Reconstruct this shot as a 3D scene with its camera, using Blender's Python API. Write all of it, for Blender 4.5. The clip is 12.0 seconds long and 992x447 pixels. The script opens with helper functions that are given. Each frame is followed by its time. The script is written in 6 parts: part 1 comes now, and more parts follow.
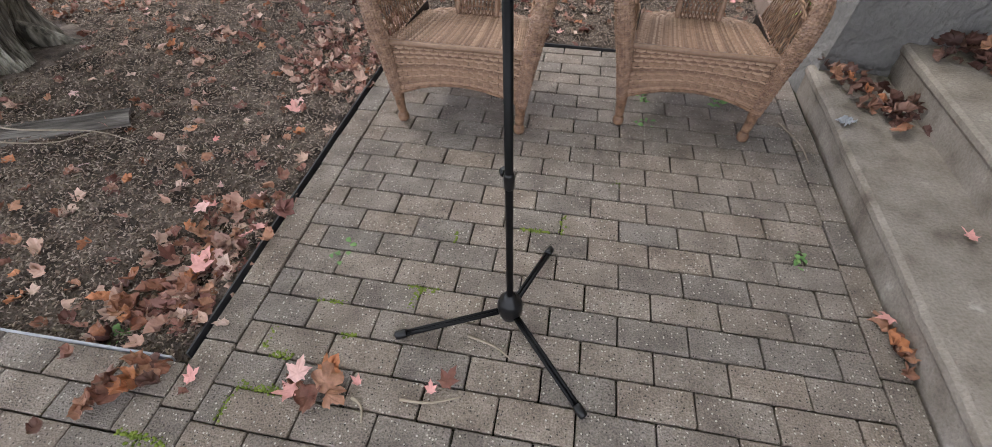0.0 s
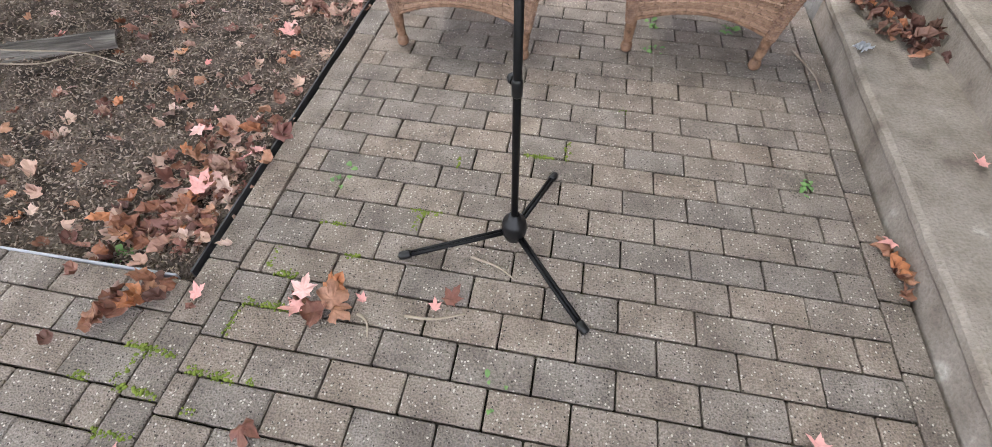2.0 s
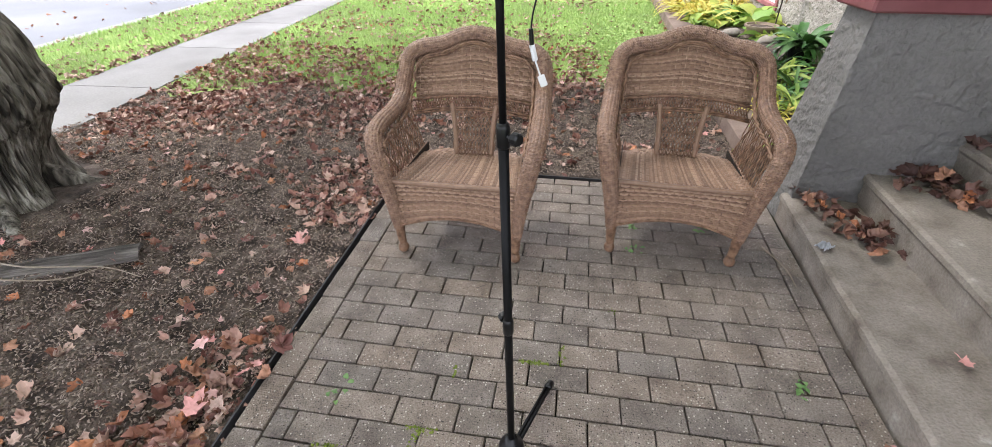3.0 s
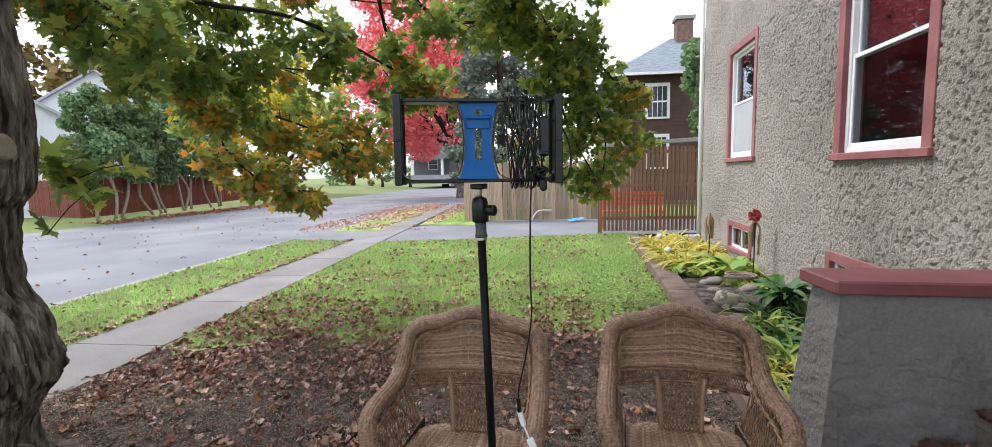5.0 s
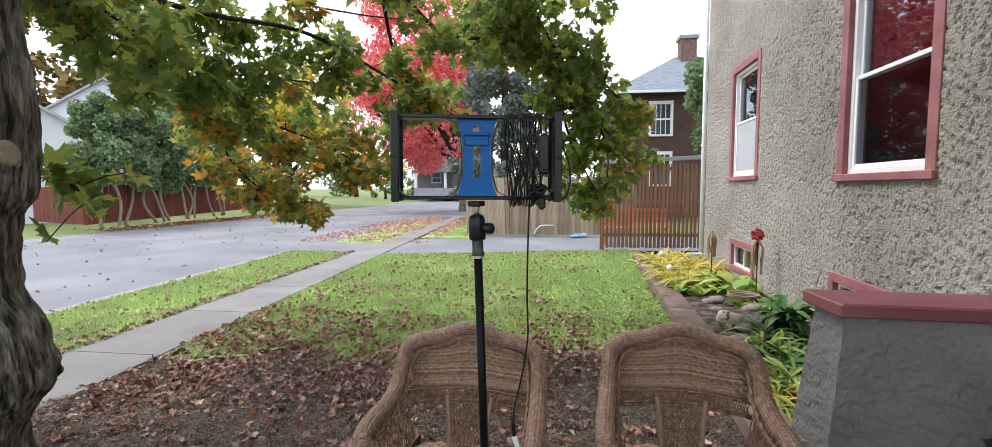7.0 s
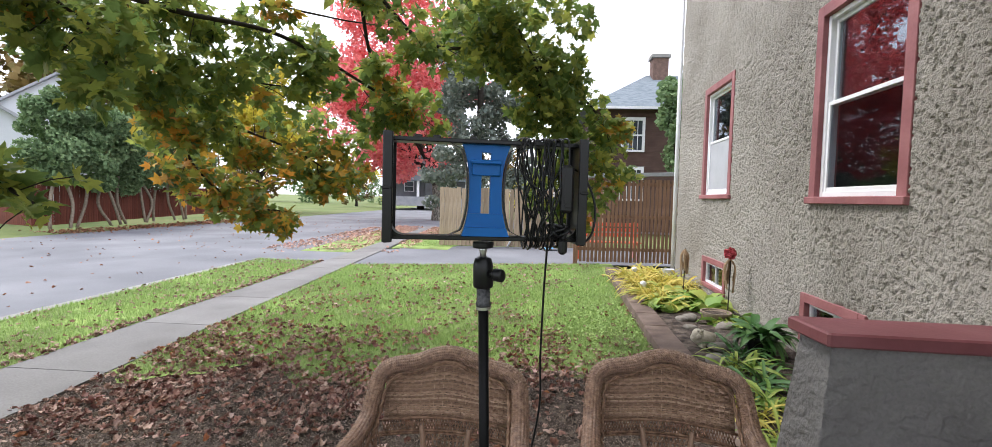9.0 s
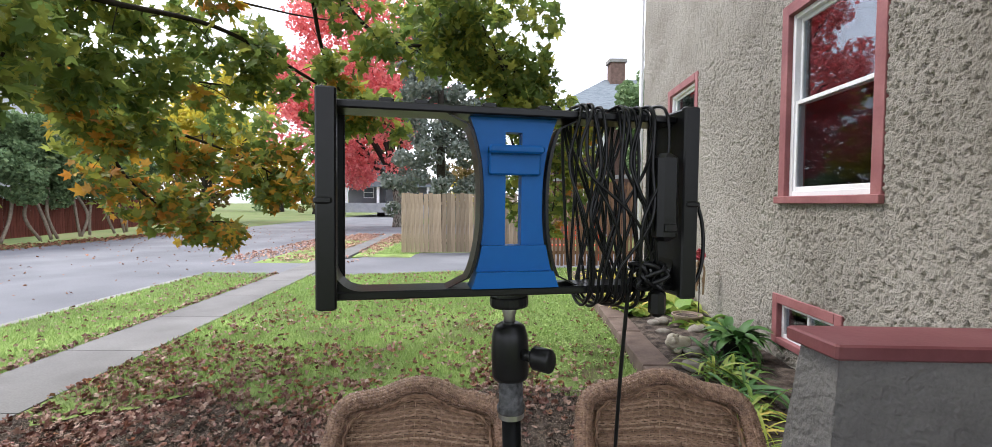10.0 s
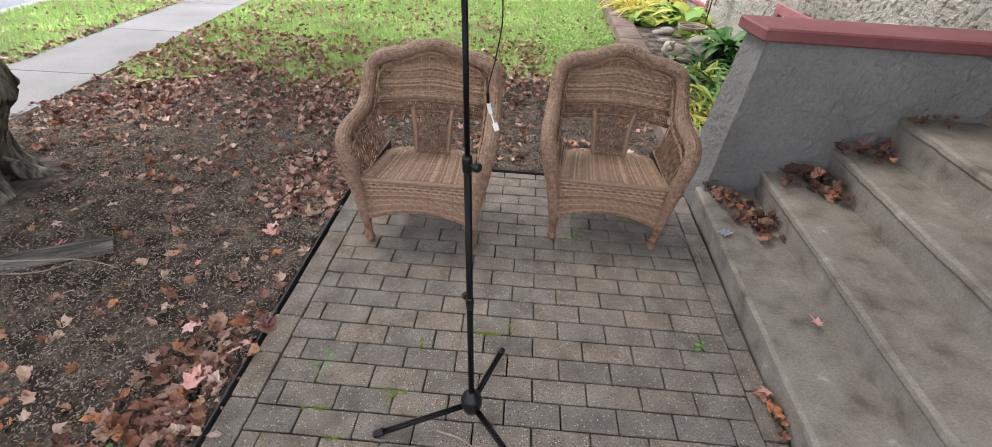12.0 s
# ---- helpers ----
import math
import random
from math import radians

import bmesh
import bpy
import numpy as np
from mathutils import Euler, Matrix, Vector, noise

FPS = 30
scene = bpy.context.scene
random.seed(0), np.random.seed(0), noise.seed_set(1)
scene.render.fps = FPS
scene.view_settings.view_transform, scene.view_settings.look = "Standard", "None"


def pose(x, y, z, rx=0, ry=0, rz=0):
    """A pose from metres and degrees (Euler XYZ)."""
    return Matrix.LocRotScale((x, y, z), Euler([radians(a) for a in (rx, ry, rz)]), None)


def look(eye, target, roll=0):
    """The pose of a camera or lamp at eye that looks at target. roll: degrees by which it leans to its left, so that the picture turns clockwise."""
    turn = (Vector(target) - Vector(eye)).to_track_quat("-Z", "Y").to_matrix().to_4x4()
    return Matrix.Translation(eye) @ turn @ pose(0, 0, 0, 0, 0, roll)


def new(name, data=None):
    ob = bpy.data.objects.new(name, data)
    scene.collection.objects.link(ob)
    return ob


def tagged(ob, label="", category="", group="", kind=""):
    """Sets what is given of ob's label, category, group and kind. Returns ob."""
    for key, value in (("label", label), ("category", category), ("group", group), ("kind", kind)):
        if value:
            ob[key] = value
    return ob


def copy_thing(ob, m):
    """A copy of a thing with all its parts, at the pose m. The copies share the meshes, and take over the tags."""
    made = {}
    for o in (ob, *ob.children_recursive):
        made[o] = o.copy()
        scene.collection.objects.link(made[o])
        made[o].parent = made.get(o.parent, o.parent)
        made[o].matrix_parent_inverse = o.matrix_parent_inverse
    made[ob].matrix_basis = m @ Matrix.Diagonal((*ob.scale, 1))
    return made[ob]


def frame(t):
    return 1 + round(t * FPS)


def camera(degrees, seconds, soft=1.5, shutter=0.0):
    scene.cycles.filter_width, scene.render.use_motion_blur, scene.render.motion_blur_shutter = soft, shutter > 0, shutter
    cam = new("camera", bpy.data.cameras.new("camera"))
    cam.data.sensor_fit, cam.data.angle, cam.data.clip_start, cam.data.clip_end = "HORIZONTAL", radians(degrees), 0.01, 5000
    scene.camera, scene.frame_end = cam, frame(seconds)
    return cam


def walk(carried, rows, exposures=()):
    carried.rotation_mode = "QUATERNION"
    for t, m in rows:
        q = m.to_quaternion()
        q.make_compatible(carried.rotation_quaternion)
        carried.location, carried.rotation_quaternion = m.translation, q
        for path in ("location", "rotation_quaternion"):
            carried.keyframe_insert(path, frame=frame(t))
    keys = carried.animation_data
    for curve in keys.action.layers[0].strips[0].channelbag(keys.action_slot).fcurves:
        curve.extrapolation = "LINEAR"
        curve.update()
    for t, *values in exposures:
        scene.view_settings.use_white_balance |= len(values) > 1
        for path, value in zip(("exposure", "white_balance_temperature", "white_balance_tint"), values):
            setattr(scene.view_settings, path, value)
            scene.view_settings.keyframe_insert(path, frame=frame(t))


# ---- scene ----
cam = camera(92.1, 12.0, soft=0.8)
PATH = [
    (0, (0.499, 0.192, 1.2), (0.223, 1.549, -0.244), -0.0),
    (0.5, (0.495, 0.162, 1.139), (0.259, 1.343, -0.458), 0.9),
    (1, (0.494, 0.151, 1.134), (0.267, 1.303, -0.484), 1.1),
    (1.5, (0.491, 0.145, 1.136), (0.263, 1.315, -0.47), 1.2),
    (2, (0.491, 0.143, 1.136), (0.257, 1.343, -0.447), 0.8),
    (2.5, (0.493, 0.165, 1.184), (0.227, 1.525, -0.257), 0.0),
    (2.9, (0.491, 0.188, 1.281), (0.186, 1.784, 0.114), -0.2),
    (3, (0.49, 0.198, 1.29), (0.179, 1.846, 0.2), -0.5),
    (3.3, (0.486, 0.217, 1.357), (0.152, 1.988, 0.489), -1.0),
    (3.5, (0.469, 0.218, 1.401), (0.142, 2.048, 0.664), -0.7),
    (3.7, (0.489, 0.225, 1.437), (0.14, 2.097, 0.824), -1.3),
    (5.5, (0.507, 0.218, 1.495), (0.148, 2.176, 1.309), -1.2),
    (6, (0.509, 0.216, 1.496), (0.146, 2.173, 1.306), -0.8),
    (6.5, (0.513, 0.216, 1.497), (0.146, 2.174, 1.323), -0.4),
    (7, (0.511, 0.234, 1.498), (0.143, 2.194, 1.349), -0.2),
    (9, (0.445, 0.336, 1.531), (0.192, 2.317, 1.425), 1.3),
    (9.5, (0.373, 0.491, 1.538), (0.207, 2.482, 1.442), 0.8),
    (10, (0.365, 0.585, 1.539), (0.269, 2.581, 1.454), 0.2),
    (10.5, (0.365, 0.573, 1.529), (0.306, 2.568, 1.405), -0.1),
    (11, (0.413, 0.37, 1.526), (0.366, 2.326, 1.11), -0.3),
    (11.3, (0.474, 0.216, 1.521), (0.403, 2.107, 0.875), 0.9),
    (11.5, (0.499, 0.131, 1.528), (0.419, 1.956, 0.714), 2.0),
    (12, (0.496, -0.021, 1.49), (0.396, 1.613, 0.341), 3.1),
]
walk(cam, [(t, look(eye, target, roll)) for t, eye, target, roll in PATH], [(0, 1.62), (0.6, 2.02), (2.0, 2.12), (2.5, 2.1), (3.0, 1.8), (3.5, 1.25), (3.9, 1.14), (7.0, 1.14), (9.0, 1.1), (10.5, 1.1), (11.1, 1.12), (11.5, 1.27), (12, 1.58)])

# ---- world and light ----
world = bpy.data.worlds.new("overcast")
scene.world = world
world.use_nodes = True
wn = world.node_tree.nodes
sky = wn.new("ShaderNodeTexSky")
sky.sky_type, sky.sun_disc = "NISHITA", False
sky.sun_elevation, sky.sun_rotation = radians(56), radians(-66)
cloud = wn.new("ShaderNodeMix")
cloud.data_type = "RGBA"
cloud.inputs[0].default_value = 0.86
gain = wn.new("ShaderNodeMix")
gain.data_type, gain.blend_type = "RGBA", "MULTIPLY"
gain.inputs[0].default_value = 1.0
gain.inputs[7].default_value = (0.1, 0.1, 0.1, 1)
world.node_tree.links.new(sky.outputs[0], gain.inputs[6])
world.node_tree.links.new(gain.outputs[2], cloud.inputs[6])
cloud.inputs[7].default_value = (0.99, 1.015, 1.15, 1)
world.node_tree.links.new(cloud.outputs[2], wn["Background"].inputs[0])
wn["Background"].inputs[1].default_value = 1.08
sun = new("sun", bpy.data.lights.new("sun", "SUN"))
sun.data.energy, sun.data.angle, sun.data.color = 1.5, radians(24), (1.0, 0.965, 0.92)
sun.matrix_world = look((-6.2, 5.7, 10), (0, 3, 0))


# ---- materials ----
def surf(name, cols, scale=6.0, rough=0.85, bump=0.3, fine=60.0, metal=0.0, vary=0.0, island=0.0, stretch=(1, 1, 1), spec=0.3, dist=0.01, grain=0.25, translucent=0.0, lo=0.3, hi=0.7):
    """Two scales of noise over a ramp of base colours, with fine relief; vary: by object, island: by loose piece."""
    m = bpy.data.materials.new(name)
    m.use_nodes = True
    n, l = m.node_tree.nodes, m.node_tree.links
    bsdf = n["Principled BSDF"]
    tc, mp = n.new("ShaderNodeTexCoord"), n.new("ShaderNodeMapping")
    mp.inputs[3].default_value = stretch
    l.new(tc.outputs["Object"], mp.inputs[0])
    big, small = n.new("ShaderNodeTexNoise"), n.new("ShaderNodeTexNoise")
    big.inputs["Scale"].default_value, small.inputs["Scale"].default_value = scale, fine
    big.inputs["Detail"].default_value, small.inputs["Detail"].default_value = 5, 4
    l.new(mp.outputs[0], big.inputs[0]), l.new(mp.outputs[0], small.inputs[0])
    ramp = n.new("ShaderNodeValToRGB")
    els = ramp.color_ramp.elements
    while len(els) < len(cols):
        els.new(0.5)
    for i, c in enumerate(cols):
        els[i].position = (lo + (hi - lo) * i / (len(cols) - 1)) if not island else i / (len(cols) - 1)
        els[i].color = (*c, 1)
    driver_out = big.outputs[0]
    if island:
        geo, mix = n.new("ShaderNodeNewGeometry"), n.new("ShaderNodeMix")
        mix.inputs[0].default_value = island
        l.new(big.outputs[0], mix.inputs[2]), l.new(geo.outputs["Random Per Island"], mix.inputs[3])
        driver_out = mix.outputs[0]
    l.new(driver_out, ramp.inputs[0])
    hsv = n.new("ShaderNodeHueSaturation")
    val = n.new("ShaderNodeMapRange")
    val.inputs[3].default_value, val.inputs[4].default_value = 1 - grain, 1 + grain
    l.new(small.outputs[0], val.inputs[0])
    out = val.outputs[0]
    if vary:
        info, v2, mul = n.new("ShaderNodeObjectInfo"), n.new("ShaderNodeMapRange"), n.new("ShaderNodeMath")
        v2.inputs[3].default_value, v2.inputs[4].default_value = 1 - vary, 1 + vary
        mul.operation = "MULTIPLY"
        l.new(info.outputs["Random"], v2.inputs[0]), l.new(v2.outputs[0], mul.inputs[0]), l.new(out, mul.inputs[1])
        out = mul.outputs[0]
    l.new(out, hsv.inputs["Value"]), l.new(ramp.outputs[0], hsv.inputs["Color"])
    l.new(hsv.outputs[0], bsdf.inputs["Base Color"])
    bsdf.inputs["Roughness"].default_value, bsdf.inputs["Metallic"].default_value = rough, metal
    bsdf.inputs["Specular IOR Level"].default_value = spec
    if bump:
        b = n.new("ShaderNodeBump")
        b.inputs["Strength"].default_value, b.inputs["Distance"].default_value = bump, dist
        l.new(small.outputs[0], b.inputs["Height"]), l.new(b.outputs[0], bsdf.inputs["Normal"])
    if translucent:
        tr, ms = n.new("ShaderNodeBsdfTranslucent"), n.new("ShaderNodeMixShader")
        ms.inputs[0].default_value = translucent
        l.new(hsv.outputs[0], tr.inputs[0]), l.new(bsdf.outputs[0], ms.inputs[1]), l.new(tr.outputs[0], ms.inputs[2])
        l.new(ms.outputs[0], n["Material Output"].inputs[0])
    return m


def speckled(name, cols, chip, vary):
    """Concrete paver: blotches, pale aggregate chips and pits."""
    m = surf(name, cols, scale=9, rough=0.9, bump=1.0, fine=200, vary=vary, dist=0.01, grain=0.95)
    n, l = m.node_tree.nodes, m.node_tree.links
    bsdf = n["Principled BSDF"]
    vor = n.new("ShaderNodeTexVoronoi")
    vor.inputs["Scale"].default_value = 125
    tc = next(x for x in n if x.bl_idname == "ShaderNodeTexCoord")
    info, add = n.new("ShaderNodeObjectInfo"), n.new("ShaderNodeVectorMath")
    l.new(tc.outputs["Object"], add.inputs[0]), l.new(info.outputs["Location"], add.inputs[1])
    l.new(add.outputs[0], vor.inputs[0])
    for x in n:
        if x.bl_idname == "ShaderNodeMapping":
            l.new(add.outputs[0], x.inputs[0])
    sep, thr, near, both = n.new("ShaderNodeSeparateColor"), n.new("ShaderNodeMath"), n.new("ShaderNodeMath"), n.new("ShaderNodeMath")
    l.new(vor.outputs["Color"], sep.inputs[0])
    thr.operation, thr.inputs[1].default_value = "GREATER_THAN", 0.84
    near.operation, near.inputs[1].default_value = "LESS_THAN", 0.34
    both.operation = "MULTIPLY"
    l.new(sep.outputs[0], thr.inputs[0]), l.new(vor.outputs["Distance"], near.inputs[0])
    l.new(thr.outputs[0], both.inputs[0]), l.new(near.outputs[0], both.inputs[1])
    mix = n.new("ShaderNodeMix")
    mix.data_type = "RGBA"
    mix.inputs[7].default_value = (*chip, 1)
    old = bsdf.inputs["Base Color"].links[0].from_socket
    l.new(both.outputs[0], mix.inputs[0]), l.new(old, mix.inputs[6]), l.new(mix.outputs[2], bsdf.inputs["Base Color"])
    pit, deep, hole, dark = n.new("ShaderNodeMath"), n.new("ShaderNodeMath"), n.new("ShaderNodeMath"), n.new("ShaderNodeMix")
    pit.operation, pit.inputs[1].default_value = "GREATER_THAN", 0.8
    deep.operation, deep.inputs[1].default_value = "LESS_THAN", 0.3
    hole.operation = "MULTIPLY"
    dark.data_type = "RGBA"
    dark.inputs[7].default_value = (0.06, 0.05, 0.042, 1)
    l.new(sep.outputs[1], pit.inputs[0]), l.new(vor.outputs["Distance"], deep.inputs[0])
    l.new(pit.outputs[0], hole.inputs[0]), l.new(deep.outputs[0], hole.inputs[1])
    l.new(hole.outputs[0], dark.inputs[0]), l.new(mix.outputs[2], dark.inputs[6]), l.new(dark.outputs[2], bsdf.inputs["Base Color"])
    hue = next(x for x in n if x.bl_idname == "ShaderNodeHueSaturation")
    sat = n.new("ShaderNodeMapRange")
    sat.inputs[3].default_value, sat.inputs[4].default_value = 0.85, 1.2
    l.new(info.outputs["Random"], sat.inputs[0]), l.new(sat.outputs[0], hue.inputs["Saturation"])
    return m


M_PAVER = speckled("paver_concrete", [(0.14, 0.115, 0.097), (0.2, 0.168, 0.143), (0.255, 0.22, 0.19)], (0.46, 0.42, 0.365), 0.13)
M_SAND = surf("joint_sand", [(0.01, 0.008, 0.006), (0.022, 0.019, 0.014), (0.03, 0.034, 0.012)], 5, 0.95, 0.6, 120)
M_CONC = surf("step_concrete", [(0.115, 0.095, 0.078), (0.165, 0.14, 0.117), (0.2, 0.174, 0.148), (0.22, 0.193, 0.166), (0.235, 0.208, 0.18), (0.38, 0.35, 0.31)], 8, 0.9, 0.8, 110, dist=0.006, grain=0.4, lo=0.3, hi=0.76)
M_WALKC = surf("sidewalk_concrete", [(0.145, 0.139, 0.135), (0.185, 0.179, 0.174), (0.215, 0.209, 0.203)], 1.2, 0.9, 0.25, 60, vary=0.05)
M_ASPH = surf("asphalt", [(0.125, 0.128, 0.142), (0.16, 0.164, 0.179), (0.2, 0.203, 0.218)], 0.5, 0.85, 0.3, 50)
M_CURB = surf("kerb_concrete", [(0.22, 0.21, 0.2), (0.3, 0.295, 0.28)], 2, 0.9, 0.2, 50)
M_SOIL = surf("mulch_soil", [(0.04, 0.03, 0.025), (0.1, 0.077, 0.063), (0.18, 0.143, 0.118)], 9, 0.97, 1.0, 90, dist=0.03, grain=0.6, lo=0.36, hi=0.64)
M_CHIP = surf("mulch_chips", [(0.04, 0.028, 0.022), (0.11, 0.078, 0.061), (0.18, 0.135, 0.108), (0.24, 0.187, 0.151), (0.3, 0.242, 0.2), (0.37, 0.305, 0.255)], 8, 0.95, 0.4, 120, island=0.92)
M_LAWN = surf("lawn_soil", [(0.13, 0.115, 0.06), (0.17, 0.23, 0.07), (0.25, 0.345, 0.1), (0.32, 0.42, 0.125)], 1.3, 0.95, 0.8, 90, dist=0.02, grain=0.5)
M_GRASS = surf("grass_blades", [(0.165, 0.25, 0.08), (0.25, 0.37, 0.115), (0.34, 0.47, 0.15), (0.52, 0.55, 0.27)], 0.6, 0.7, 0, 30, island=0.6, translucent=0.3)
M_GROUND = surf("far_ground", [(0.09, 0.13, 0.04), (0.13, 0.17, 0.05), (0.17, 0.17, 0.07)], 0.25, 0.95, 0.3, 8)
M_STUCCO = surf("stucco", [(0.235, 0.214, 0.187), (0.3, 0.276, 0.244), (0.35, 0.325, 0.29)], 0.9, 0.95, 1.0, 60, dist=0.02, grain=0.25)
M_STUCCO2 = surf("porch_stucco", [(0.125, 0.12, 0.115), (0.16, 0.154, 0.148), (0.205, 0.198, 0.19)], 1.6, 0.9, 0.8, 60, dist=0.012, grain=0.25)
M_MAROON = surf("maroon_paint", [(0.155, 0.05, 0.055), (0.185, 0.062, 0.068), (0.21, 0.08, 0.085)], 3, 0.5, 0.12, 40, grain=0.1)
M_ROSE = surf("rose_trim_paint", [(0.22, 0.08, 0.085), (0.28, 0.108, 0.112), (0.33, 0.14, 0.142)], 4, 0.6, 0.12, 40, grain=0.12)
M_WHITE = surf("white_vinyl", [(0.72, 0.72, 0.74), (0.8, 0.8, 0.82)], 3, 0.4, 0.05, 40, grain=0.05)
# near-black walls: the gloom of unlit rooms put into the colour
M_ROOM = surf("unlit_room_black", [(0.012, 0.012, 0.014), (0.03, 0.028, 0.028)], 2, 0.9, 0, 20)
M_SHADE = surf("window_shade", [(0.36, 0.37, 0.4), (0.42, 0.43, 0.46)], 3, 0.8, 0.05, 40, grain=0.05)
M_WICK = surf("wicker", [(0.085, 0.047, 0.031), (0.18, 0.107, 0.07), (0.285, 0.18, 0.122), (0.5, 0.36, 0.265)], 45, 0.45, 0.25, 240, dist=0.002, spec=0.4, grain=0.35, island=0.55)
M_WICKR = surf("wicker_roll", [(0.11, 0.06, 0.04), (0.19, 0.112, 0.074), (0.28, 0.175, 0.12)], 60, 0.4, 0.3, 240, dist=0.002, spec=0.45, grain=0.35)
# near-black colour standing in for the shade between wicker strands
M_WICKK = surf("wicker_gap_shade", [(0.01, 0.006, 0.004), (0.025, 0.015, 0.01)], 45, 0.8, 0.2, 240, grain=0.2)
M_WICKD = surf("wicker_dark", [(0.085, 0.046, 0.028), (0.17, 0.097, 0.06), (0.26, 0.158, 0.102)], 45, 0.5, 0.25, 240, dist=0.002, grain=0.35)
M_BLACK = surf("black_metal", [(0.004, 0.004, 0.0045), (0.007, 0.007, 0.0075)], 10, 0.4, 0.05, 90, spec=0.12, grain=0.15)
M_RUB = surf("black_plastic", [(0.0045, 0.0045, 0.005), (0.009, 0.009, 0.0095)], 14, 0.32, 0.12, 200, spec=0.28, grain=0.2, dist=0.001)
M_KNURL = surf("knurled_grip", [(0.03, 0.03, 0.032), (0.1, 0.1, 0.105)], 300, 0.5, 0.8, 420, dist=0.002)
M_STEEL = surf("steel", [(0.5, 0.5, 0.5), (0.62, 0.62, 0.62)], 20, 0.3, 0.05, 200, metal=1.0)
M_BLUE = surf("blue_plastic", [(0.004, 0.085, 0.3), (0.006, 0.115, 0.37)], 8, 0.42, 0.06, 160, spec=0.2, grain=0.06, dist=0.001)
M_CEDAR = surf("cedar_boards", [(0.22, 0.165, 0.11), (0.31, 0.24, 0.165), (0.38, 0.305, 0.22)], 3, 0.85, 0.3, 30, vary=0.3, stretch=(6, 6, 0.6))
M_SLAT = surf("stained_slats", [(0.14, 0.075, 0.045), (0.2, 0.11, 0.068), (0.25, 0.15, 0.1)], 3, 0.8, 0.2, 30, vary=0.14, stretch=(6, 6, 0.6))
M_REDF = surf("red_stained_boards", [(0.1, 0.03, 0.02), (0.15, 0.045, 0.03), (0.2, 0.068, 0.045)], 2, 0.85, 0.2, 25, vary=0.16, stretch=(5, 5, 0.6))
M_BARK = surf("maple_bark", [(0.035, 0.031, 0.025), (0.12, 0.108, 0.088), (0.2, 0.183, 0.152), (0.32, 0.298, 0.255)], 26, 0.95, 1.0, 80, stretch=(1, 1, 0.16), dist=0.025, grain=0.6, lo=0.36, hi=0.64)
M_TWIG = surf("branch_bark", [(0.022, 0.018, 0.014), (0.05, 0.04, 0.032)], 12, 0.9, 0.5, 70)
M_OLDW = surf("weathered_wood", [(0.045, 0.039, 0.034), (0.095, 0.084, 0.075), (0.17, 0.153, 0.138)], 14, 0.9, 0.8, 60, stretch=(0.3, 3, 3), dist=0.01, grain=0.5, lo=0.36, hi=0.64)
M_PALE = surf("bare_wood", [(0.2, 0.16, 0.12), (0.32, 0.27, 0.21)], 12, 0.85, 0.4, 70)
M_LEAF = surf("maple_leaves", [(0.1, 0.165, 0.05), (0.16, 0.24, 0.066), (0.25, 0.32, 0.075), (0.44, 0.45, 0.095), (0.13, 0.205, 0.06), (0.23, 0.31, 0.078)], 0.9, 0.45, 0, 20, island=0.75, translucent=0.5)
M_LEAFO = surf("turning_leaves", [(0.1, 0.16, 0.045), (0.17, 0.23, 0.055), (0.36, 0.36, 0.06), (0.6, 0.36, 0.05), (0.6, 0.26, 0.05), (0.14, 0.2, 0.05), (0.22, 0.28, 0.06), (0.5, 0.42, 0.07)], 0.9, 0.5, 0, 20, island=0.85, translucent=0.42)
M_DAMP = surf("damp_leaves", [(0.05, 0.024, 0.02), (0.09, 0.042, 0.033), (0.13, 0.065, 0.05), (0.17, 0.095, 0.07)], 20, 0.5, 0.2, 90, island=0.95)
M_STRAW = surf("pale_slivers", [(0.12, 0.09, 0.07), (0.19, 0.147, 0.114), (0.27, 0.218, 0.172)], 8, 0.9, 0.2, 120, island=0.9)
M_DRY = surf("fallen_leaves", [(0.075, 0.034, 0.03), (0.18, 0.078, 0.06), (0.33, 0.17, 0.13), (0.5, 0.345, 0.275), (0.16, 0.066, 0.056), (0.4, 0.265, 0.21), (0.6, 0.455, 0.385)], 20, 0.6, 0.2, 90, island=0.92)
M_DRYO = surf("orange_leaves", [(0.09, 0.036, 0.025), (0.2, 0.08, 0.046), (0.36, 0.19, 0.12), (0.12, 0.045, 0.033), (0.42, 0.17, 0.08), (0.46, 0.29, 0.18)], 20, 0.55, 0.25, 90, island=0.75, grain=0.5)
M_PINK = surf("pink_leaves", [(0.58, 0.34, 0.32), (0.64, 0.46, 0.43), (0.55, 0.22, 0.2), (0.66, 0.5, 0.46)], 20, 0.6, 0.2, 90, island=0.9)
M_DRIFT = surf("leaf_drift", [(0.42, 0.2, 0.17), (0.55, 0.33, 0.27), (0.6, 0.42, 0.32), (0.5, 0.3, 0.2)], 3, 0.7, 0, 60, island=0.9)
M_RED = surf("red_maple_leaves", [(0.58, 0.1, 0.11), (0.74, 0.19, 0.2), (0.82, 0.31, 0.3), (0.68, 0.17, 0.14)], 0.5, 0.6, 0, 10, island=0.8, translucent=0.5)
M_YEL = surf("yellow_tree_leaves", [(0.5, 0.42, 0.05), (0.66, 0.55, 0.08), (0.42, 0.42, 0.07)], 0.5, 0.6, 0, 10, island=0.8, translucent=0.45)
M_CON = surf("cedar_foliage", [(0.09, 0.15, 0.07), (0.18, 0.27, 0.13), (0.29, 0.39, 0.19)], 0.7, 0.8, 0, 10, island=0.7, translucent=0.25)
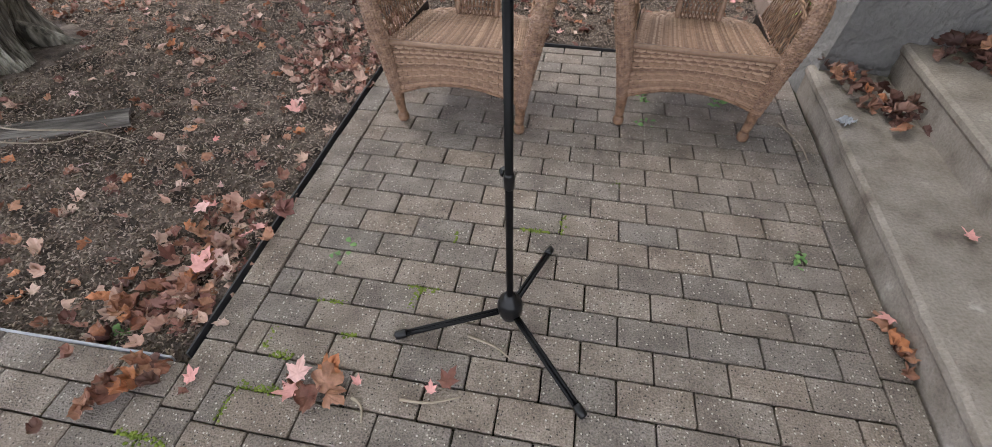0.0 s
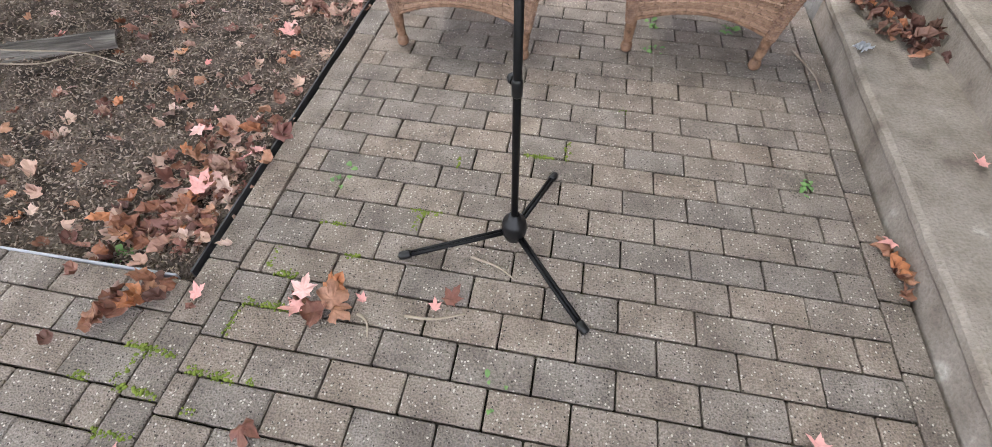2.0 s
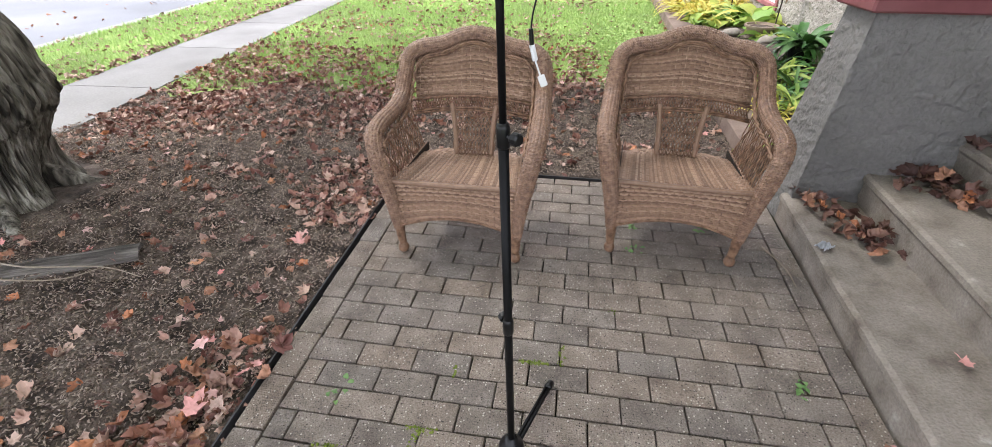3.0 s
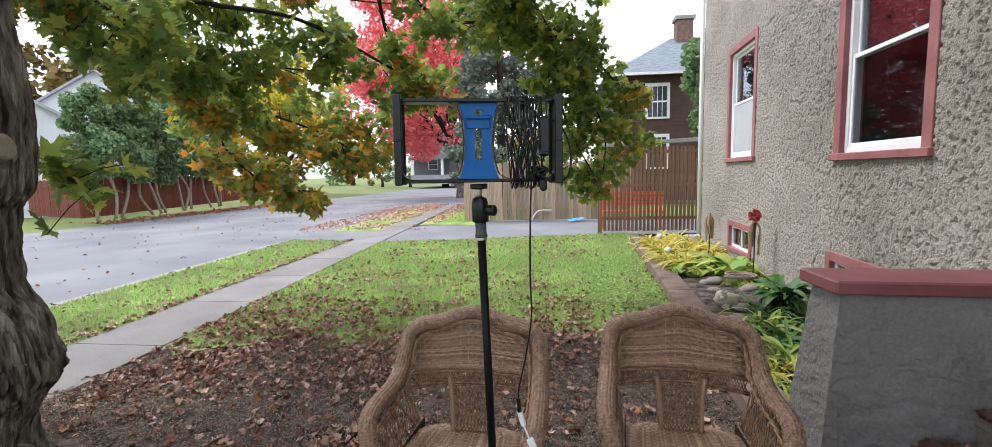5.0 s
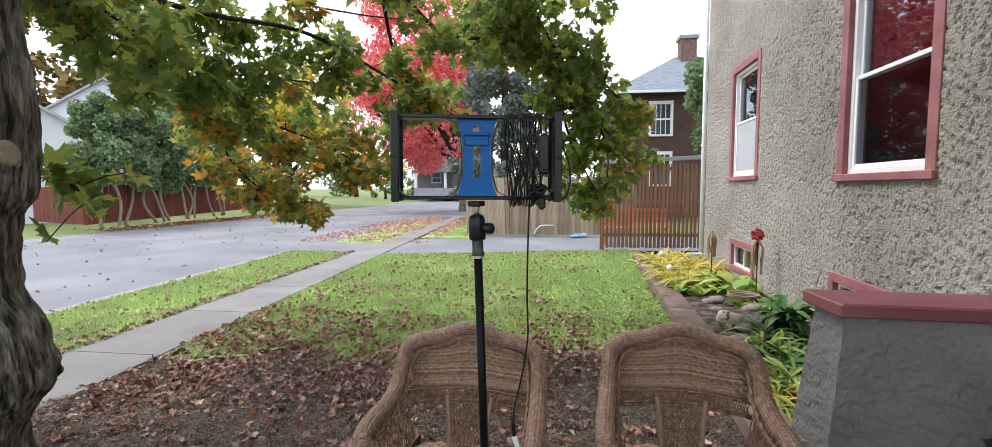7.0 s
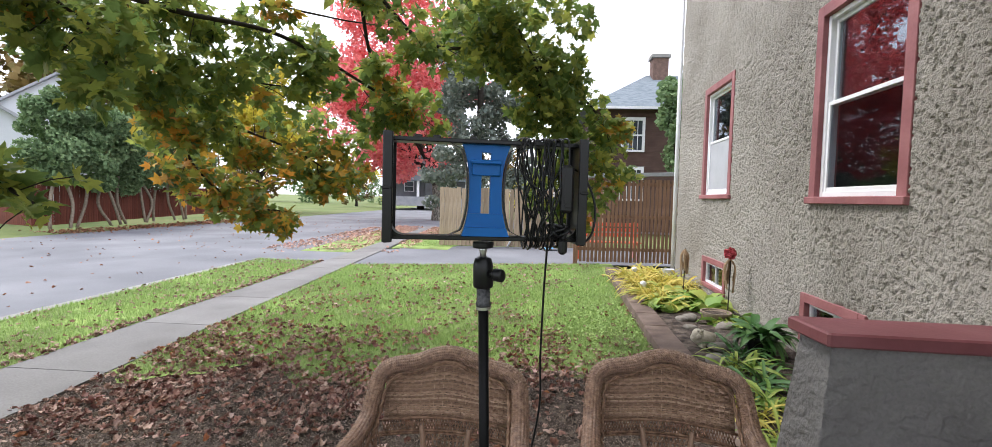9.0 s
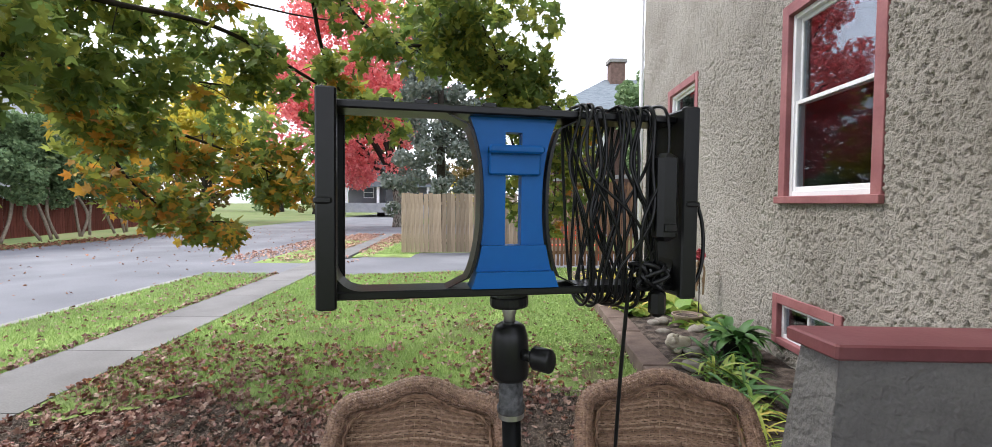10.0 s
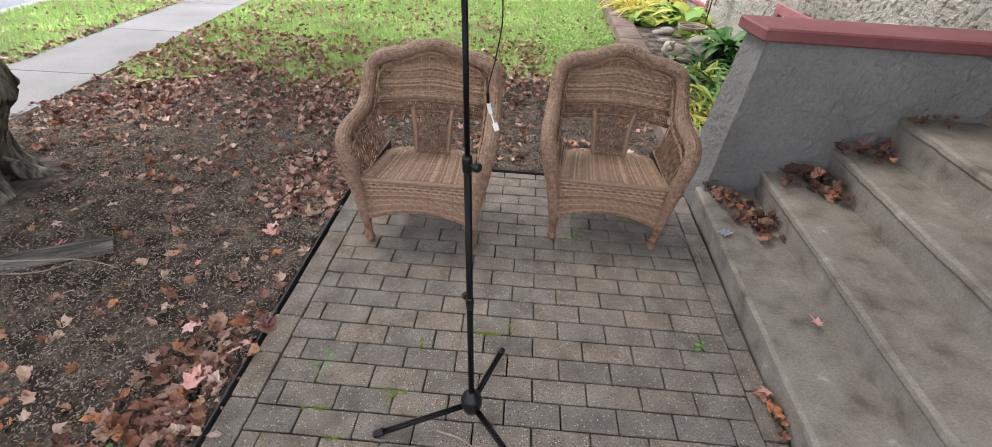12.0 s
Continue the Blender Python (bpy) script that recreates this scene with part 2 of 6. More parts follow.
M_SPR = surf("spruce_foliage", [(0.1, 0.13, 0.11), (0.17, 0.2, 0.17), (0.26, 0.27, 0.22)], 0.7, 0.8, 0, 10, island=0.7, translucent=0.15)
M_BROWNT = surf("autumn_trees", [(0.12, 0.09, 0.03), (0.2, 0.13, 0.045), (0.1, 0.11, 0.035)], 0.3, 0.8, 0, 10, island=0.8)
M_HOSTA = surf("hosta_leaves", [(0.12, 0.22, 0.045), (0.2, 0.33, 0.065), (0.4, 0.44, 0.1), (0.14, 0.25, 0.065)], 6, 0.5, 0.1, 40, island=0.8, translucent=0.25)
M_LILY = surf("yellowing_daylily", [(0.3, 0.36, 0.07), (0.56, 0.48, 0.1), (0.66, 0.52, 0.14), (0.42, 0.42, 0.09)], 6, 0.6, 0, 40, island=0.9, translucent=0.3)
M_DARKG = surf("dark_green_leaves", [(0.03, 0.09, 0.022), (0.06, 0.15, 0.035), (0.1, 0.2, 0.05)], 6, 0.45, 0, 40, island=0.8)
M_WEED = surf("weed_leaves", [(0.09, 0.18, 0.06), (0.15, 0.27, 0.09), (0.2, 0.34, 0.12)], 8, 0.55, 0.1, 60, island=0.8, translucent=0.2)
M_MOSS = surf("moss", [(0.08, 0.11, 0.018), (0.13, 0.17, 0.026), (0.18, 0.22, 0.04)], 40, 0.95, 0.8, 160, dist=0.006)
M_STONE = surf("garden_stone", [(0.14, 0.12, 0.1), (0.22, 0.198, 0.17), (0.31, 0.285, 0.25)], 9, 0.9, 0.5, 60, vary=0.2)
M_CREAM = surf("cast_stone", [(0.42, 0.37, 0.28), (0.55, 0.5, 0.4)], 14, 0.85, 0.4, 90)
M_BLOCK = surf("brown_blocks", [(0.1, 0.07, 0.057), (0.15, 0.108, 0.088), (0.2, 0.15, 0.125)], 4, 0.9, 0.4, 60, vary=0.1)
M_SHING = surf("grey_shingles", [(0.11, 0.135, 0.155), (0.16, 0.19, 0.215), (0.2, 0.23, 0.25)], 3, 0.9, 0.3, 12, stretch=(1, 1, 4))
M_BROWNS = surf("brown_clapboard", [(0.07, 0.04, 0.034), (0.105, 0.062, 0.052)], 2, 0.8, 0.1, 20)
M_BRICK = surf("chimney_brick", [(0.11, 0.07, 0.058), (0.17, 0.11, 0.09)], 6, 0.9, 0.3, 20, vary=0.12)
M_SIDING = surf("white_siding", [(0.52, 0.54, 0.58), (0.6, 0.62, 0.65)], 1, 0.7, 0.05, 20, grain=0.08)
M_GREYR = surf("grey_roof", [(0.28, 0.29, 0.31), (0.36, 0.37, 0.39)], 2, 0.9, 0.2, 15)
M_WIN = surf("far_glass", [(0.03, 0.035, 0.045), (0.07, 0.08, 0.1)], 1, 0.15, 0, 10, spec=0.6)
M_TARP = surf("blue_litter", [(0.1, 0.32, 0.55), (0.2, 0.45, 0.65)], 8, 0.6, 0.2, 40)
M_REDP = surf("red_bench_paint", [(0.6, 0.09, 0.04), (0.7, 0.14, 0.07)], 6, 0.6, 0.1, 40)
M_TERRA = surf("weathered_pot", [(0.2, 0.15, 0.11), (0.28, 0.22, 0.17)], 10, 0.9, 0.3, 60)
M_FLOWER = surf("faded_flower", [(0.35, 0.04, 0.06), (0.5, 0.08, 0.1), (0.4, 0.12, 0.1)], 30, 0.7, 0.2, 90)
M_WITHER = surf("withered_stalks", [(0.16, 0.09, 0.05), (0.3, 0.2, 0.12), (0.36, 0.26, 0.16)], 20, 0.9, 0.3, 80, island=0.7)
M_WPL = surf("white_plastic", [(0.6, 0.61, 0.63), (0.7, 0.7, 0.71)], 10, 0.4, 0.05, 60, grain=0.05)
M_EDGE = surf("black_edging", [(0.02, 0.02, 0.022), (0.04, 0.04, 0.042)], 12, 0.5, 0.1, 60)


def glass(name, gloss, most=1.0):
    m = bpy.data.materials.new(name)
    m.use_nodes = True
    n, l = m.node_tree.nodes, m.node_tree.links
    n.remove(n["Principled BSDF"])
    t, g, mix, fr, mr = n.new("ShaderNodeBsdfTransparent"), n.new("ShaderNodeBsdfGlossy"), n.new("ShaderNodeMixShader"), n.new("ShaderNodeFresnel"), n.new("ShaderNodeMapRange")
    g.inputs["Roughness"].default_value = 0.01
    g.inputs["Color"].default_value = (0.9, 0.92, 0.95, 1)
    t.inputs[0].default_value = (0.75, 0.78, 0.8, 1)
    fr.inputs[0].default_value = 1.5
    mr.inputs[3].default_value, mr.inputs[4].default_value = gloss, most
    wave, b = n.new("ShaderNodeTexNoise"), n.new("ShaderNodeBump")
    wave.inputs["Scale"].default_value = 5
    tc = n.new("ShaderNodeTexCoord")
    l.new(tc.outputs["Object"], wave.inputs[0])
    b.inputs["Strength"].default_value, b.inputs["Distance"].default_value = 0.05, 0.01
    l.new(wave.outputs[0], b.inputs["Height"]), l.new(b.outputs[0], g.inputs["Normal"])
    l.new(fr.outputs[0], mr.inputs[0]), l.new(mr.outputs[0], mix.inputs[0])
    l.new(t.outputs[0], mix.inputs[1]), l.new(g.outputs[0], mix.inputs[2]), l.new(mix.outputs[0], n["Material Output"].inputs[0])
    return m


M_GLASS = glass("window_glass", 0.04, 0.4)
M_SCREEN = glass("screened_glass", 0.006, 0.1)


# ---- builders ----
def mesh_of(name, verts, faces, mat, smooth=False):
    me = bpy.data.meshes.new(name)
    me.from_pydata([tuple(v) for v in verts], [], [tuple(f) for f in faces])
    me.materials.append(mat)
    if smooth:
        me.polygons.foreach_set("use_smooth", [True] * len(me.polygons))
    me.update()
    return me


def thing(name, label, category, m=None, group="", kind=""):
    ob = new(name)
    ob.empty_display_size = 0.1
    if m is not None:
        ob.matrix_world = m
    return tagged(ob, label, category, group, kind)


def put(name, vf, mat, parent=None, label="", smooth=False, m=None, kind="", category="", group=""):
    """Link verts and faces as one mesh object, under a thing if one is given."""
    ob = new(name, mesh_of(name, vf[0], vf[1], mat, smooth))
    if parent is not None:
        ob.parent = parent
    if m is not None:
        ob.matrix_basis = m
    return tagged(ob, label, category, group, kind)


def join(*parts):
    vs, fs = [], []
    for v, f in parts:
        o = len(vs)
        vs += [tuple(p) for p in v]
        fs += [tuple(i + o for i in g) for g in f]
    return vs, fs


def moved(vf, m):
    return [tuple(m @ Vector(p)) for p in vf[0]], vf[1]


def box(x0, x1, y0, y1, z0, z1, ch=0.0):
    """A box, with all upright and top edges chamfered by ch."""
    if ch <= 0:
        v = [(x, y, z) for z in (z0, z1) for y in (y0, y1) for x in (x0, x1)]
        return v, [(0, 2, 3, 1), (4, 5, 7, 6), (0, 1, 5, 4), (2, 6, 7, 3), (0, 4, 6, 2), (1, 3, 7, 5)]

    def ring(i, z):
        return [(x0 + i + ch, y0 + i, z), (x1 - i - ch, y0 + i, z), (x1 - i, y0 + i + ch, z), (x1 - i, y1 - i - ch, z), (x1 - i - ch, y1 - i, z), (x0 + i + ch, y1 - i, z), (x0 + i, y1 - i - ch, z), (x0 + i, y0 + i + ch, z)]
    v = ring(ch, z0) + ring(0, z0 + ch) + ring(0, z1 - ch) + ring(ch, z1)
    f = [tuple(range(7, -1, -1)), tuple(range(24, 32))]
    for k in range(3):
        for i in range(8):
            j = (i + 1) % 8
            f.append((k * 8 + i, k * 8 + j, k * 8 + 8 + j, k * 8 + 8 + i))
    return v, f


def lathe(profile, n=20, cap=True):
    """A turned form round z from (radius, height) pairs."""
    v, f = [], []
    for r, z in profile:
        v += [(r * math.cos(2 * math.pi * i / n), r * math.sin(2 * math.pi * i / n), z) for i in range(n)]
    for k in range(len(profile) - 1):
        for i in range(n):
            j = (i + 1) % n
            f.append((k * n + i, k * n + j, (k + 1) * n + j, (k + 1) * n + i))
    if cap:
        f += [tuple(range(n - 1, -1, -1)), tuple(range((len(profile) - 1) * n, len(profile) * n))]
    return v, f


def smooth_path(pts, step):
    """Even points along a Catmull-Rom curve through pts."""
    p = [Vector(q) for q in pts]
    p = [2 * p[0] - p[1]] + p + [2 * p[-1] - p[-2]]
    fine = []
    for i in range(1, len(p) - 2):
        for k in range(24):
            t = k / 24
            a, b, c, d = p[i - 1], p[i], p[i + 1], p[i + 2]
            fine.append(0.5 * (2 * b + (c - a) * t + (2 * a - 5 * b + 4 * c - d) * t * t + (3 * b - a - 3 * c + d) * t ** 3))
    fine.append(p[-2])
    out, left = [fine[0]], step
    for a, b in zip(fine, fine[1:]):
        seg = (b - a).length
        while seg >= left > 0:
            a = a + (b - a) * (left / seg)
            out.append(a.copy())
            seg, left = (b - a).length, step
        left -= seg
    return out


def sweep(path, radius, n=8, flat=1.0, weave=0.0, up=(0, 0, 1), cap=True):
    """A tube along path; radius a number or a function of 0..1; weave: height of a basket pattern."""
    v, f, m = [], [], len(path)
    prev = None
    for k, p in enumerate(path):
        t = (path[min(k + 1, m - 1)] - path[max(k - 1, 0)]).normalized()
        a = Vector(up) if prev is None else prev
        a = a - t * a.dot(t)
        if a.length < 1e-4:
            a = Vector((1, 0, 0)) - t * t.x
        a.normalize()
        prev = a
        b = t.cross(a)
        r = radius(k / max(m - 1, 1)) if callable(radius) else radius
        for i in range(n):
            w = r + weave * ((-1.2 if k % 3 == 0 or i % 3 == 0 else 1.0 if (k // 3 + i // 3) % 2 else 0.0) if weave else 0)
            g = 2 * math.pi * i / n
            v.append(p + a * (w * math.cos(g)) + b * (w * flat * math.sin(g)))
    for k in range(m - 1):
        for i in range(n):
            j = (i + 1) % n
            f.append((k * n + i, k * n + j, (k + 1) * n + j, (k + 1) * n + i))
    if cap:
        f += [tuple(range(n - 1, -1, -1)), tuple(range((m - 1) * n, m * n))]
    return v, f


def sheet(fn, nu, nv, thick=0.0, n_dir=None):
    """A surface from fn(u, v), doubled to a thickness along n_dir."""
    v = [Vector(fn(i / nu, j / nv)) for j in range(nv + 1) for i in range(nu + 1)]
    f = [(j * (nu + 1) + i, j * (nu + 1) + i + 1, (j + 1) * (nu + 1) + i + 1, (j + 1) * (nu + 1) + i) for j in range(nv) for i in range(nu)]
    if thick:
        o, d = len(v), Vector(n_dir) * thick
        back = [(a + o, d2 + o, c + o, b + o) for a, b, c, d2 in f]
        rim = []
        edge = [i for i in range(nu)] and ([(i, i + 1) for i in range(nu)] + [((j + 1) * (nu + 1) - 1, (j + 2) * (nu + 1) - 1) for j in range(nv)] + [(nv * (nu + 1) + i + 1, nv * (nu + 1) + i) for i in reversed(range(nu))] + [((j + 1) * (nu + 1), j * (nu + 1)) for j in reversed(range(nv))])
        rim = [(a + o, b + o, b, a) for a, b in edge]
        v, f = v + [p + d for p in v], f + back + rim
    return v, f


def scatter(name, templates, places, mat, label="", category="", parent=None, kind="stuff"):
    """One mesh of many small pieces. places: arrays of position, three axes (n, 3, 3) and which template."""
    pos, axes, which = places
    vs, loops, start, o = [], [], [], 0
    for k, (tv, tf) in enumerate(templates):
        sel = np.where(which == k)[0]
        if not len(sel):
            continue
        tv = np.array([tuple(p) for p in tv])
        v = np.einsum("vk,nkj->nvj", tv, axes[sel]) + pos[sel][:, None, :]
        vs.append(v.reshape(-1, 3))
        tri = np.array([t for g in tf for t in ([(g[0], g[i], g[i + 1]) for i in range(1, len(g) - 1)])])
        loops.append((tri[None] + (o + np.arange(len(sel)) * len(tv))[:, None, None]).reshape(-1, 3))
        o += len(sel) * len(tv)
    vs, tris = np.concatenate(vs), np.concatenate(loops)
    me = bpy.data.meshes.new(name)
    me.vertices.add(len(vs)), me.loops.add(len(tris) * 3), me.polygons.add(len(tris))
    me.vertices.foreach_set("co", vs.ravel().astype(np.float32))
    me.loops.foreach_set("vertex_index", tris.ravel().astype(np.int32))
    me.polygons.foreach_set("loop_start", (np.arange(len(tris)) * 3).astype(np.int32))
    me.materials.append(mat)
    me.update(calc_edges=True)
    ob = new(name, me)
    if parent is not None:
        ob.parent = parent
    return tagged(ob, label, category, "", kind if parent is None or kind else "")


R = np.random.RandomState(7)


def axes_of(n, size, tilt, rng=R):
    """Random turns about z with a lean of about tilt radians, times a size each."""
    a, b, c = rng.uniform(0, 6.283, n), rng.normal(0, tilt, n), rng.normal(0, tilt, n)
    ca, sa, cb, sb, cc, sc = np.cos(a), np.sin(a), np.cos(b), np.sin(b), np.cos(c), np.sin(c)
    x = np.stack([ca * cc, sa * cc, -sc], 1)
    y = np.stack([-sa * cb + ca * sc * sb, ca * cb + sa * sc * sb, cc * sb], 1)
    z = np.cross(x, y)
    return np.stack([x, y, z], 1) * np.asarray(size).reshape(-1, 1, 1)


def maple_leaf(curl, fold, seed, deep=1.0):
    """A lobed leaf about 1 across, its stalk end at the origin, curled by curl."""
    rng = random.Random(seed)
    tips = [(-2.15, 0.42), (-1.05, 0.56), (0, 0.66), (1.05, 0.56), (2.15, 0.42)]
    out = [(0.0, 0.0)]
    for i, (a, r) in enumerate(tips):
        r *= rng.uniform(0.88, 1.1)
        for da, k in ((-0.3, 0.66 + 0.14 * (1 - deep)), (-0.16, 0.72 + 0.12 * (1 - deep)), (0, 1.0), (0.16, 0.72 + 0.12 * (1 - deep)), (0.3, 0.66 + 0.14 * (1 - deep))):
            out.append((math.sin(a + da) * r * k, 0.32 + math.cos(a + da) * r * k))
        if i < 4:
            b = (a + tips[i + 1][0]) / 2
            out.append((math.sin(b) * (0.28 + 0.12 * (1 - deep)), 0.32 + math.cos(b) * (0.28 + 0.12 * (1 - deep))))
    mid = (0.0, 0.3)
    v = []
    for x, y in [mid] + out:
        r = math.hypot(x, y - 0.3)
        v.append((x * (1 - fold * 0.35 * abs(x)), y, curl * r * r * 1.4 + fold * abs(x) * 0.6 + rng.uniform(-1, 1) * 0.07 * (abs(curl) + 0.3)))
    n = len(out)
    return v, [(0, i + 1, (i + 1) % n + 1) for i in range(n)]


def ringed(leaf):
    """The same leaf with a ring of points half way out, so that it can crumple."""
    v, f = leaf
    n = len(v) - 1
    mid = [tuple(v[0][k] * 0.5 + p[k] * 0.5 for k in range(3)) for p in v[1:]]
    out = [v[0]] + mid + list(v[1:])
    faces = []
    for i in range(n):
        a, b = 1 + i, 1 + (i + 1) % n
        faces += [(0, a, b), (a, a + n, b + n), (a, b + n, b)]
    return out, faces


def rolled_leaf(k, bend, crumple, seed):
    """A dry leaf rolled about its midrib with curvature k, bent along it and crumpled."""
    v, f = ringed(maple_leaf(0.1, 0.0, seed, 0.2))
    out = []
    for x, y, z in v:
        a, r = k * x, 1 / k
        w = crumple * 2.4
        c = noise.noise((x * 4 + seed * 7, y * 4, 1)), noise.noise((x * 4, y * 4 + seed * 5, 6)), noise.noise((x * 3.2 + seed, y * 3.2, 11))
        out.append((r * math.sin(a) + c[0] * w, y * (1 - 0.15 * abs(bend)) + c[1] * w, r * (1 - math.cos(a)) + bend * (y - 0.3) ** 2 + c[2] * w * 1.6))
    return out, f


FRESH = [maple_leaf(-0.25, 0.15, s) for s in range(4)]
CURLED = [rolled_leaf(k, b, c, s) for s, (k, b, c) in enumerate([(3.2, 0.5, 0.05), (4.2, -0.4, 0.06), (2.2, 0.9, 0.07), (5.0, 0.3, 0.05), (-2.4, -0.6, 0.06), (1.2, 0.4, 0.07), (-1.6, -0.8, 0.05), (3.6, 0.8, 0.08)])]
FLATL = []
for seed, curl, fold in ((11, 0.25, 0.12), (12, -0.35, 0.2), (13, 0.4, 0.3)):
    v, f = ringed(maple_leaf(curl, fold, seed))
    FLATL.append(([(x, y, z + 0.1 * noise.noise((x * 3, y * 3, seed))) for x, y, z in v], f))


def weft(i, j, gap=1.3):
    """Height of a basket weave at grid point i, j: three points a cell, low between the strands."""
    return -gap if i % 3 == 0 or j % 3 == 0 else (1.0 if (i // 3 + j // 3) % 2 else -0.25)


def woven(fn, stakes, rows, depth, lift, high, up, normal):
    """Over-and-under strands along u in pairs of rows, twined bands between, and stakes along v; fn(u, v) gives the panel."""
    nrm = Vector(normal)
    out = []
    for r in range(rows):
        w = (r + 0.5) / rows
        s = 1 if (r // 2) % 2 else -1
        pts = [Vector(fn(i / (2 * stakes), w)) + nrm * (lift * s * math.cos(math.pi * i / 2) if i % 2 == 0 else 0) for i in range(2 * stakes + 1)]
        out.append(sweep(pts, high * (0.8 if r % 6 == 5 else 1.0), 6, depth / high, 0, up))
    for k in range(stakes + 1):
        out.append(sweep([Vector(fn(min(1, max(0, k / stakes)), j / 6)) - nrm * 0.001 for j in range(7)], 0.0022, 5))
    return out


# ---- ground, street and lawn ----
def strip(name, left, right, y0, y1, z, mat, n=1, label="", category="", thick=0.12):
    """A level slab between two lines x = a + b * y."""
    v, f = [], []
    ys = [y0 + (y1 - y0) * i / n for i in range(n + 1)]
    for zz in (z - thick, z):
        for y in ys:
            v += [(left[0] + left[1] * y, y, zz), (right[0] + right[1] * y, y, zz)]
    o = 2 * (n + 1)
    for i in range(n):
        a = 2 * i
        f += [(a + o, a + 1 + o, a + 3 + o, a + 2 + o), (a, a + 2, a + 2 + o, a + o), (a + 1, a + 1 + o, a + 3 + o, a + 3)]
    f += [(0, o, 1 + o, 1), (2 * n, 2 * n + 1, 2 * n + 1 + o, 2 * n + o)]
    return put(name, (v, f), mat, label=label, kind="structure", category=category)


WALK_R, WALK_L, KERB = (-2.85, -0.122), (-3.86, -0.098), (-5.5, -0.095)
put("ground", ([(-700, -500, -0.2), (700, -500, -0.2), (700, 900, -0.2), (-700, 900, -0.2)], [(0, 1, 2, 3)]), M_GROUND, label="grassy ground running out to the horizon", kind="structure", category="ground")
put("road", ([(-5.6, -60, -0.12), (-5.6, 26, -0.12), (60, 22, -0.12), (60, 31, -0.12), (-9, 38, -0.12), (-12, 90, -0.12), (-22, 90, -0.12), (-17.5, 27, -0.12), (-15.5, -60, -0.12)], [(0, 1, 2, 3, 4, 5, 6, 7, 8)]), M_ASPH, label="grey asphalt street with scattered leaves", kind="structure", category="road")
strip("kerb", (KERB[0] - 0.16, KERB[1]), KERB, -20, 10.35, -0.03, M_CURB, 8, "low concrete kerb along the street", "kerb")
strip("verge", (KERB[0], KERB[1]), WALK_L, -20, 10.35, -0.03, M_LAWN, 8, "grass verge between kerb and sidewalk", "verge")
strip("verge_far", (KERB[0] + 0.2, KERB[1] * 1.05), (-3.9, -0.085), 12.7, 20.5, -0.035, M_LAWN, 4, "verge covered in fallen red leaves", "verge")
strip("verge_by_fence", (WALK_R[0] + 0.1, WALK_R[1]), (-2.2, -0.04), 14.2, 20.0, -0.035, M_LAWN, 2, "patch of grass beside the wooden fence", "verge")
put("driveway", ([(-6.4, 10.2, -0.04), (-4.3, 10.5, -0.04), (0.9, 12.1, -0.04), (4.2, 12.5, -0.04), (4.2, 16.6, -0.04), (-3.2, 15.4, -0.04), (-4.6, 13.6, -0.04), (-6.9, 12.6, -0.04)], [tuple(range(8))]), M_ASPH, label="asphalt driveway crossing the sidewalk", kind="structure", category="driveway")
pavement = new("sidewalk")
tagged(pavement, "pale concrete sidewalk slabs with dark joints", "sidewalk", "", "structure")
y = -6.68
while y < 24:
    a = [(WALK_L[0] + WALK_L[1] * q, q) for q in (y + 0.006, y + 1.494)] + [(WALK_R[0] + WALK_R[1] * q, q) for q in (y + 1.494, y + 0.006)]
    v = [(p[0], p[1] + 0.05 * (i > 1), z) for z in (-0.15, -0.02) for i, p in enumerate(a)]
    put("slab", (v, [(0, 1, 2, 3), (7, 6, 5, 4), (0, 4, 5, 1), (1, 5, 6, 2), (2, 6, 7, 3), (3, 7, 4, 0)]), M_WALKC, pavement)
    y += 1.5


def lawn_edge(x):
    """Where the mulch ends and the lawn begins."""
    return 4.27 + 0.1 * x + 0.22 * math.sin(2.1 * x) + 0.12 * math.sin(5.3 * x + 1) + 0.07 * math.sin(13 * x)


def bed_height(x, y):
    d = min(max((-0.5 - x) / 0.25, 0), 1)
    q = math.exp(-((x + 2.45) ** 2 + (y - 1.85) ** 2) / 0.7)
    return -0.014 - 0.03 * d + 0.1 * q + 0.022 * noise.noise((x * 1.7, y * 1.7, 0)) + 0.012 * noise.noise((x * 7, y * 7, 3))


nx, ny = 150, 120
v, f = [], []
for j in range(ny + 1):
    for i in range(nx + 1):
        x, y = -3.6 + 5.9 * i / nx, -2.0 + 6.9 * j / ny
        z = bed_height(x, y)
        if x > -0.47 - 0.032 * (y - 0.7) and y < 2.69:
            z = -0.16
        if x <= -0.4 and y < 0.57 + 0.03 * (x + 0.6):
            z = -0.16
        if y > lawn_edge(x):
            z = min(z, -0.05)
        v.append((x, y, z))
for j in range(ny):
    for i in range(nx):
        a = j * (nx + 1) + i
        f.append((a, a + 1, a + nx + 2, a + nx + 1))
put("mulch_bed", (v, f), M_SOIL, label="dark bark mulch bed with roots and fallen leaves", smooth=True, kind="structure", category="mulch bed")

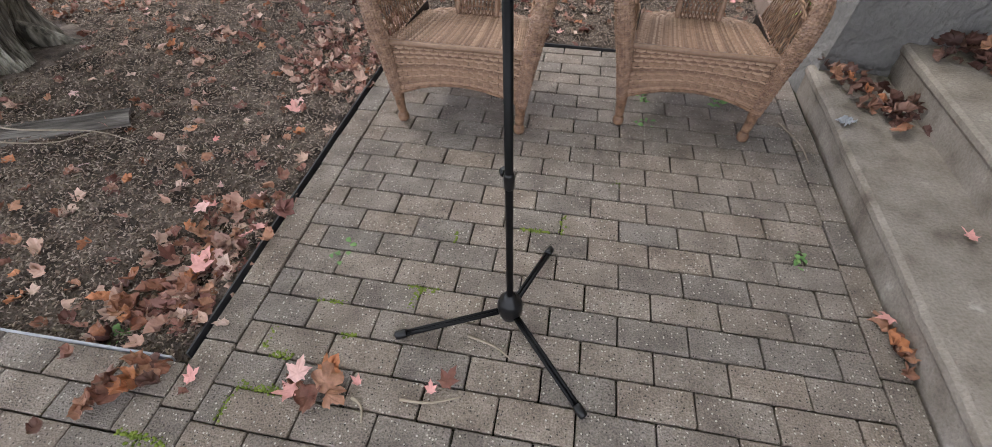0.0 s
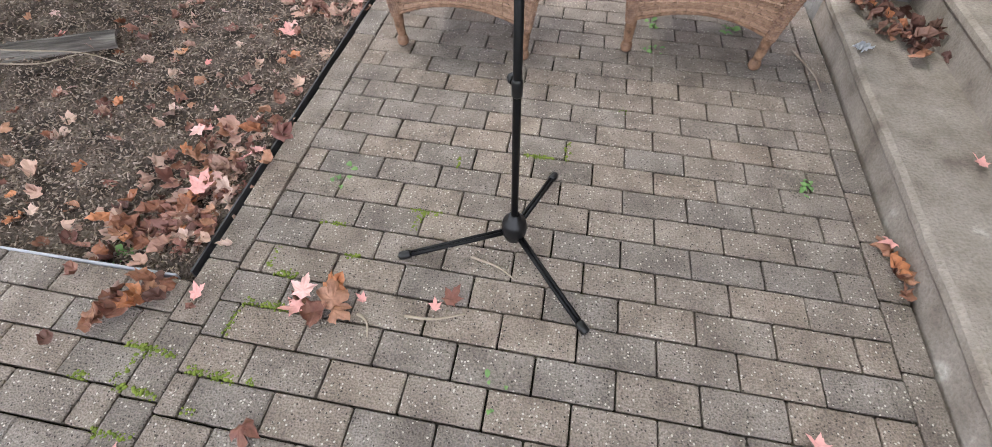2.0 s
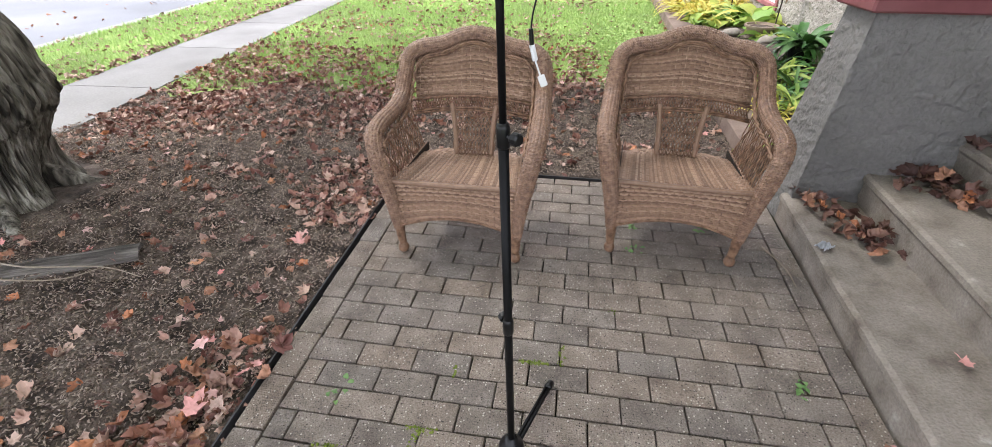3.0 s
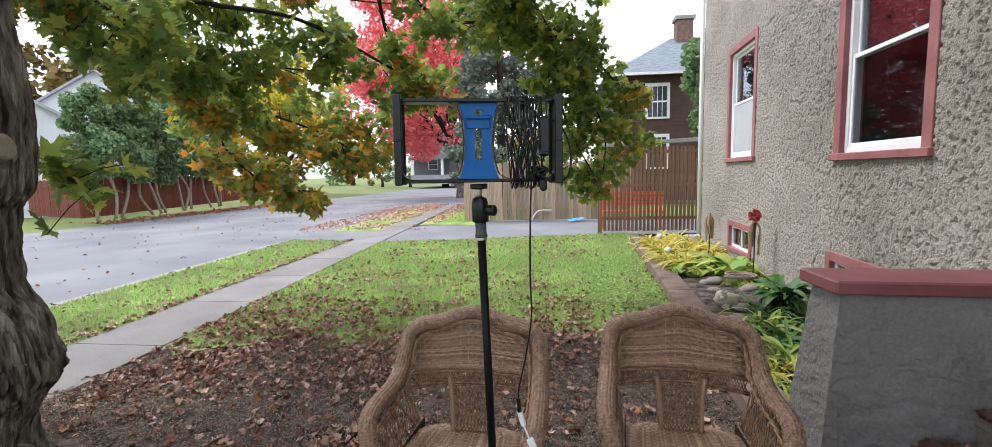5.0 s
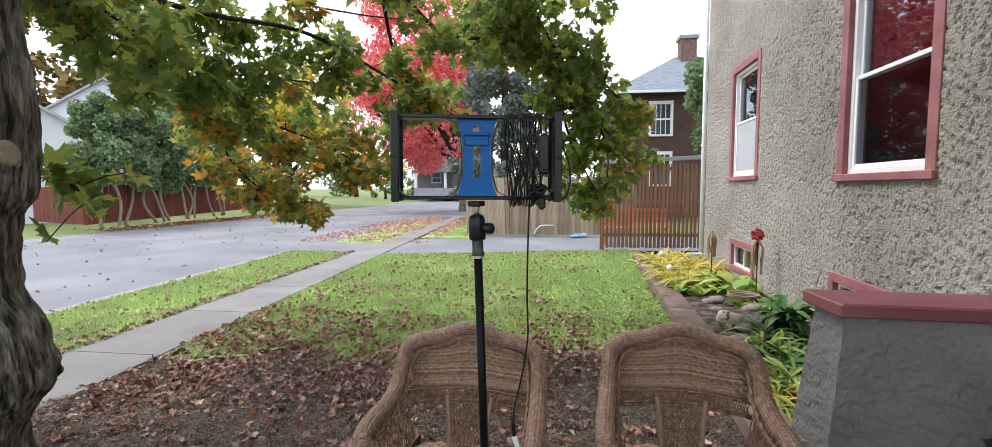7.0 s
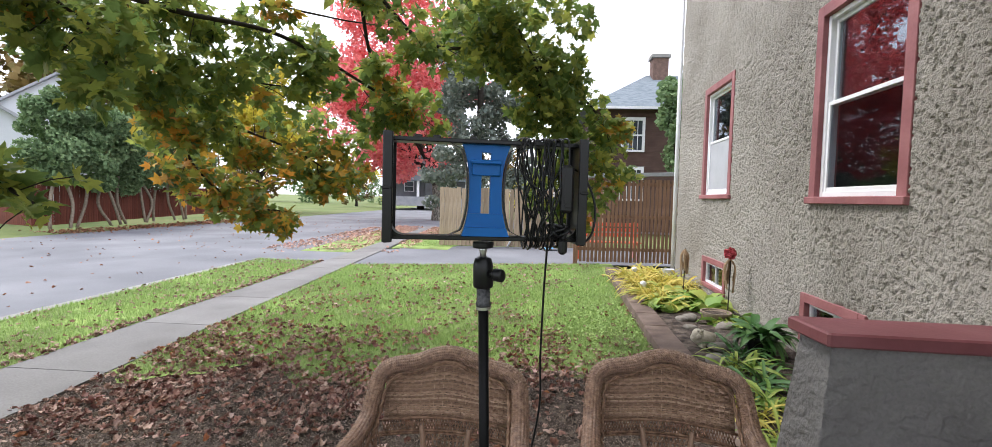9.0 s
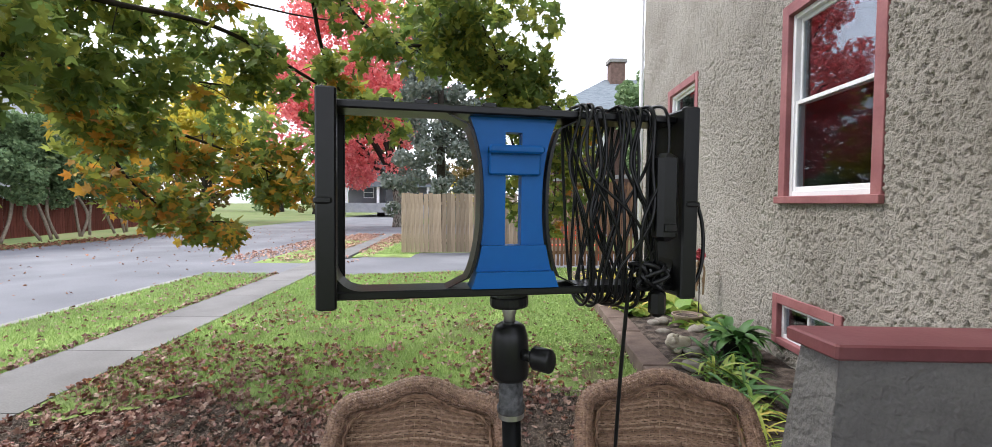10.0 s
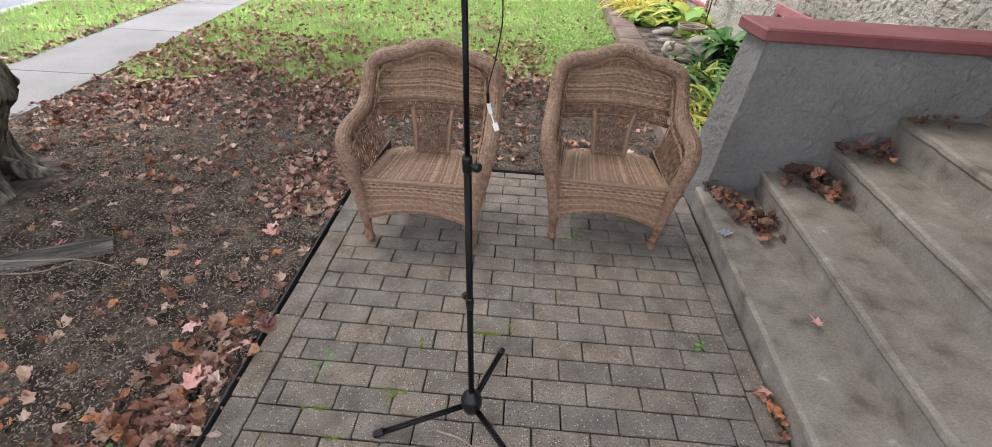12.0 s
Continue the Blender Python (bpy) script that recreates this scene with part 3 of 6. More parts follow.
v, f = [], []
for j in range(61):
    for i in range(61):
        x, t = -4.4 + 6.2 * i / 60, j / 60
        y1 = 10.5 + (x + 4.3) * 0.31
        y0 = lawn_edge(x) - 0.1
        y = y0 + (y1 - y0) * t
        x = max(x, WALK_R[0] + WALK_R[1] * y)
        v.append((x, y, -0.035 + 0.02 * noise.noise((x * 0.8, y * 0.8, 5)) + 0.006 * noise.noise((x * 6, y * 6, 5))))
for j in range(60):
    for i in range(60):
        a = j * 61 + i
        f.append((a, a + 1, a + 62, a + 61))
put("lawn", (v, f), M_LAWN, label="green lawn strewn with brown leaves", smooth=True, kind="structure", category="lawn")


def in_lawn(x, y):
    return y > lawn_edge(x) and x > WALK_R[0] + WALK_R[1] * y + 0.02 and x < 1.5 and y < 10.45 + (x + 4.3) * 0.31


# ---- patio ----
PATIO = pose(0, 0, 0)
patio = new("patio")
tagged(patio, "brown-grey concrete pavers in running bond, mossy joints", "patio", "", "structure")
patio.matrix_world = PATIO
put("bedding", ([(-1.9, -2.2, -0.026), (1.49, -2.2, -0.026), (1.52, 2.68, -0.026), (-0.53, 2.68, -0.026), (-0.45, 0.65, -0.026), (-1.9, 0.6, -0.026)], [tuple(range(6))]), M_SAND, patio, "dark sand in the joints")
paver_meshes = {}


def paver(length, width, rng):
    key = (round(length, 2), round(width, 2), rng.randrange(3))
    if key not in paver_meshes:
        q = random.Random(str(key))
        vv, ff = box(-length / 2, length / 2, -width / 2, width / 2, -0.05, 0.0, 0.0032)
        vv = [(x + q.uniform(-1, 1) * 0.0012, y + q.uniform(-1, 1) * 0.0012, z) for x, y, z in vv]
        paver_meshes[key] = mesh_of("paver", vv, ff, M_PAVER)
    return paver_meshes[key]


prng = random.Random(4)
far_pavers = []


def lay(cx, cy, length, width, turn=0.0):
    if length < 0.018:
        return
    m = pose(cx, cy, prng.uniform(-0.0025, 0.0015), prng.uniform(-0.5, 0.5), prng.uniform(-0.4, 0.4), turn + prng.uniform(-0.35, 0.35))
    if cy < 0.12 or cx < -1.25:
        far_pavers.append(moved(box(-length / 2, length / 2, -width / 2, width / 2, -0.05, 0, 0.0032), m))
        return
    ob = new("paver", paver(length, width, prng))
    ob.parent = patio
    ob.matrix_basis = m


ROW, LEN, GAP = 0.0996, 0.197, 0.005
X_STEP, SLOPE = 1.384, 0.022


def left_inner(y):
    return -0.352 - 0.033 * (y - 0.7)


def course(x0, x1, y, phase, slope=SLOPE, deep=ROW):
    """One course of stones between x0 and x1, cut at both ends; phase: where one joint lies."""
    cuts = [x0] + [phase + LEN * k for k in range(-12, 12) if x0 + 0.035 < phase + LEN * k < x1 - 0.035] + [x1]
    for a, b in zip(cuts, cuts[1:]):
        cx = (a + b) / 2
        lay(cx, y + deep / 2 + slope * (cx - 0.8), b - a - GAP, deep - GAP, math.degrees(slope))


for row in range(-24, 19):
    y = 0.727 + ROW * row
    mid = y + ROW / 2
    joint = (0.778 if row % 2 else 0.681) - 0.016 * (mid - 1.87)
    course(left_inner(mid) + 0.002, X_STEP, y, joint)
    if row < -1:
        course(-1.85, left_inner(mid) - ROW, y + 0.04, (-0.625 if row % 2 == 0 else -0.525))
course(left_inner(2.65), X_STEP, 0.727 + ROW * 19, 0.765, SLOPE, 0.066)
for k in range(-13, 9):
    y = 0.916 + LEN * k
    if y < 2.55:
        lay(left_inner(y + 0.1) - ROW / 2, y + 0.1, ROW - GAP, LEN - GAP, 1.9)
for k in range(-13, 8):
    y = 0.964 + 0.2 * k
    lay(X_STEP + 0.042 + 0.005 * (y - 1), y + 0.1, 0.08 + 0.01 * (y - 1), 0.2 - GAP, -0.4)
put("pavers_behind", join(*far_pavers), M_PAVER, patio, kind="stuff")
lawn_strip = smooth_path([(-2.2, 0.585, 0), (-1.3, 0.615, 0), (-0.5, 0.645, 0)], 0.1)
side_strip = smooth_path([(-0.462, 0.66, 0), (-0.487, 1.3, 0), (-0.512, 2.0, 0), (-0.535, 2.69, 0)], 0.1)
back_strip = smooth_path([(-0.53, 2.692, 0), (0.4, 2.692, 0), (1.5, 2.70, 0)], 0.1)
edging = thing("lawn_edging", "thin black plastic edging strip round the patio", "edging", PATIO)


def ribbon(path, h0, h1, t):
    d = [(path[min(i + 1, len(path) - 1)] - path[max(i - 1, 0)]).normalized().cross(Vector((0, 0, 1))) * t for i in range(len(path))]
    v = [q for p, e in zip(path, d) for q in (p - e + Vector((0, 0, h0)), p + e + Vector((0, 0, h0)), p + e + Vector((0, 0, h1)), p - e + Vector((0, 0, h1)))]
    f = [(4 * i + a, 4 * i + b, 4 * i + 4 + b, 4 * i + 4 + a) for i in range(len(path) - 1) for a, b in ((0, 1), (1, 2), (2, 3), (3, 0))]
    return v, f + [(0, 1, 2, 3), tuple(4 * len(path) - 1 - k for k in range(4))]


for p in (lawn_strip, side_strip, back_strip):
    put("strip", ribbon(p, -0.08, 0.003 if p is lawn_strip else 0.008, 0.003), M_EDGE if p is not lawn_strip else M_GREYR, edging, "grey strip" if p is lawn_strip else "")

# ---- steps, porch wall and house ----
steps = thing("porch_steps", "worn concrete porch steps with leaves along the wall", "steps", pose(0, 0, 0, 0, 0, -1.0), kind="structure")
STEP = [(1.45, 0.125), (1.752, 0.275), (2.068, 0.445), (2.322, 0.63), (2.70, 0.8)]


def tread(x0, x1, z0, z1):
    """One step: rounded nosing, uneven worn surface."""
    ny = 60
    prof = [(x0 + 0.012, z0), (x0 + 0.006, z1 - 0.045), (x0 - 0.004, z1 - 0.03), (x0 - 0.003, z1 - 0.01), (x0 + 0.012, z1), (x0 + 0.1, z1 + 0.001), (x0 + 0.2, z1 - 0.001), (x1 + 0.06, z1)]
    v, f = [], []
    for j in range(ny + 1):
        y = -0.55 + 3.05 * j / ny
        for x, z in prof:
            k = 0.006 * noise.noise((x * 5, y * 4, z * 3)) + 0.004 * noise.noise((x * 20, y * 20, z)) - 0.012 * max(0, noise.noise((x * 9, y * 6, z * 9 + 4)) - 0.35)
            v.append((x + 0.4 * k, y, z + 0.6 * k))
    n = len(prof)
    for j in range(ny):
        for i in range(n - 1):
            a = j * n + i
            f.append((a, a + 1, a + n + 1, a + n))
    o = len(v)
    v += [(x1 + 0.06, -0.55, z0), (x1 + 0.06, 2.5, z0)]
    f += [tuple(range(n - 1, -1, -1)) + (o,), tuple(range(ny * n, ny * n + n)) + (o + 1,), (n - 1, ny * n + n - 1, o + 1, o)]
    return v, [tuple(reversed(g)) for g in f]


for i, (x, z) in enumerate(STEP):
    put("step", tread(x, STEP[i + 1][0] if i < 4 else 2.8, STEP[i - 1][1] - 0.03 if i else -0.1, z), M_CONC, steps, smooth=False)


def rough_face(p00, p10, p11, p01, nu, nv, amp, seed, fine=22.0):
    """A stuccoed quad, its trowel ridges pushed out along its normal."""
    p00, p10, p11, p01 = map(Vector, (p00, p10, p11, p01))
    nrm = (p10 - p00).cross(p01 - p00).normalized()
    v, f = [], []
    for j in range(nv + 1):
        for i in range(nu + 1):
            a, b = i / nu, j / nv
            p = p00 * (1 - a) * (1 - b) + p10 * a * (1 - b) + p11 * a * b + p01 * (1 - a) * b
            e = 0 if i in (0, nu) or j in (0, nv) else 1
            w = 0.5 * noise.noise((p.x * 9, p.y * 9 + seed, p.z * 9))
            r = max(-1, min(1, 3.2 * noise.noise((p.x * fine * 0.42 + seed + 2 * w, p.y * fine * 0.5 + w, p.z * fine * 0.75 - 2 * w))))
            q = noise.noise((p.x * fine * 1.6, p.y * fine * 1.6 + seed, p.z * fine * 1.7))
            v.append(p + nrm * e * amp * (0.62 * r + 0.5 * q + 0.8 * noise.noise((p.x * 6, p.y * 6 + seed, p.z * 6))))
    for j in range(nv):
        for i in range(nu):
            a = j * (nu + 1) + i
            f.append((a, a + 1, a + nu + 2, a + nu + 1))
    return v, f


porch = thing("porch_wall", "battered grey stucco porch wall with maroon painted cap", "wall", kind="structure")
T = [(1.585, 2.44, 0.965), (2.83, 2.46, 0.965), (2.83, 2.67, 0.965), (1.565, 2.65, 0.965)]
B = [(1.505, 2.42, -0.1), (2.83, 2.44, -0.1), (2.83, 2.78, -0.1), (1.47, 2.76, -0.1)]


def skew(vf):
    """The cap's free end runs slightly out of square."""
    return [(x - 0.08 * (y - 2.392) * max(0, (2.835 - x) / 1.297), y, z) for x, y, z in vf[0]], vf[1]


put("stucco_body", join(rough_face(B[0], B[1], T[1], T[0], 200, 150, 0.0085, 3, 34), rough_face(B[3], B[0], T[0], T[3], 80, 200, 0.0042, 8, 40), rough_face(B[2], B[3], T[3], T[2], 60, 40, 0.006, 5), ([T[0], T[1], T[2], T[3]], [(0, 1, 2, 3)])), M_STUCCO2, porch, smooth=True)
put("cap", skew(box(1.543, 2.835, 2.392, 2.69, 0.958, 1.018, 0.008)), M_MAROON, porch, "glossy maroon paint")

WX = 2.84
# out-of-view slab, added only to shade steps, porch face and nearby wall
put("roof_slab", box(1.4, WX - 0.03, -0.7, 3.3, 2.95, 3.1, 0.01), M_WHITE, label="unseen roof slab added to shade the steps and porch wall", kind="structure", category="roof")
OPEN = {"window_1": (3.955, 5.255, 1.56, 3.36), "window_2": (7.39, 8.71, 1.61, 3.38), "basement_window_1": (4.3, 5.29, 0.22, 0.69), "basement_window_2": (7.4, 8.5, 0.2, 0.68)}
house = thing("house_wall", "heavily textured grey-beige stucco house wall", "wall", kind="structure")


def opening(y, z):
    return any(a <= y <= b and c <= z <= d for a, b, c, d in OPEN.values())


ys, zs = [], []
y = -1.0
while y < 10.31:
    ys.append(y)
    y += 0.009 if 2.6 < y < 5.7 else 0.015 if 5.6 < y < 7.6 else 0.03 if y > 7.5 else 0.1
zs = [-0.2 + 0.011 * i for i in range(325)] + [3.38 + 0.03 * i for i in range(50)] + [4.9, 5.5, 6.5]
for a, b, c, d in OPEN.values():
    for q, arr in ((a, ys), (b, ys), (c, zs), (d, zs)):
        k = min(range(len(arr)), key=lambda i: abs(arr[i] - q))
        arr[k] = q
v, f = [], []
for z in zs:
    for y in ys:
        w = noise.noise((y * 5, z * 5, 3))
        d = noise.noise((y * 38 + w, z * 22 + 1.5 * w, 1.5))
        e = noise.noise((y * 74, z * 52, 7.5))
        k = min(1.0, max(0.0, (0.75 * d + 0.42 * e + 0.2) * 5.5 + 0.5))
        v.append((WX - 0.014 * k * k * (3 - 2 * k) - 0.005 * e - 0.006 * noise.noise((y * 3, z * 3, 2)), y, z))
n = len(ys)
for j in range(len(zs) - 1):
    for i in range(n - 1):
        if not opening((ys[i] + ys[i + 1]) / 2, (zs[j] + zs[j + 1]) / 2):
            a = j * n + i
            f.append((a, a + n, a + n + 1, a + 1))
put("stucco", (v, f), M_STUCCO, house, smooth=True)
X0, X1 = WX + 0.03, WX + 0.3
cut_y = sorted({-1.0, 10.3} | {q for o in OPEN.values() for q in o[:2]})
cut_z = sorted({-0.2, 6.5} | {q for o in OPEN.values() for q in o[2:]})
core = [box(X0, X1, a, b, c, d) for a, b in zip(cut_y, cut_y[1:]) for c, d in zip(cut_z, cut_z[1:]) if not opening((a + b) / 2, (c + d) / 2)]
put("masonry", join(*core), M_STUCCO, house)
put("end_wall", join(box(WX + 0.3, WX + 8, 10.05, 10.3, -0.2, 6.5), box(WX + 0.3, WX + 8, -1.0, -0.8, -0.2, 6.5), box(WX + 7.8, WX + 8, -0.8, 10.05, -0.2, 6.5)), M_STUCCO, house)
put("ceiling", box(WX - 0.3, WX + 8.2, -1.3, 10.6, 6.5, 6.7), M_WHITE, label="white boarded eaves over the house", kind="structure", category="eaves")
put("downspout", sweep([Vector((WX - 0.05, 10.36, z)) for z in (-0.05, 3.0, 6.45)], 0.04, 8), M_WHITE, label="white metal downspout at the house corner", category="downspout", smooth=True)


def house_window(name, y0, y1, z0, z1, label, shade=False):
    """Casing, vinyl frame, two sashes with panes, and a room box painted near-black as if unlit."""
    w = thing(name, label, "window", kind="structure")
    t, x0, x1 = 0.105, WX - 0.025, WX + 0.16
    put("casing", join(box(x0, x1, y0, y0 + t, z0, z1, 0.004), box(x0, x1, y1 - t, y1, z0, z1, 0.004), box(x0 - 0.003, x1, y0 + t, y1 - t, z1 - t, z1, 0.004)), M_ROSE, w, "rose-painted wooden casing")
    put("window_sill", box(x0 - 0.03, x1, y0 - 0.02, y1 + 0.02, z0 - 0.015, z0 + 0.05, 0.006), M_ROSE, w)
    a, b, c, d = y0 + t, y1 - t, z0 + 0.05, z1 - t
    x = WX + 0.02
    fr = 0.045
    put("window_frame", join(box(x, x + 0.1, a, a + fr, c, d, 0.003), box(x, x + 0.1, b - fr, b, c, d, 0.003), box(x + 0.002, x + 0.098, a + fr, b - fr, c, c + fr, 0.003), box(x + 0.002, x + 0.098, a + fr, b - fr, d - fr, d, 0.003)), M_WHITE, w, "white vinyl frame")
    mid = (c + d) / 2 + 0.02
    for lo, hi, dx in ((c + fr, mid + 0.02, 0.012), (mid - 0.02, d - fr, 0.045)):
        s = put("sash", join(box(x + dx, x + dx + 0.03, a + fr, a + fr + 0.035, lo, hi, 0.003), box(x + dx, x + dx + 0.03, b - fr - 0.035, b - fr, lo, hi, 0.003), box(x + dx + 0.002, x + dx + 0.028, a + fr + 0.035, b - fr - 0.035, lo, lo + 0.04, 0.003), box(x + dx + 0.002, x + dx + 0.028, a + fr + 0.035, b - fr - 0.035, hi - 0.035, hi, 0.003)), M_WHITE, w)
        # with shade set, the lower pane is opaque and pale instead of glass
        g = put("pane", box(x + dx + 0.012, x + dx + 0.016, a + fr + 0.03, b - fr - 0.03, lo + 0.03, hi - 0.03), M_SHADE if shade and dx < 0.02 else M_SCREEN if dx < 0.02 else M_GLASS, s, "pale opaque pane" if shade and dx < 0.02 else "")
        g.visible_shadow = False
    if shade:
        put("roller_shade", box(x + 0.032, x + 0.036, a + fr + 0.035, b - fr - 0.035, c + fr + 0.04, mid), M_SHADE, w, "pale drawn shade")
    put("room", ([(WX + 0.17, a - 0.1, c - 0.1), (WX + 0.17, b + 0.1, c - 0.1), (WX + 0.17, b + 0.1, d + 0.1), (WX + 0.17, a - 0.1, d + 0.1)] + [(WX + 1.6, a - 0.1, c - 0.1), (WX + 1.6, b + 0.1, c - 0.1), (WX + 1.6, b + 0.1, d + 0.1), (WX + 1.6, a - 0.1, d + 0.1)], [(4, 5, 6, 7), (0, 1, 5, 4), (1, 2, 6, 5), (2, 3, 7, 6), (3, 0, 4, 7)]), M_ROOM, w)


house_window("window_1", *OPEN["window_1"], "double-hung white window in rose-painted casing, reflecting a red tree")
house_window("window_2", *OPEN["window_2"], "double-hung white window in rose casing, lower half shaded", True)
for name in ("basement_window_1", "basement_window_2"):
    y0, y1, z0, z1 = OPEN[name]
    w = thing(name, "small basement window in rose-painted wooden casing", "window", kind="structure")
    x0, x1, t = WX - 0.03, WX + 0.14, 0.085
    put("casing", join(box(x0, x1, y0, y0 + t, z0, z1, 0.004), box(x0, x1, y1 - t, y1, z0, z1, 0.004), box(x0 - 0.003, x1, y0 + t, y1 - t, z1 - t, z1, 0.004), box(x0 - 0.003, x1, y0 + t, y1 - t, z0, z0 + 0.06, 0.004)), M_ROSE, w)
    a, b, c, d = y0 + t, y1 - t, z0 + 0.06, z1 - t
    bars = [box(WX + 0.02, WX + 0.07, a, a + 0.035, c, d), box(WX + 0.02, WX + 0.07, b - 0.035, b, c, d), box(WX + 0.021, WX + 0.069, a + 0.035, b - 0.035, c, c + 0.035), box(WX + 0.021, WX + 0.069, a + 0.035, b - 0.035, d - 0.035, d), box(WX + 0.022, WX + 0.068, (a + b) / 2 - 0.015, (a + b) / 2 + 0.015, c + 0.035, d - 0.035)]
    put("window_frame", join(*bars), M_WHITE, w)
    put("pane", box(WX + 0.04, WX + 0.044, a + 0.03, b - 0.03, c + 0.03, d - 0.03), M_GLASS, w).visible_shadow = False
    # room box, its darkness painted on rather than lit
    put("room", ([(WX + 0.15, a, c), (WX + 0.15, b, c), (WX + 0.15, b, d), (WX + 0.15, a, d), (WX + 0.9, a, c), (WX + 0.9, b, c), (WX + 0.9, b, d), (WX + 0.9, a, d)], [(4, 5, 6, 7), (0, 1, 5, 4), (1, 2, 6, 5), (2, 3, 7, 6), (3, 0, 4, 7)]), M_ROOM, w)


# ---- wicker chairs ----
def wicker_chair():
    """An armchair facing -y, its front feet on y = 0; woven rolls, panels and open lattice."""
    c = thing("wicker_chair", "brown woven resin wicker armchair with curved back", "chair", group="chairs on the patio")
    half = [(-0.26, -0.005, 0.13), (-0.28, -0.012, 0.3), (-0.31, -0.012, 0.46), (-0.328, 0.025, 0.54), (-0.33, 0.11, 0.565), (-0.325, 0.25, 0.57), (-0.32, 0.36, 0.605), (-0.315, 0.425, 0.68), (-0.302, 0.465, 0.748), (-0.25, 0.485, 0.786), (-0.15, 0.5, 0.803), (-0.07, 0.505, 0.836), (0, 0.507, 0.848)]
    loop = half + [(-x, y, z) for x, y, z in reversed(half[:-1])]
    path = smooth_path(loop, 0.0032)
    put("rolled_frame", sweep(path, lambda t: 0.0315 + 0.006 * math.sin(math.pi * min(t, 1 - t) * 2) - 0.010 * max(0, 0.1 - min(t, 1 - t)) * 10, 48, 0.85, 0.0017, (1, 0, 0)), M_WICKR, c, "thick rolled woven arms and top rail")
    inner = smooth_path([(x * 0.86, y - 0.03, z - 0.035) for x, y, z in loop[3:-3]], 0.012)
    for s in (-1, 1):
        braid = [p + Vector((0, 0.0, 0)) + Vector((0.004 * math.sin(k * 1.5 + s), 0.003 * math.cos(k * 1.5 + s), 0.004 * s)) for k, p in enumerate(inner)]
        put("braid", sweep(braid, 0.0055, 6), M_WICKD, c, smooth=True)

    def back_y(z):
        return 0.39 + (z - 0.33) * 0.25

    def panel(u, v):
        x = (u - 0.5) * 0.56
        top = 0.785 + 0.035 * math.exp(-(x / 0.11) ** 2)
        low = 0.555 + 0.03 * (1 - (x / 0.28) ** 2)
        z = low + (top - low) * v
        return x, back_y(z) - 0.025 * math.cos(x * 5) + 0.002, z
    # backing sheets: added behind each panel, painted as the shade in the weave
    put("backing", sheet(lambda u, v: [a + b for a, b in zip(panel(u, v), (0, 0.008, 0))], 30, 12, 0.004, (0, 1, 0)), M_WICKK, c, "near-black sheet painted as shade behind the weave")
    put("backrest", join(*woven(panel, 28, 27, 0.0026, 0.0032, 0.0047, (0, 0, 1), (0, -1, 0))), M_WICK, c, "tightly woven back panel")
    band = []
    for k in range(46):
        x = -0.27 + 0.54 * k / 45
        z0 = 0.535 + 0.03 * (1 - (x / 0.28) ** 2)
        for s in (-1, 1):
            band.append(sweep([Vector((x - 0.012 * s, back_y(z0) - 0.024, z0 - 0.035)), Vector((x + 0.012 * s, back_y(z0) - 0.022, z0 + 0.03))], 0.0028, 4))
    for dz in (-0.038, -0.026, 0.028):
        band.append(sweep([Vector((x, back_y(0.55) - 0.024, 0.535 + dz + 0.03 * (1 - (x / 0.28) ** 2))) for x in np.linspace(-0.29, 0.29, 24)], 0.006, 6))
    put("open_band", join(*band), M_WICKD, c, smooth=True)
    for s in (-1, 1):
        post = smooth_path([(s * 0.085, back_y(0.32) - 0.01, 0.325), (s * 0.088, back_y(0.42) - 0.015, 0.42), (s * 0.098, back_y(0.5) - 0.018, 0.515), (s * 0.106, back_y(0.55) - 0.02, 0.555)], 0.006)
        put("splat_post", sweep(post, 0.0145, 10, 0.8, 0.0008), M_WICK, c, smooth=True)
    lat = []
    for k in range(11):
        x = -0.08 + 0.16 * k / 10
        for s in (-1, 1):
            p = [(x, 0.325), (x + 0.02 * s, 0.37), (x * 1.03 - 0.014 * s, 0.43), (x * 1.1 + 0.018 * s, 0.49), (x * 1.2, 0.535)]
            lat.append(sweep(smooth_path([(max(-0.12, min(0.12, a)), back_y(z) - 0.016 + 0.003 * s, z) for a, z in p], 0.02), 0.003, 5))
    for z in (0.36, 0.43, 0.5):
        lat.append(sweep([Vector((-0.09 - (z - 0.36) * 0.2, back_y(z) - 0.016, z)), Vector((0.09 + (z - 0.36) * 0.2, back_y(z) - 0.016, z))], 0.003, 5))
    put("splat_lattice", join(*lat), M_WICKD, c, smooth=True)

    def seat(u, v):
        y = 0.01 + 0.42 * v
        w = 0.272 - 0.035 * v - 0.09 * max(0, (v - 0.8) / 0.2) ** 2
        dip = 0.008 * math.sin(math.pi * u) * math.sin(math.pi * v)
        return (u - 0.5) * 2 * w, y, 0.362 - 0.04 * v - dip
    put("backing", sheet(lambda u, v: [a + b for a, b in zip(seat(u, v), (0, 0, -0.008))], 20, 20, 0.01, (0, 0, -1)), M_WICKK, c, "near-black sheet painted as shade behind the weave")
    put("seat", join(*woven(lambda u, v: seat(v, u), 28, 60, 0.0024, 0.0028, 0.0045, (1, 0, 0), (0, 0, 1))), M_WICK, c, "woven seat with pale and dark stripes")
    put("seat_edge", sweep(smooth_path([(-0.265, 0.02, 0.355), (-0.25, -0.008, 0.36), (0, -0.016, 0.362), (0.25, -0.008, 0.36), (0.265, 0.02, 0.355)], 0.006), 0.012, 12, 1, 0.001), M_WICK, c, smooth=True)

    def apron(u, v):
        x = (u - 0.5) * 0.53
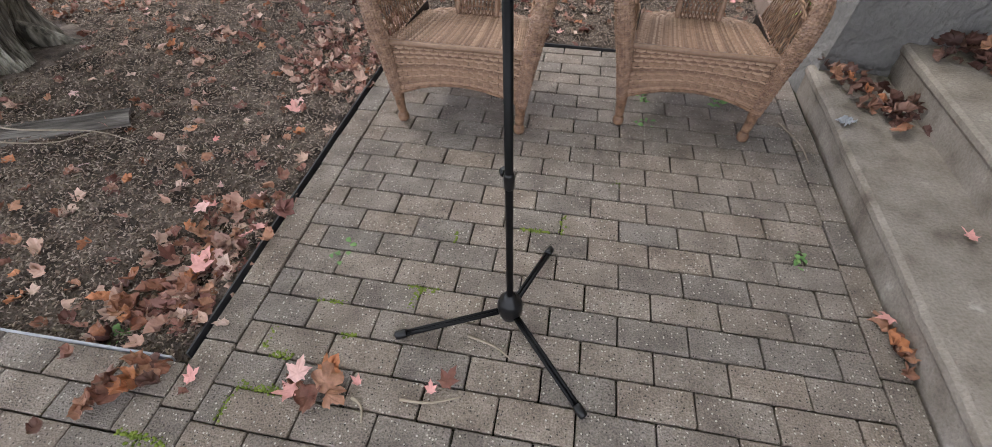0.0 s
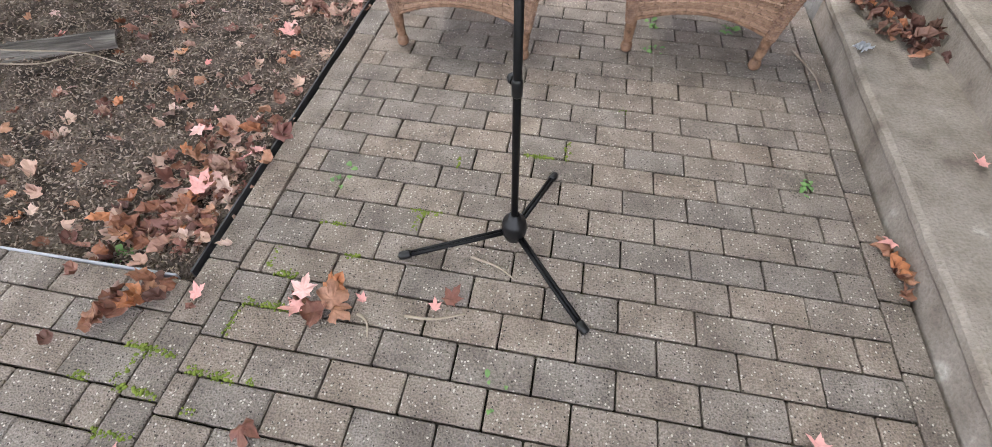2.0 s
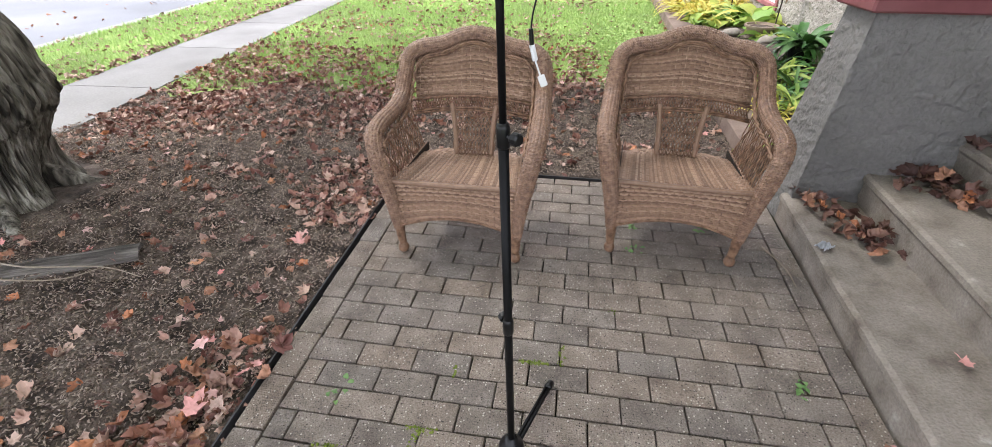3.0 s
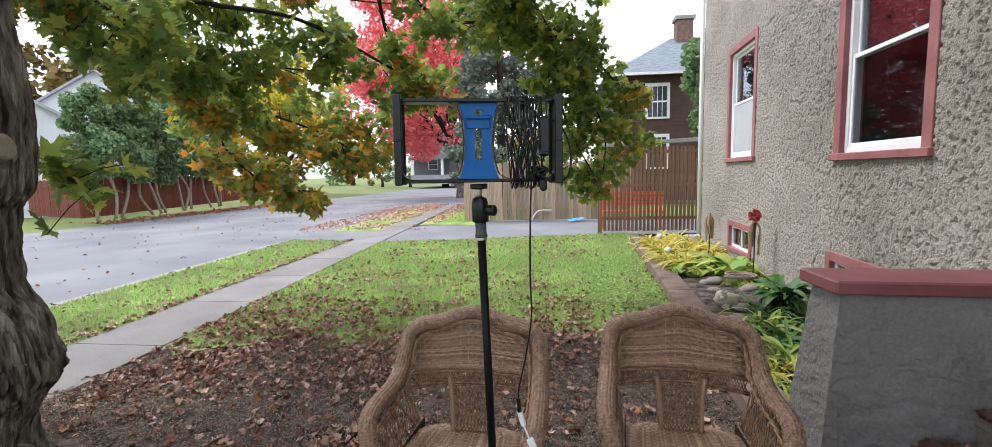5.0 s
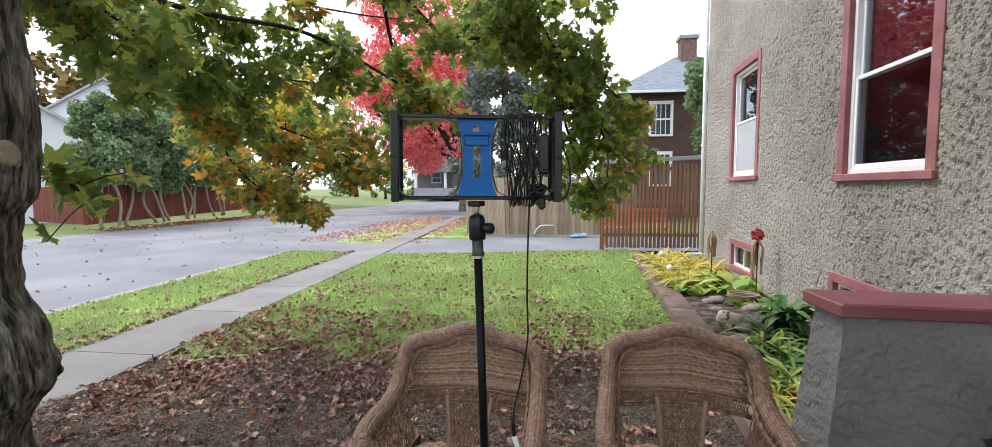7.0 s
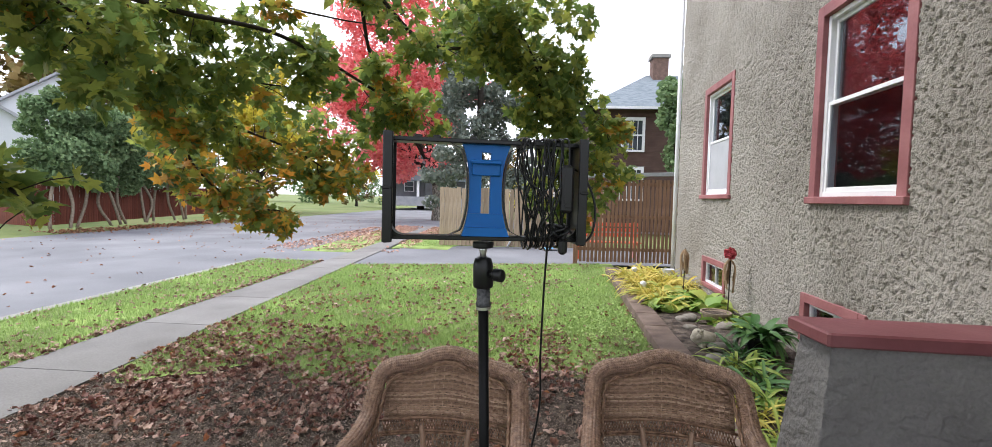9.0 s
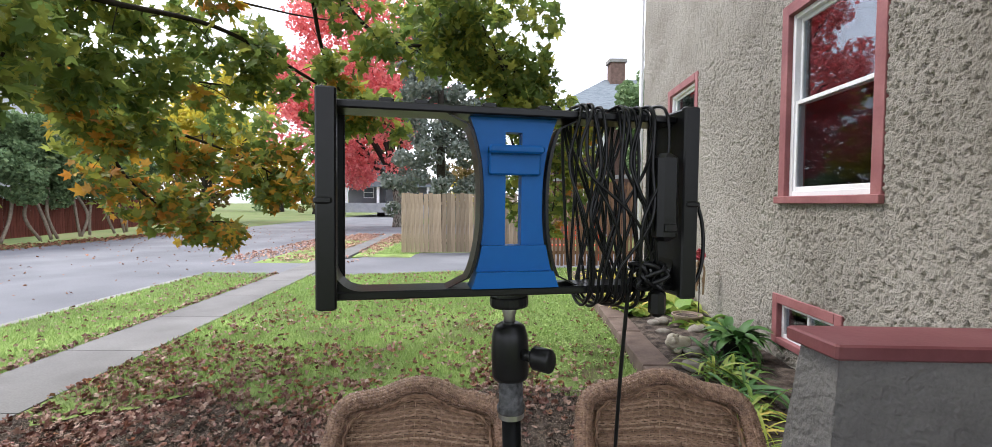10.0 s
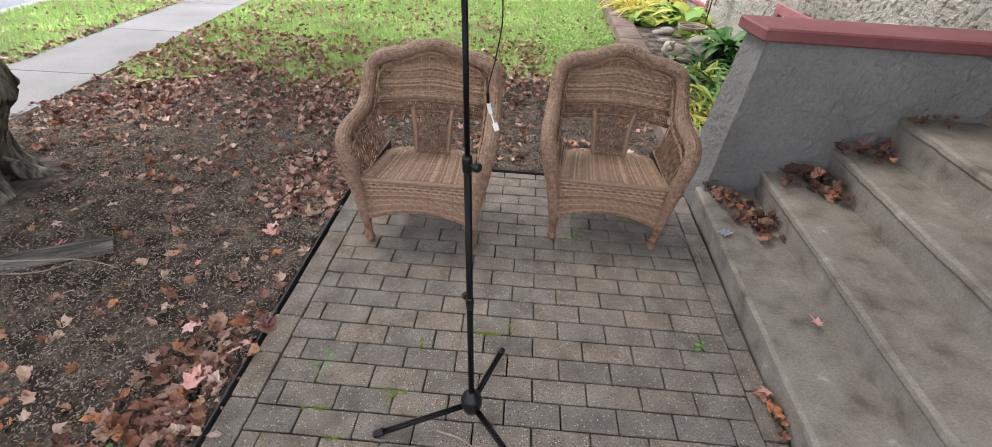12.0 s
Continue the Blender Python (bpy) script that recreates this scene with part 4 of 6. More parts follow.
        low = 0.145 + 0.055 * (1 - (x / 0.265) ** 2)
        return x, -0.008 + 0.006 * v, low + (0.352 - low) * v
    put("backing", sheet(lambda u, v: [a + b for a, b in zip(apron(u, v), (0, 0.008, 0))], 24, 6, 0.004, (0, 1, 0)), M_WICKK, c, "near-black sheet painted as shade behind the weave")
    put("front_apron", join(*woven(apron, 27, 20, 0.0026, 0.0032, 0.005, (0, 0, 1), (0, -1, 0))), M_WICK, c, "woven apron with arched lower edge")
    put("apron_edge", sweep(smooth_path([(-0.262, -0.008, 0.14), (-0.13, -0.01, 0.185), (0, -0.01, 0.2), (0.13, -0.01, 0.185), (0.262, -0.008, 0.14)], 0.01), 0.007, 8, 1, 0.0006), M_WICKD, c, smooth=True)
    for s in (-1, 1):
        side = []
        for k in range(15):
            t = k / 14
            for q in (-1, 1):
                p = []
                for j in range(6):
                    h = j / 5
                    yy = 0.03 + 0.36 * t + 0.03 * q * math.sin(h * 5 + k)
                    yy = min(max(yy, 0.015), 0.4)
                    top = 0.555 if yy < 0.3 else 0.555 + (yy - 0.3) * 0.4
                    z = 0.34 + (top - 0.34) * h
                    p.append(Vector((s * (0.262 + 0.058 * h - 0.012 * (yy / 0.4)), yy, z)))
                side.append(sweep(p, 0.003, 5))
        for h in (0.3, 0.65):
            side.append(sweep([Vector((s * (0.262 + 0.058 * h), yy, 0.34 + 0.215 * h)) for yy in np.linspace(0.01, 0.4, 8)], 0.003, 5))
        put("side_lattice", join(*side), M_WICKD, c, smooth=True)

        def skirt(u, v, s=s):
            return s * (0.268 - 0.02 * u), 0.0 + 0.43 * u, 0.2 + 0.1 * (1 - abs(2 * u - 1)) * 0.3 + (0.35 - 0.2 - 0.03 * (1 - abs(2 * u - 1))) * v
        put("backing", sheet(lambda u, v: [a + b for a, b in zip(skirt(u, v), (-s * 0.008, 0, 0))], 12, 6, 0.004, (-s, 0, 0)), M_WICKK, c, "near-black sheet painted as shade behind the weave")
        put("side_apron", join(*woven(skirt, 22, 16, 0.0026, 0.0032, 0.005, (0, 0, 1), (s, 0, 0))), M_WICK, c)
    for x, y, h in ((-0.258, 0.0, 0.16), (0.258, 0.0, 0.16), (-0.22, 0.45, 0.29), (0.22, 0.45, 0.29)):
        leg = [(x, y, h), (x * 0.995, y - 0.002, h * 0.6), (x * 0.985, y + 0.004, 0.045)]
        put("leg", join(sweep(smooth_path(leg, 0.004), lambda t: 0.024 - 0.006 * t, 12, 1, 0.0009), moved(lathe([(0.014, 0), (0.022, 0.008), (0.0245, 0.02), (0.022, 0.034), (0.015, 0.048)], 12), pose(x * 0.985, y + 0.004, 0))), M_WICKD, c, "wrapped leg with rounded foot", smooth=True)
    return c


chair = wicker_chair()
chair.matrix_world = pose(0.004, 1.857, 0.0, 0, 0, 0.5)
copy_thing(chair, pose(0.92, 2.0, 0.0, 0, 0, -2.5))

# ---- stand, phone rig and cable ----
HUB, TOP = Vector((0.389, 0.925, 0.108)), Vector((0.3605, 0.896, 1.4))
stand = thing("microphone_stand", "black tubular tripod stand with clutch knobs, leaning slightly", "stand")
axis = (TOP - HUB).normalized()
AX = Matrix.Translation(HUB) @ axis.to_track_quat("Z", "Y").to_matrix().to_4x4()
LEN_P = (TOP - HUB).length
put("lower_tube", moved(lathe([(0.009, 0), (0.009, 0.9)], 16), AX), M_BLACK, stand, smooth=True)
put("upper_tube", moved(lathe([(0.0062, 0.88), (0.0062, LEN_P)], 16), AX), M_BLACK, stand, smooth=True)
put("hub", moved(lathe([(0.012, -0.055), (0.027, -0.045), (0.034, -0.02), (0.035, 0.005), (0.03, 0.024), (0.018, 0.034), (0.014, 0.05)], 20), AX), M_RUB, stand, "round moulded hub", smooth=True)
for z, ang in ((0.455, 165), (0.885, 10)):
    k = AX @ pose(0, 0, z, 0, 0, ang)
    cl = put("clutch", moved(lathe([(0.0098, -0.022), (0.0115, -0.019), (0.0115, 0.013), (0.0092, 0.02)], 16), k), M_RUB, stand, smooth=True)
    put("knob", moved(join(lathe([(0.004, 0.01), (0.004, 0.024)], 8), lathe([(0.009, 0.02), (0.0112, 0.023), (0.0112, 0.033), (0.0085, 0.036)], 10)), k @ pose(0, 0, 0, 0, 90, 0)), M_RUB, cl, smooth=False)
for fx, fy in ((0.61, 0.71), (0.094, 0.83), (0.468, 1.221)):
    foot = Vector((fx, fy, 0.013))
    d = (foot - HUB)
    side = d.cross(Vector((0, 0, 1))).normalized() * 0.005
    start = HUB + d.normalized() * 0.025 + Vector((0, 0, -0.015))
    leg = put("leg", join(sweep([start + side, foot + side], 0.0055, 8), sweep([start - side, foot - side], 0.0055, 8)), M_BLACK, stand, smooth=True)
    end = d.normalized()
    put("rubber_foot", sweep([foot - end * 0.022, foot - end * 0.018, foot + end * 0.01, foot + end * 0.014], lambda t: 0.0125 if 0.1 < t < 0.95 else 0.009, 12), M_RUB, leg, smooth=True)
# adapter head at the top of the tube
A2 = Matrix.Translation(TOP) @ axis.to_track_quat("Z", "Y").to_matrix().to_4x4() @ Matrix.Diagonal((0.68, 0.68, 0.88, 1))
put("washer", moved(lathe([(0.0128, -0.002), (0.0128, 0.002)], 20), A2), M_STEEL, stand, "grey metal washer")
put("grip", moved(lathe([(0.0132, 0.002), (0.0138, 0.006), (0.0118, 0.009), (0.0118, 0.028)], 20), A2), M_KNURL, stand, "knurled grey grip", smooth=True)
put("head", moved(lathe([(0.0165, 0.028), (0.0178, 0.031), (0.018, 0.05), (0.0172, 0.06), (0.0145, 0.067), (0.008, 0.07)], 24), A2), M_RUB, stand, "black ball head", smooth=True)
k = A2 @ pose(0.017, 0, 0.048, 0, 90, 8)
put("lock_knob", moved(join(lathe([(0.0042, 0), (0.0042, 0.012)], 10), lathe([(0.0075, 0.012), (0.0088, 0.014), (0.0088, 0.03), (0.0075, 0.032)], 12)), k), M_RUB, stand, smooth=True)
put("stem", moved(lathe([(0.0055, 0.066), (0.0055, 0.074), (0.0072, 0.079), (0.0072, 0.082)], 14), A2), M_STEEL, stand, "steel stem", smooth=True)
put("mount_disc", moved(lathe([(0.0175, 0.082), (0.0185, 0.084), (0.0185, 0.089), (0.017, 0.09)], 24), A2), M_RUB, stand)

RIG = pose(0.36, 0.892, 1.4825, 0, 0.4, 14.5)
rig = thing("phone_rig", "black two-handled phone video rig with blue centre plate", "phone rig", RIG)
W2, HT = 0.1155, 0.113


def profile_x(z):
    """Half width of the waisted centre plate."""
    t = (z - HT / 2) / (HT / 2)
    return 0.0190 + 0.0105 * abs(t) ** 2.4


def bar(s):
    x0 = s * W2
    v = box(min(x0, x0 - s * 0.007), max(x0, x0 - s * 0.007), -0.026, 0.02, -0.004, HT + 0.006, 0.0015)
    lip = [box(min(x0, x0 - s * 0.011), max(x0, x0 - s * 0.011), -0.027, -0.022, -0.0035, HT + 0.0055, 0.001), box(min(x0, x0 - s * 0.011), max(x0, x0 - s * 0.011), 0.017, 0.021, -0.0035, HT + 0.0055, 0.001)]
    return join(v, *lip, box(min(x0 + s * 0.001, x0 - s * 0.009), max(x0 + s * 0.001, x0 - s * 0.009), -0.028, -0.02, 0.055, 0.059, 0.001))


for s in (-1, 1):
    put("handle_bar", bar(s), M_RUB, rig)
put("top_rail", join(box(-W2 + 0.007, W2 - 0.007, -0.012, 0.014, HT - 0.003, HT + 0.002, 0.001), *[box(x, x + 0.009, -0.004, 0.008, HT + 0.002, HT + 0.006, 0.001) for x in (-0.083, -0.062, -0.02, 0.016, 0.056, 0.083)]), M_RUB, rig)
def fillet(s, up):
    """A curved gusset where a rail meets a handle bar."""
    r, x0, z0 = 0.016, W2 - 0.007, 0.004 if up > 0 else HT - 0.003
    arc = [(x0 - r + r * math.sin(a), z0 + up * (r - r * math.cos(a))) for a in np.linspace(0, math.pi / 2, 8)]
    ring = [(x0, z0)] + arc
    v = [(s * x, yy, z) for yy in (-0.011, 0.013) for x, z in ring]
    n = len(ring)
    return v, [tuple(range(n)), tuple(range(2 * n - 1, n - 1, -1))] + [(i, (i + 1) % n, (i + 1) % n + n, i + n) for i in range(n)]


for s in (-1, 1):
    put("gusset", fillet(s, 1), M_RUB, rig)
put("bottom_rail", box(-W2 + 0.007, W2 - 0.007, -0.012, 0.014, -0.001, 0.004, 0.001), M_RUB, rig)


def edge_strip(s):
    pts = [Vector((s * (profile_x(HT * i / 30) + 0.001 + 0.012 * max(0, abs(i / 15 - 1) - 0.86) / 0.14), 0.0, 0.003 + (HT - 0.005) * i / 30)) for i in range(31)]
    v = [q for p in pts for q in ((p.x, -0.008, p.z), (p.x + s * 0.002, -0.008, p.z), (p.x + s * 0.002, 0.01, p.z), (p.x, 0.01, p.z))]
    f = [(4 * i + a, 4 * i + b, 4 * i + 4 + b, 4 * i + 4 + a) for i in range(30) for a, b in ((0, 1), (1, 2), (2, 3), (3, 0))]
    return v, f


for s in (-1, 1):
    put("plate_rim", edge_strip(s), M_RUB, rig)


def plate_piece(z0, z1, inner, n=10, y0=-0.004, y1=0.004):
    """A run of the centre plate between two heights, from the slot's half width out to the waisted edge."""
    out = []
    for s in ((-1, 1) if inner else (0,)):
        v, f = [], []
        for i in range(n + 1):
            z = z0 + (z1 - z0) * i / n
            a, b = (s * inner, s * profile_x(z)) if s else (-profile_x(z), profile_x(z))
            v += [(a, y0, z), (b, y0, z), (b, y1, z), (a, y1, z)]
        for i in range(n):
            f += [(4 * i + p, 4 * i + q, 4 * i + 4 + q, 4 * i + 4 + p) for p, q in ((0, 1), (1, 2), (2, 3), (3, 0))]
        f += [(3, 2, 1, 0), (4 * n, 4 * n + 1, 4 * n + 2, 4 * n + 3)]
        out.append((v, f))
    return join(*out)


hole = [plate_piece(HT - 0.024, HT - 0.012, 0.0055), plate_piece(HT - 0.012, HT - 0.003, 0)]
put("centre_plate", join(plate_piece(0.004, 0.03, 0), plate_piece(0.03, 0.075, 0.0052), plate_piece(0.075, HT - 0.024, 0), *hole), M_BLUE, rig, "bright blue plastic plate with a slot")
put("upper_clamp", join(box(-0.0165, 0.0165, -0.0085, -0.004, 0.074, HT - 0.022, 0.001), box(-0.0175, 0.0175, -0.0145, -0.0085, HT - 0.026, HT - 0.021, 0.0012)), M_BLUE, rig, "blue clamp lip")
put("lower_clamp", join(plate_piece(0.004, 0.03, 0, 6, -0.008, -0.004), plate_piece(0.004, 0.014, 0, 3, -0.0135, -0.008)), M_BLUE, rig, "blue clamp foot")

crng = random.Random(12)
cable = thing("coiled_cable", "black cable wound round the rig, hanging with white plug", "cable", RIG)
loops = []
for k in range(17):
    x = 0.04 + 0.056 * k / 16 + crng.uniform(-0.006, 0.006)
    x2 = 0.046 + 0.044 * ((k * 7) % 17) / 16 + crng.uniform(-0.004, 0.004)
    b = crng.uniform(0.0, 0.012)
    y = -0.016 - crng.uniform(0, 0.014)
    pts = [(x, 0.002, HT + 0.004 + b * 0.3), (x + 0.001, y + 0.004, HT + 0.002), (x + crng.uniform(-0.008, 0.008), y, HT * 0.72), ((x + x2) / 2 + crng.uniform(-0.009, 0.009), y - 0.004, HT * 0.42), (x2, y, HT * 0.14), (x2, y + 0.006, -0.002 - b * 0.4), (x2, 0.004, -0.006 - b * 0.5), (x2, 0.02, 0.004), ((x + x2) / 2, 0.022, HT * 0.5), (x, 0.018, HT - 0.004), (x, 0.006, HT + 0.004 + b * 0.3)]
    loops.append(sweep(smooth_path(pts, 0.004), 0.00105, 6))
for k in range(17):
    put("cable_turn", loops[k], M_RUB, cable, smooth=True)
put("inline_switch", join(box(0.083, 0.097, -0.036, -0.024, 0.034, 0.088, 0.003), box(0.086, 0.094, -0.038, -0.036, 0.04, 0.045, 0.0005)), M_RUB, cable, "black inline control box")
knot = [(0.082 + 0.008 * math.cos(t * 2.3) + 0.004 * math.sin(t * 5), -0.026 + 0.006 * math.sin(t * 3.1), 0.012 + 0.008 * math.sin(t * 1.7)) for t in np.linspace(0, 16, 36)]
put("knot", sweep(smooth_path(knot, 0.003), 0.0016, 6), M_RUB, cable, smooth=True)
put("plug", join(box(0.083, 0.093, -0.032, -0.022, -0.014, 0.004, 0.003), sweep(smooth_path([(0.088, -0.027, 0.0), (0.09, -0.028, 0.015), (0.075, -0.027, 0.02)], 0.003), 0.002, 6)), M_RUB, cable)
put("side_loop", sweep(smooth_path([(0.095, 0.0, 0.02), (0.115, -0.01, 0.0), (0.128, -0.012, 0.012), (0.13, -0.01, 0.045), (0.118, -0.008, 0.075), (0.1, -0.02, 0.085)], 0.003), 0.0014, 6), M_RUB, cable, smooth=True)
hang = [(0.0725, -0.02, 0.01), (0.0715, -0.012, -0.06), (0.072, -0.004, -0.14), (0.074, 0.0, -0.2), (0.066, 0.004, -0.26), (0.056, 0.008, -0.31), (0.054, 0.008, -0.335)]
put("hanging_lead", sweep(smooth_path(hang, 0.006), 0.0013, 6), M_RUB, cable, smooth=True)
put("strain_relief", sweep([Vector((0.054, 0.008, -0.33)), Vector((0.056, 0.008, -0.352))], 0.0034, 8), M_RUB, cable)
put("white_adapter", join(sweep([Vector((0.056, 0.008, -0.352)), Vector((0.062, 0.008, -0.374))], 0.0042, 8), sweep([Vector((0.062, 0.008, -0.374)), Vector((0.071, 0.007, -0.398))], 0.0014, 6), moved(box(-0.0055, 0.0055, -0.003, 0.003, -0.017, 0, 0.001), pose(0.071, 0.007, -0.396, 0, -22, 0))), M_WPL, cable, "white plug adapter")


# ---- trees ----
def crown(name, parent, mat, centres, n, size, templates, seed, droop=0.3, label=""):
    """Leaves spread round centres (x, y, z, radius)."""
    rng = np.random.RandomState(seed)
    c = np.array(centres)
    w = c[:, 3] ** 2
    pick = rng.choice(len(c), n, p=w / w.sum())
    d = rng.normal(size=(n, 3))
    d /= np.linalg.norm(d, axis=1)[:, None]
    r = c[pick, 3] * rng.uniform(0.15, 1.0, n) ** 0.45
    pos = c[pick, :3] + d * r[:, None] * np.array([1, 1, 0.85])
    ax = axes_of(n, size * rng.uniform(0.65, 1.25, n), 0.8, rng)
    return scatter(name, templates, (pos, ax, rng.randint(0, len(templates), n)), mat, label, parent=parent, kind="")


maple = thing("maple_tree", "old maple with burled trunk, green leaves turning orange", "tree")
CX, CY = -2.54, 1.88
prof = [(-0.15, 0.3), (0.0, 0.25), (0.13, 0.25), (0.21, 0.28), (0.31, 0.33), (0.4, 0.37), (0.47, 0.42), (0.54, 0.465), (0.63, 0.455), (0.75, 0.45), (0.83, 0.43), (0.9, 0.395), (0.98, 0.35), (1.14, 0.345), (1.37, 0.365), (1.47, 0.425), (1.64, 0.455), (1.8, 0.475), (1.95, 0.475), (2.1, 0.46), (2.24, 0.43), (2.4, 0.43), (3.0, 0.4), (3.8, 0.36), (5.5, 0.28), (7.5, 0.18)]
zs2 = np.concatenate([np.arange(-0.15, 2.6, 0.016), np.arange(2.6, 7.5, 0.1)])
turns = list(np.linspace(-1.9, 1.3, 420)) + list(np.linspace(1.3, 2 * math.pi - 1.9, 90)[1:-1])
v, f, nseg = [], [], len(turns)
for z in zs2:
    r0 = np.interp(z, [p[0] for p in prof], [p[1] for p in prof])
    for a in turns:
        ca, sa = math.cos(a), math.sin(a)
        wob = 0.35 * noise.noise((ca * 3, sa * 3, z * 2.4))
        root = max(0, 0.16 - z * 0.55) * (0.5 + 0.5 * math.cos(5 * a + 0.8)) if z < 0.3 else 0
        plate = 1 - min(1, 2.6 * abs(noise.noise((ca * 24 + wob, sa * 24 + z, z * 2.6))))
        crack = 1 - min(1, 3.0 * abs(noise.noise((ca * 46 + wob * 2, sa * 46 + z, z * 6 + 9))))
        lump = 0.04 * noise.noise((ca * 1.5, sa * 1.5, z * 1.8 + 4))
        shag = 0.06 * noise.noise((ca * 13, sa * 13, z * 7)) if 0.42 < z < 0.64 else 0
        r = r0 + root + 0.016 - 0.018 * plate - 0.012 * crack + 0.008 * noise.noise((ca * 22, sa * 22, z * 14)) + lump + shag
        lean = 0.03 * z
        v.append((CX - lean * 0.5 + r * ca, CY + lean * 0.3 + r * sa, z))
for j in range(len(zs2) - 1):
    for i in range(nseg):
        k = (i + 1) % nseg
        f.append((j * nseg + i, j * nseg + k, (j + 1) * nseg + k, (j + 1) * nseg + i))
put("trunk", (v, f), M_BARK, maple, "furrowed grey-brown bark with a skirt-like burl", smooth=True)
for pts, r in (([(-2.45, 1.8, 0.26), (-2.25, 1.72, 0.1), (-1.95, 1.55, -0.01), (-1.6, 1.48, -0.06), (-1.4, 1.5, -0.1)], 0.05), ([(-2.4, 2.02, 0.16), (-2.26, 2.1, 0.06), (-2.12, 2.17, -0.02), (-1.95, 2.24, -0.1)], 0.06), ([(-2.3, 1.55, 0.06), (-2.1, 1.3, -0.03), (-1.85, 1.2, -0.1)], 0.05)):
    put("root", sweep(smooth_path(pts, 0.03), lambda t, r=r: r * (1.15 - 0.75 * t), 14, 0.8, 0.002), M_BARK, maple, smooth=True)
put("branch_stub", sweep(smooth_path([(-2.3, 1.95, 1.62), (-2.16, 1.985, 1.655), (-2.1, 2.0, 1.665)], 0.012), lambda t: 0.105 - 0.02 * t, 20, 0.85, 0.0015), M_BARK, maple, "ring of healed bark round a sawn-off limb", smooth=True)
put("limb_scar", sweep([Vector((-2.13, 1.99, 1.66)), Vector((-2.093, 2.0, 1.666)), Vector((-2.085, 2.002, 1.667))], lambda t: 0.07 - 0.02 * t, 18, 0.85), M_PALE, maple, "pale sawn-off limb", smooth=True)
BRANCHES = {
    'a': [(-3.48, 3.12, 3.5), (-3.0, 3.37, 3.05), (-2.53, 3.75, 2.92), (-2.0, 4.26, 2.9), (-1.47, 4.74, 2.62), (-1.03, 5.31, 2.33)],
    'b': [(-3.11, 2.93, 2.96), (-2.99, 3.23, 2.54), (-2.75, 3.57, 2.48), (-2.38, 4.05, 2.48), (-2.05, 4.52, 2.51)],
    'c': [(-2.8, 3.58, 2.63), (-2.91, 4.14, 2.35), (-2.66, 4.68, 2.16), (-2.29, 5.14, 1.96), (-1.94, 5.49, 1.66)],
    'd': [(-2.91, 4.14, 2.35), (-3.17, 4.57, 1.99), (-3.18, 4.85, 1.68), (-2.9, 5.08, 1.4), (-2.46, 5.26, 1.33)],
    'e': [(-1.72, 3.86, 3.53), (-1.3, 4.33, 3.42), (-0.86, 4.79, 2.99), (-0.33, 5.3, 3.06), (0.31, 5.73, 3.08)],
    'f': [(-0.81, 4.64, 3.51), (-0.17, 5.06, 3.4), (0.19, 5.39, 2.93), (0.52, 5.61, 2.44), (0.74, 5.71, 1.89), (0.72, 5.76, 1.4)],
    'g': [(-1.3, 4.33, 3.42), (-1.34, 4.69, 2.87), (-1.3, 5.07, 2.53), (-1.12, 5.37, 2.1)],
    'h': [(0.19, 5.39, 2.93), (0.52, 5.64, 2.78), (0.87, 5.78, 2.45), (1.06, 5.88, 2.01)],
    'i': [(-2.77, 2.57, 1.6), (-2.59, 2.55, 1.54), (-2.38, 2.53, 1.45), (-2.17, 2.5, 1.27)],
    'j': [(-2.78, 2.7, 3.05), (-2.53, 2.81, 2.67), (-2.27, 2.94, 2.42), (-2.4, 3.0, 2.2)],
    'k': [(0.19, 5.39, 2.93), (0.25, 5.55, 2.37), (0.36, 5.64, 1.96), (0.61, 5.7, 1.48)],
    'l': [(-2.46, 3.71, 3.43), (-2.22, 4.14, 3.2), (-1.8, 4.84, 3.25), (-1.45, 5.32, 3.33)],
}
twigs, spots, turning = {}, [], []
brng = random.Random(5)
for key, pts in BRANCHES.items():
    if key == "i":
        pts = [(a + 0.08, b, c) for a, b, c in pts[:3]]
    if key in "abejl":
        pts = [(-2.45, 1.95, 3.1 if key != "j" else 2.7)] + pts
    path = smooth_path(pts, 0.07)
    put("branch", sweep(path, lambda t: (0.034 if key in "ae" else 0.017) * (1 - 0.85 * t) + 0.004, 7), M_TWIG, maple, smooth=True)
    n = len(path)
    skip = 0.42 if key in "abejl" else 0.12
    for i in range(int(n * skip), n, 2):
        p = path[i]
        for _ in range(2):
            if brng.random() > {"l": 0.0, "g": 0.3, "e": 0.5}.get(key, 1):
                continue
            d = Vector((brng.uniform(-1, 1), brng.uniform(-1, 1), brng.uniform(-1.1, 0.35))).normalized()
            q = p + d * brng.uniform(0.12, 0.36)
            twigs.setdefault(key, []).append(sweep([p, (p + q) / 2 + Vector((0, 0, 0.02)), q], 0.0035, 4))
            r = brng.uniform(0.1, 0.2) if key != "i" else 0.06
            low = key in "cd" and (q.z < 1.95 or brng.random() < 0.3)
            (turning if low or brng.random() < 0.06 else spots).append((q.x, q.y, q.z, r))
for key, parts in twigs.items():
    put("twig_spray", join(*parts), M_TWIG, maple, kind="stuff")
SPRAY = [(-2.64, 2.56, 1.58, 0.06), (-2.54, 2.55, 1.56, 0.08), (-2.44, 2.54, 1.5, 0.08), (-2.33, 2.53, 1.44, 0.06), (-2.47, 2.52, 1.6, 0.08)]
crown("low_spray", maple, M_LEAF, SPRAY, 34, 0.15, FRESH, 24, label="large green leaves on a low twig")
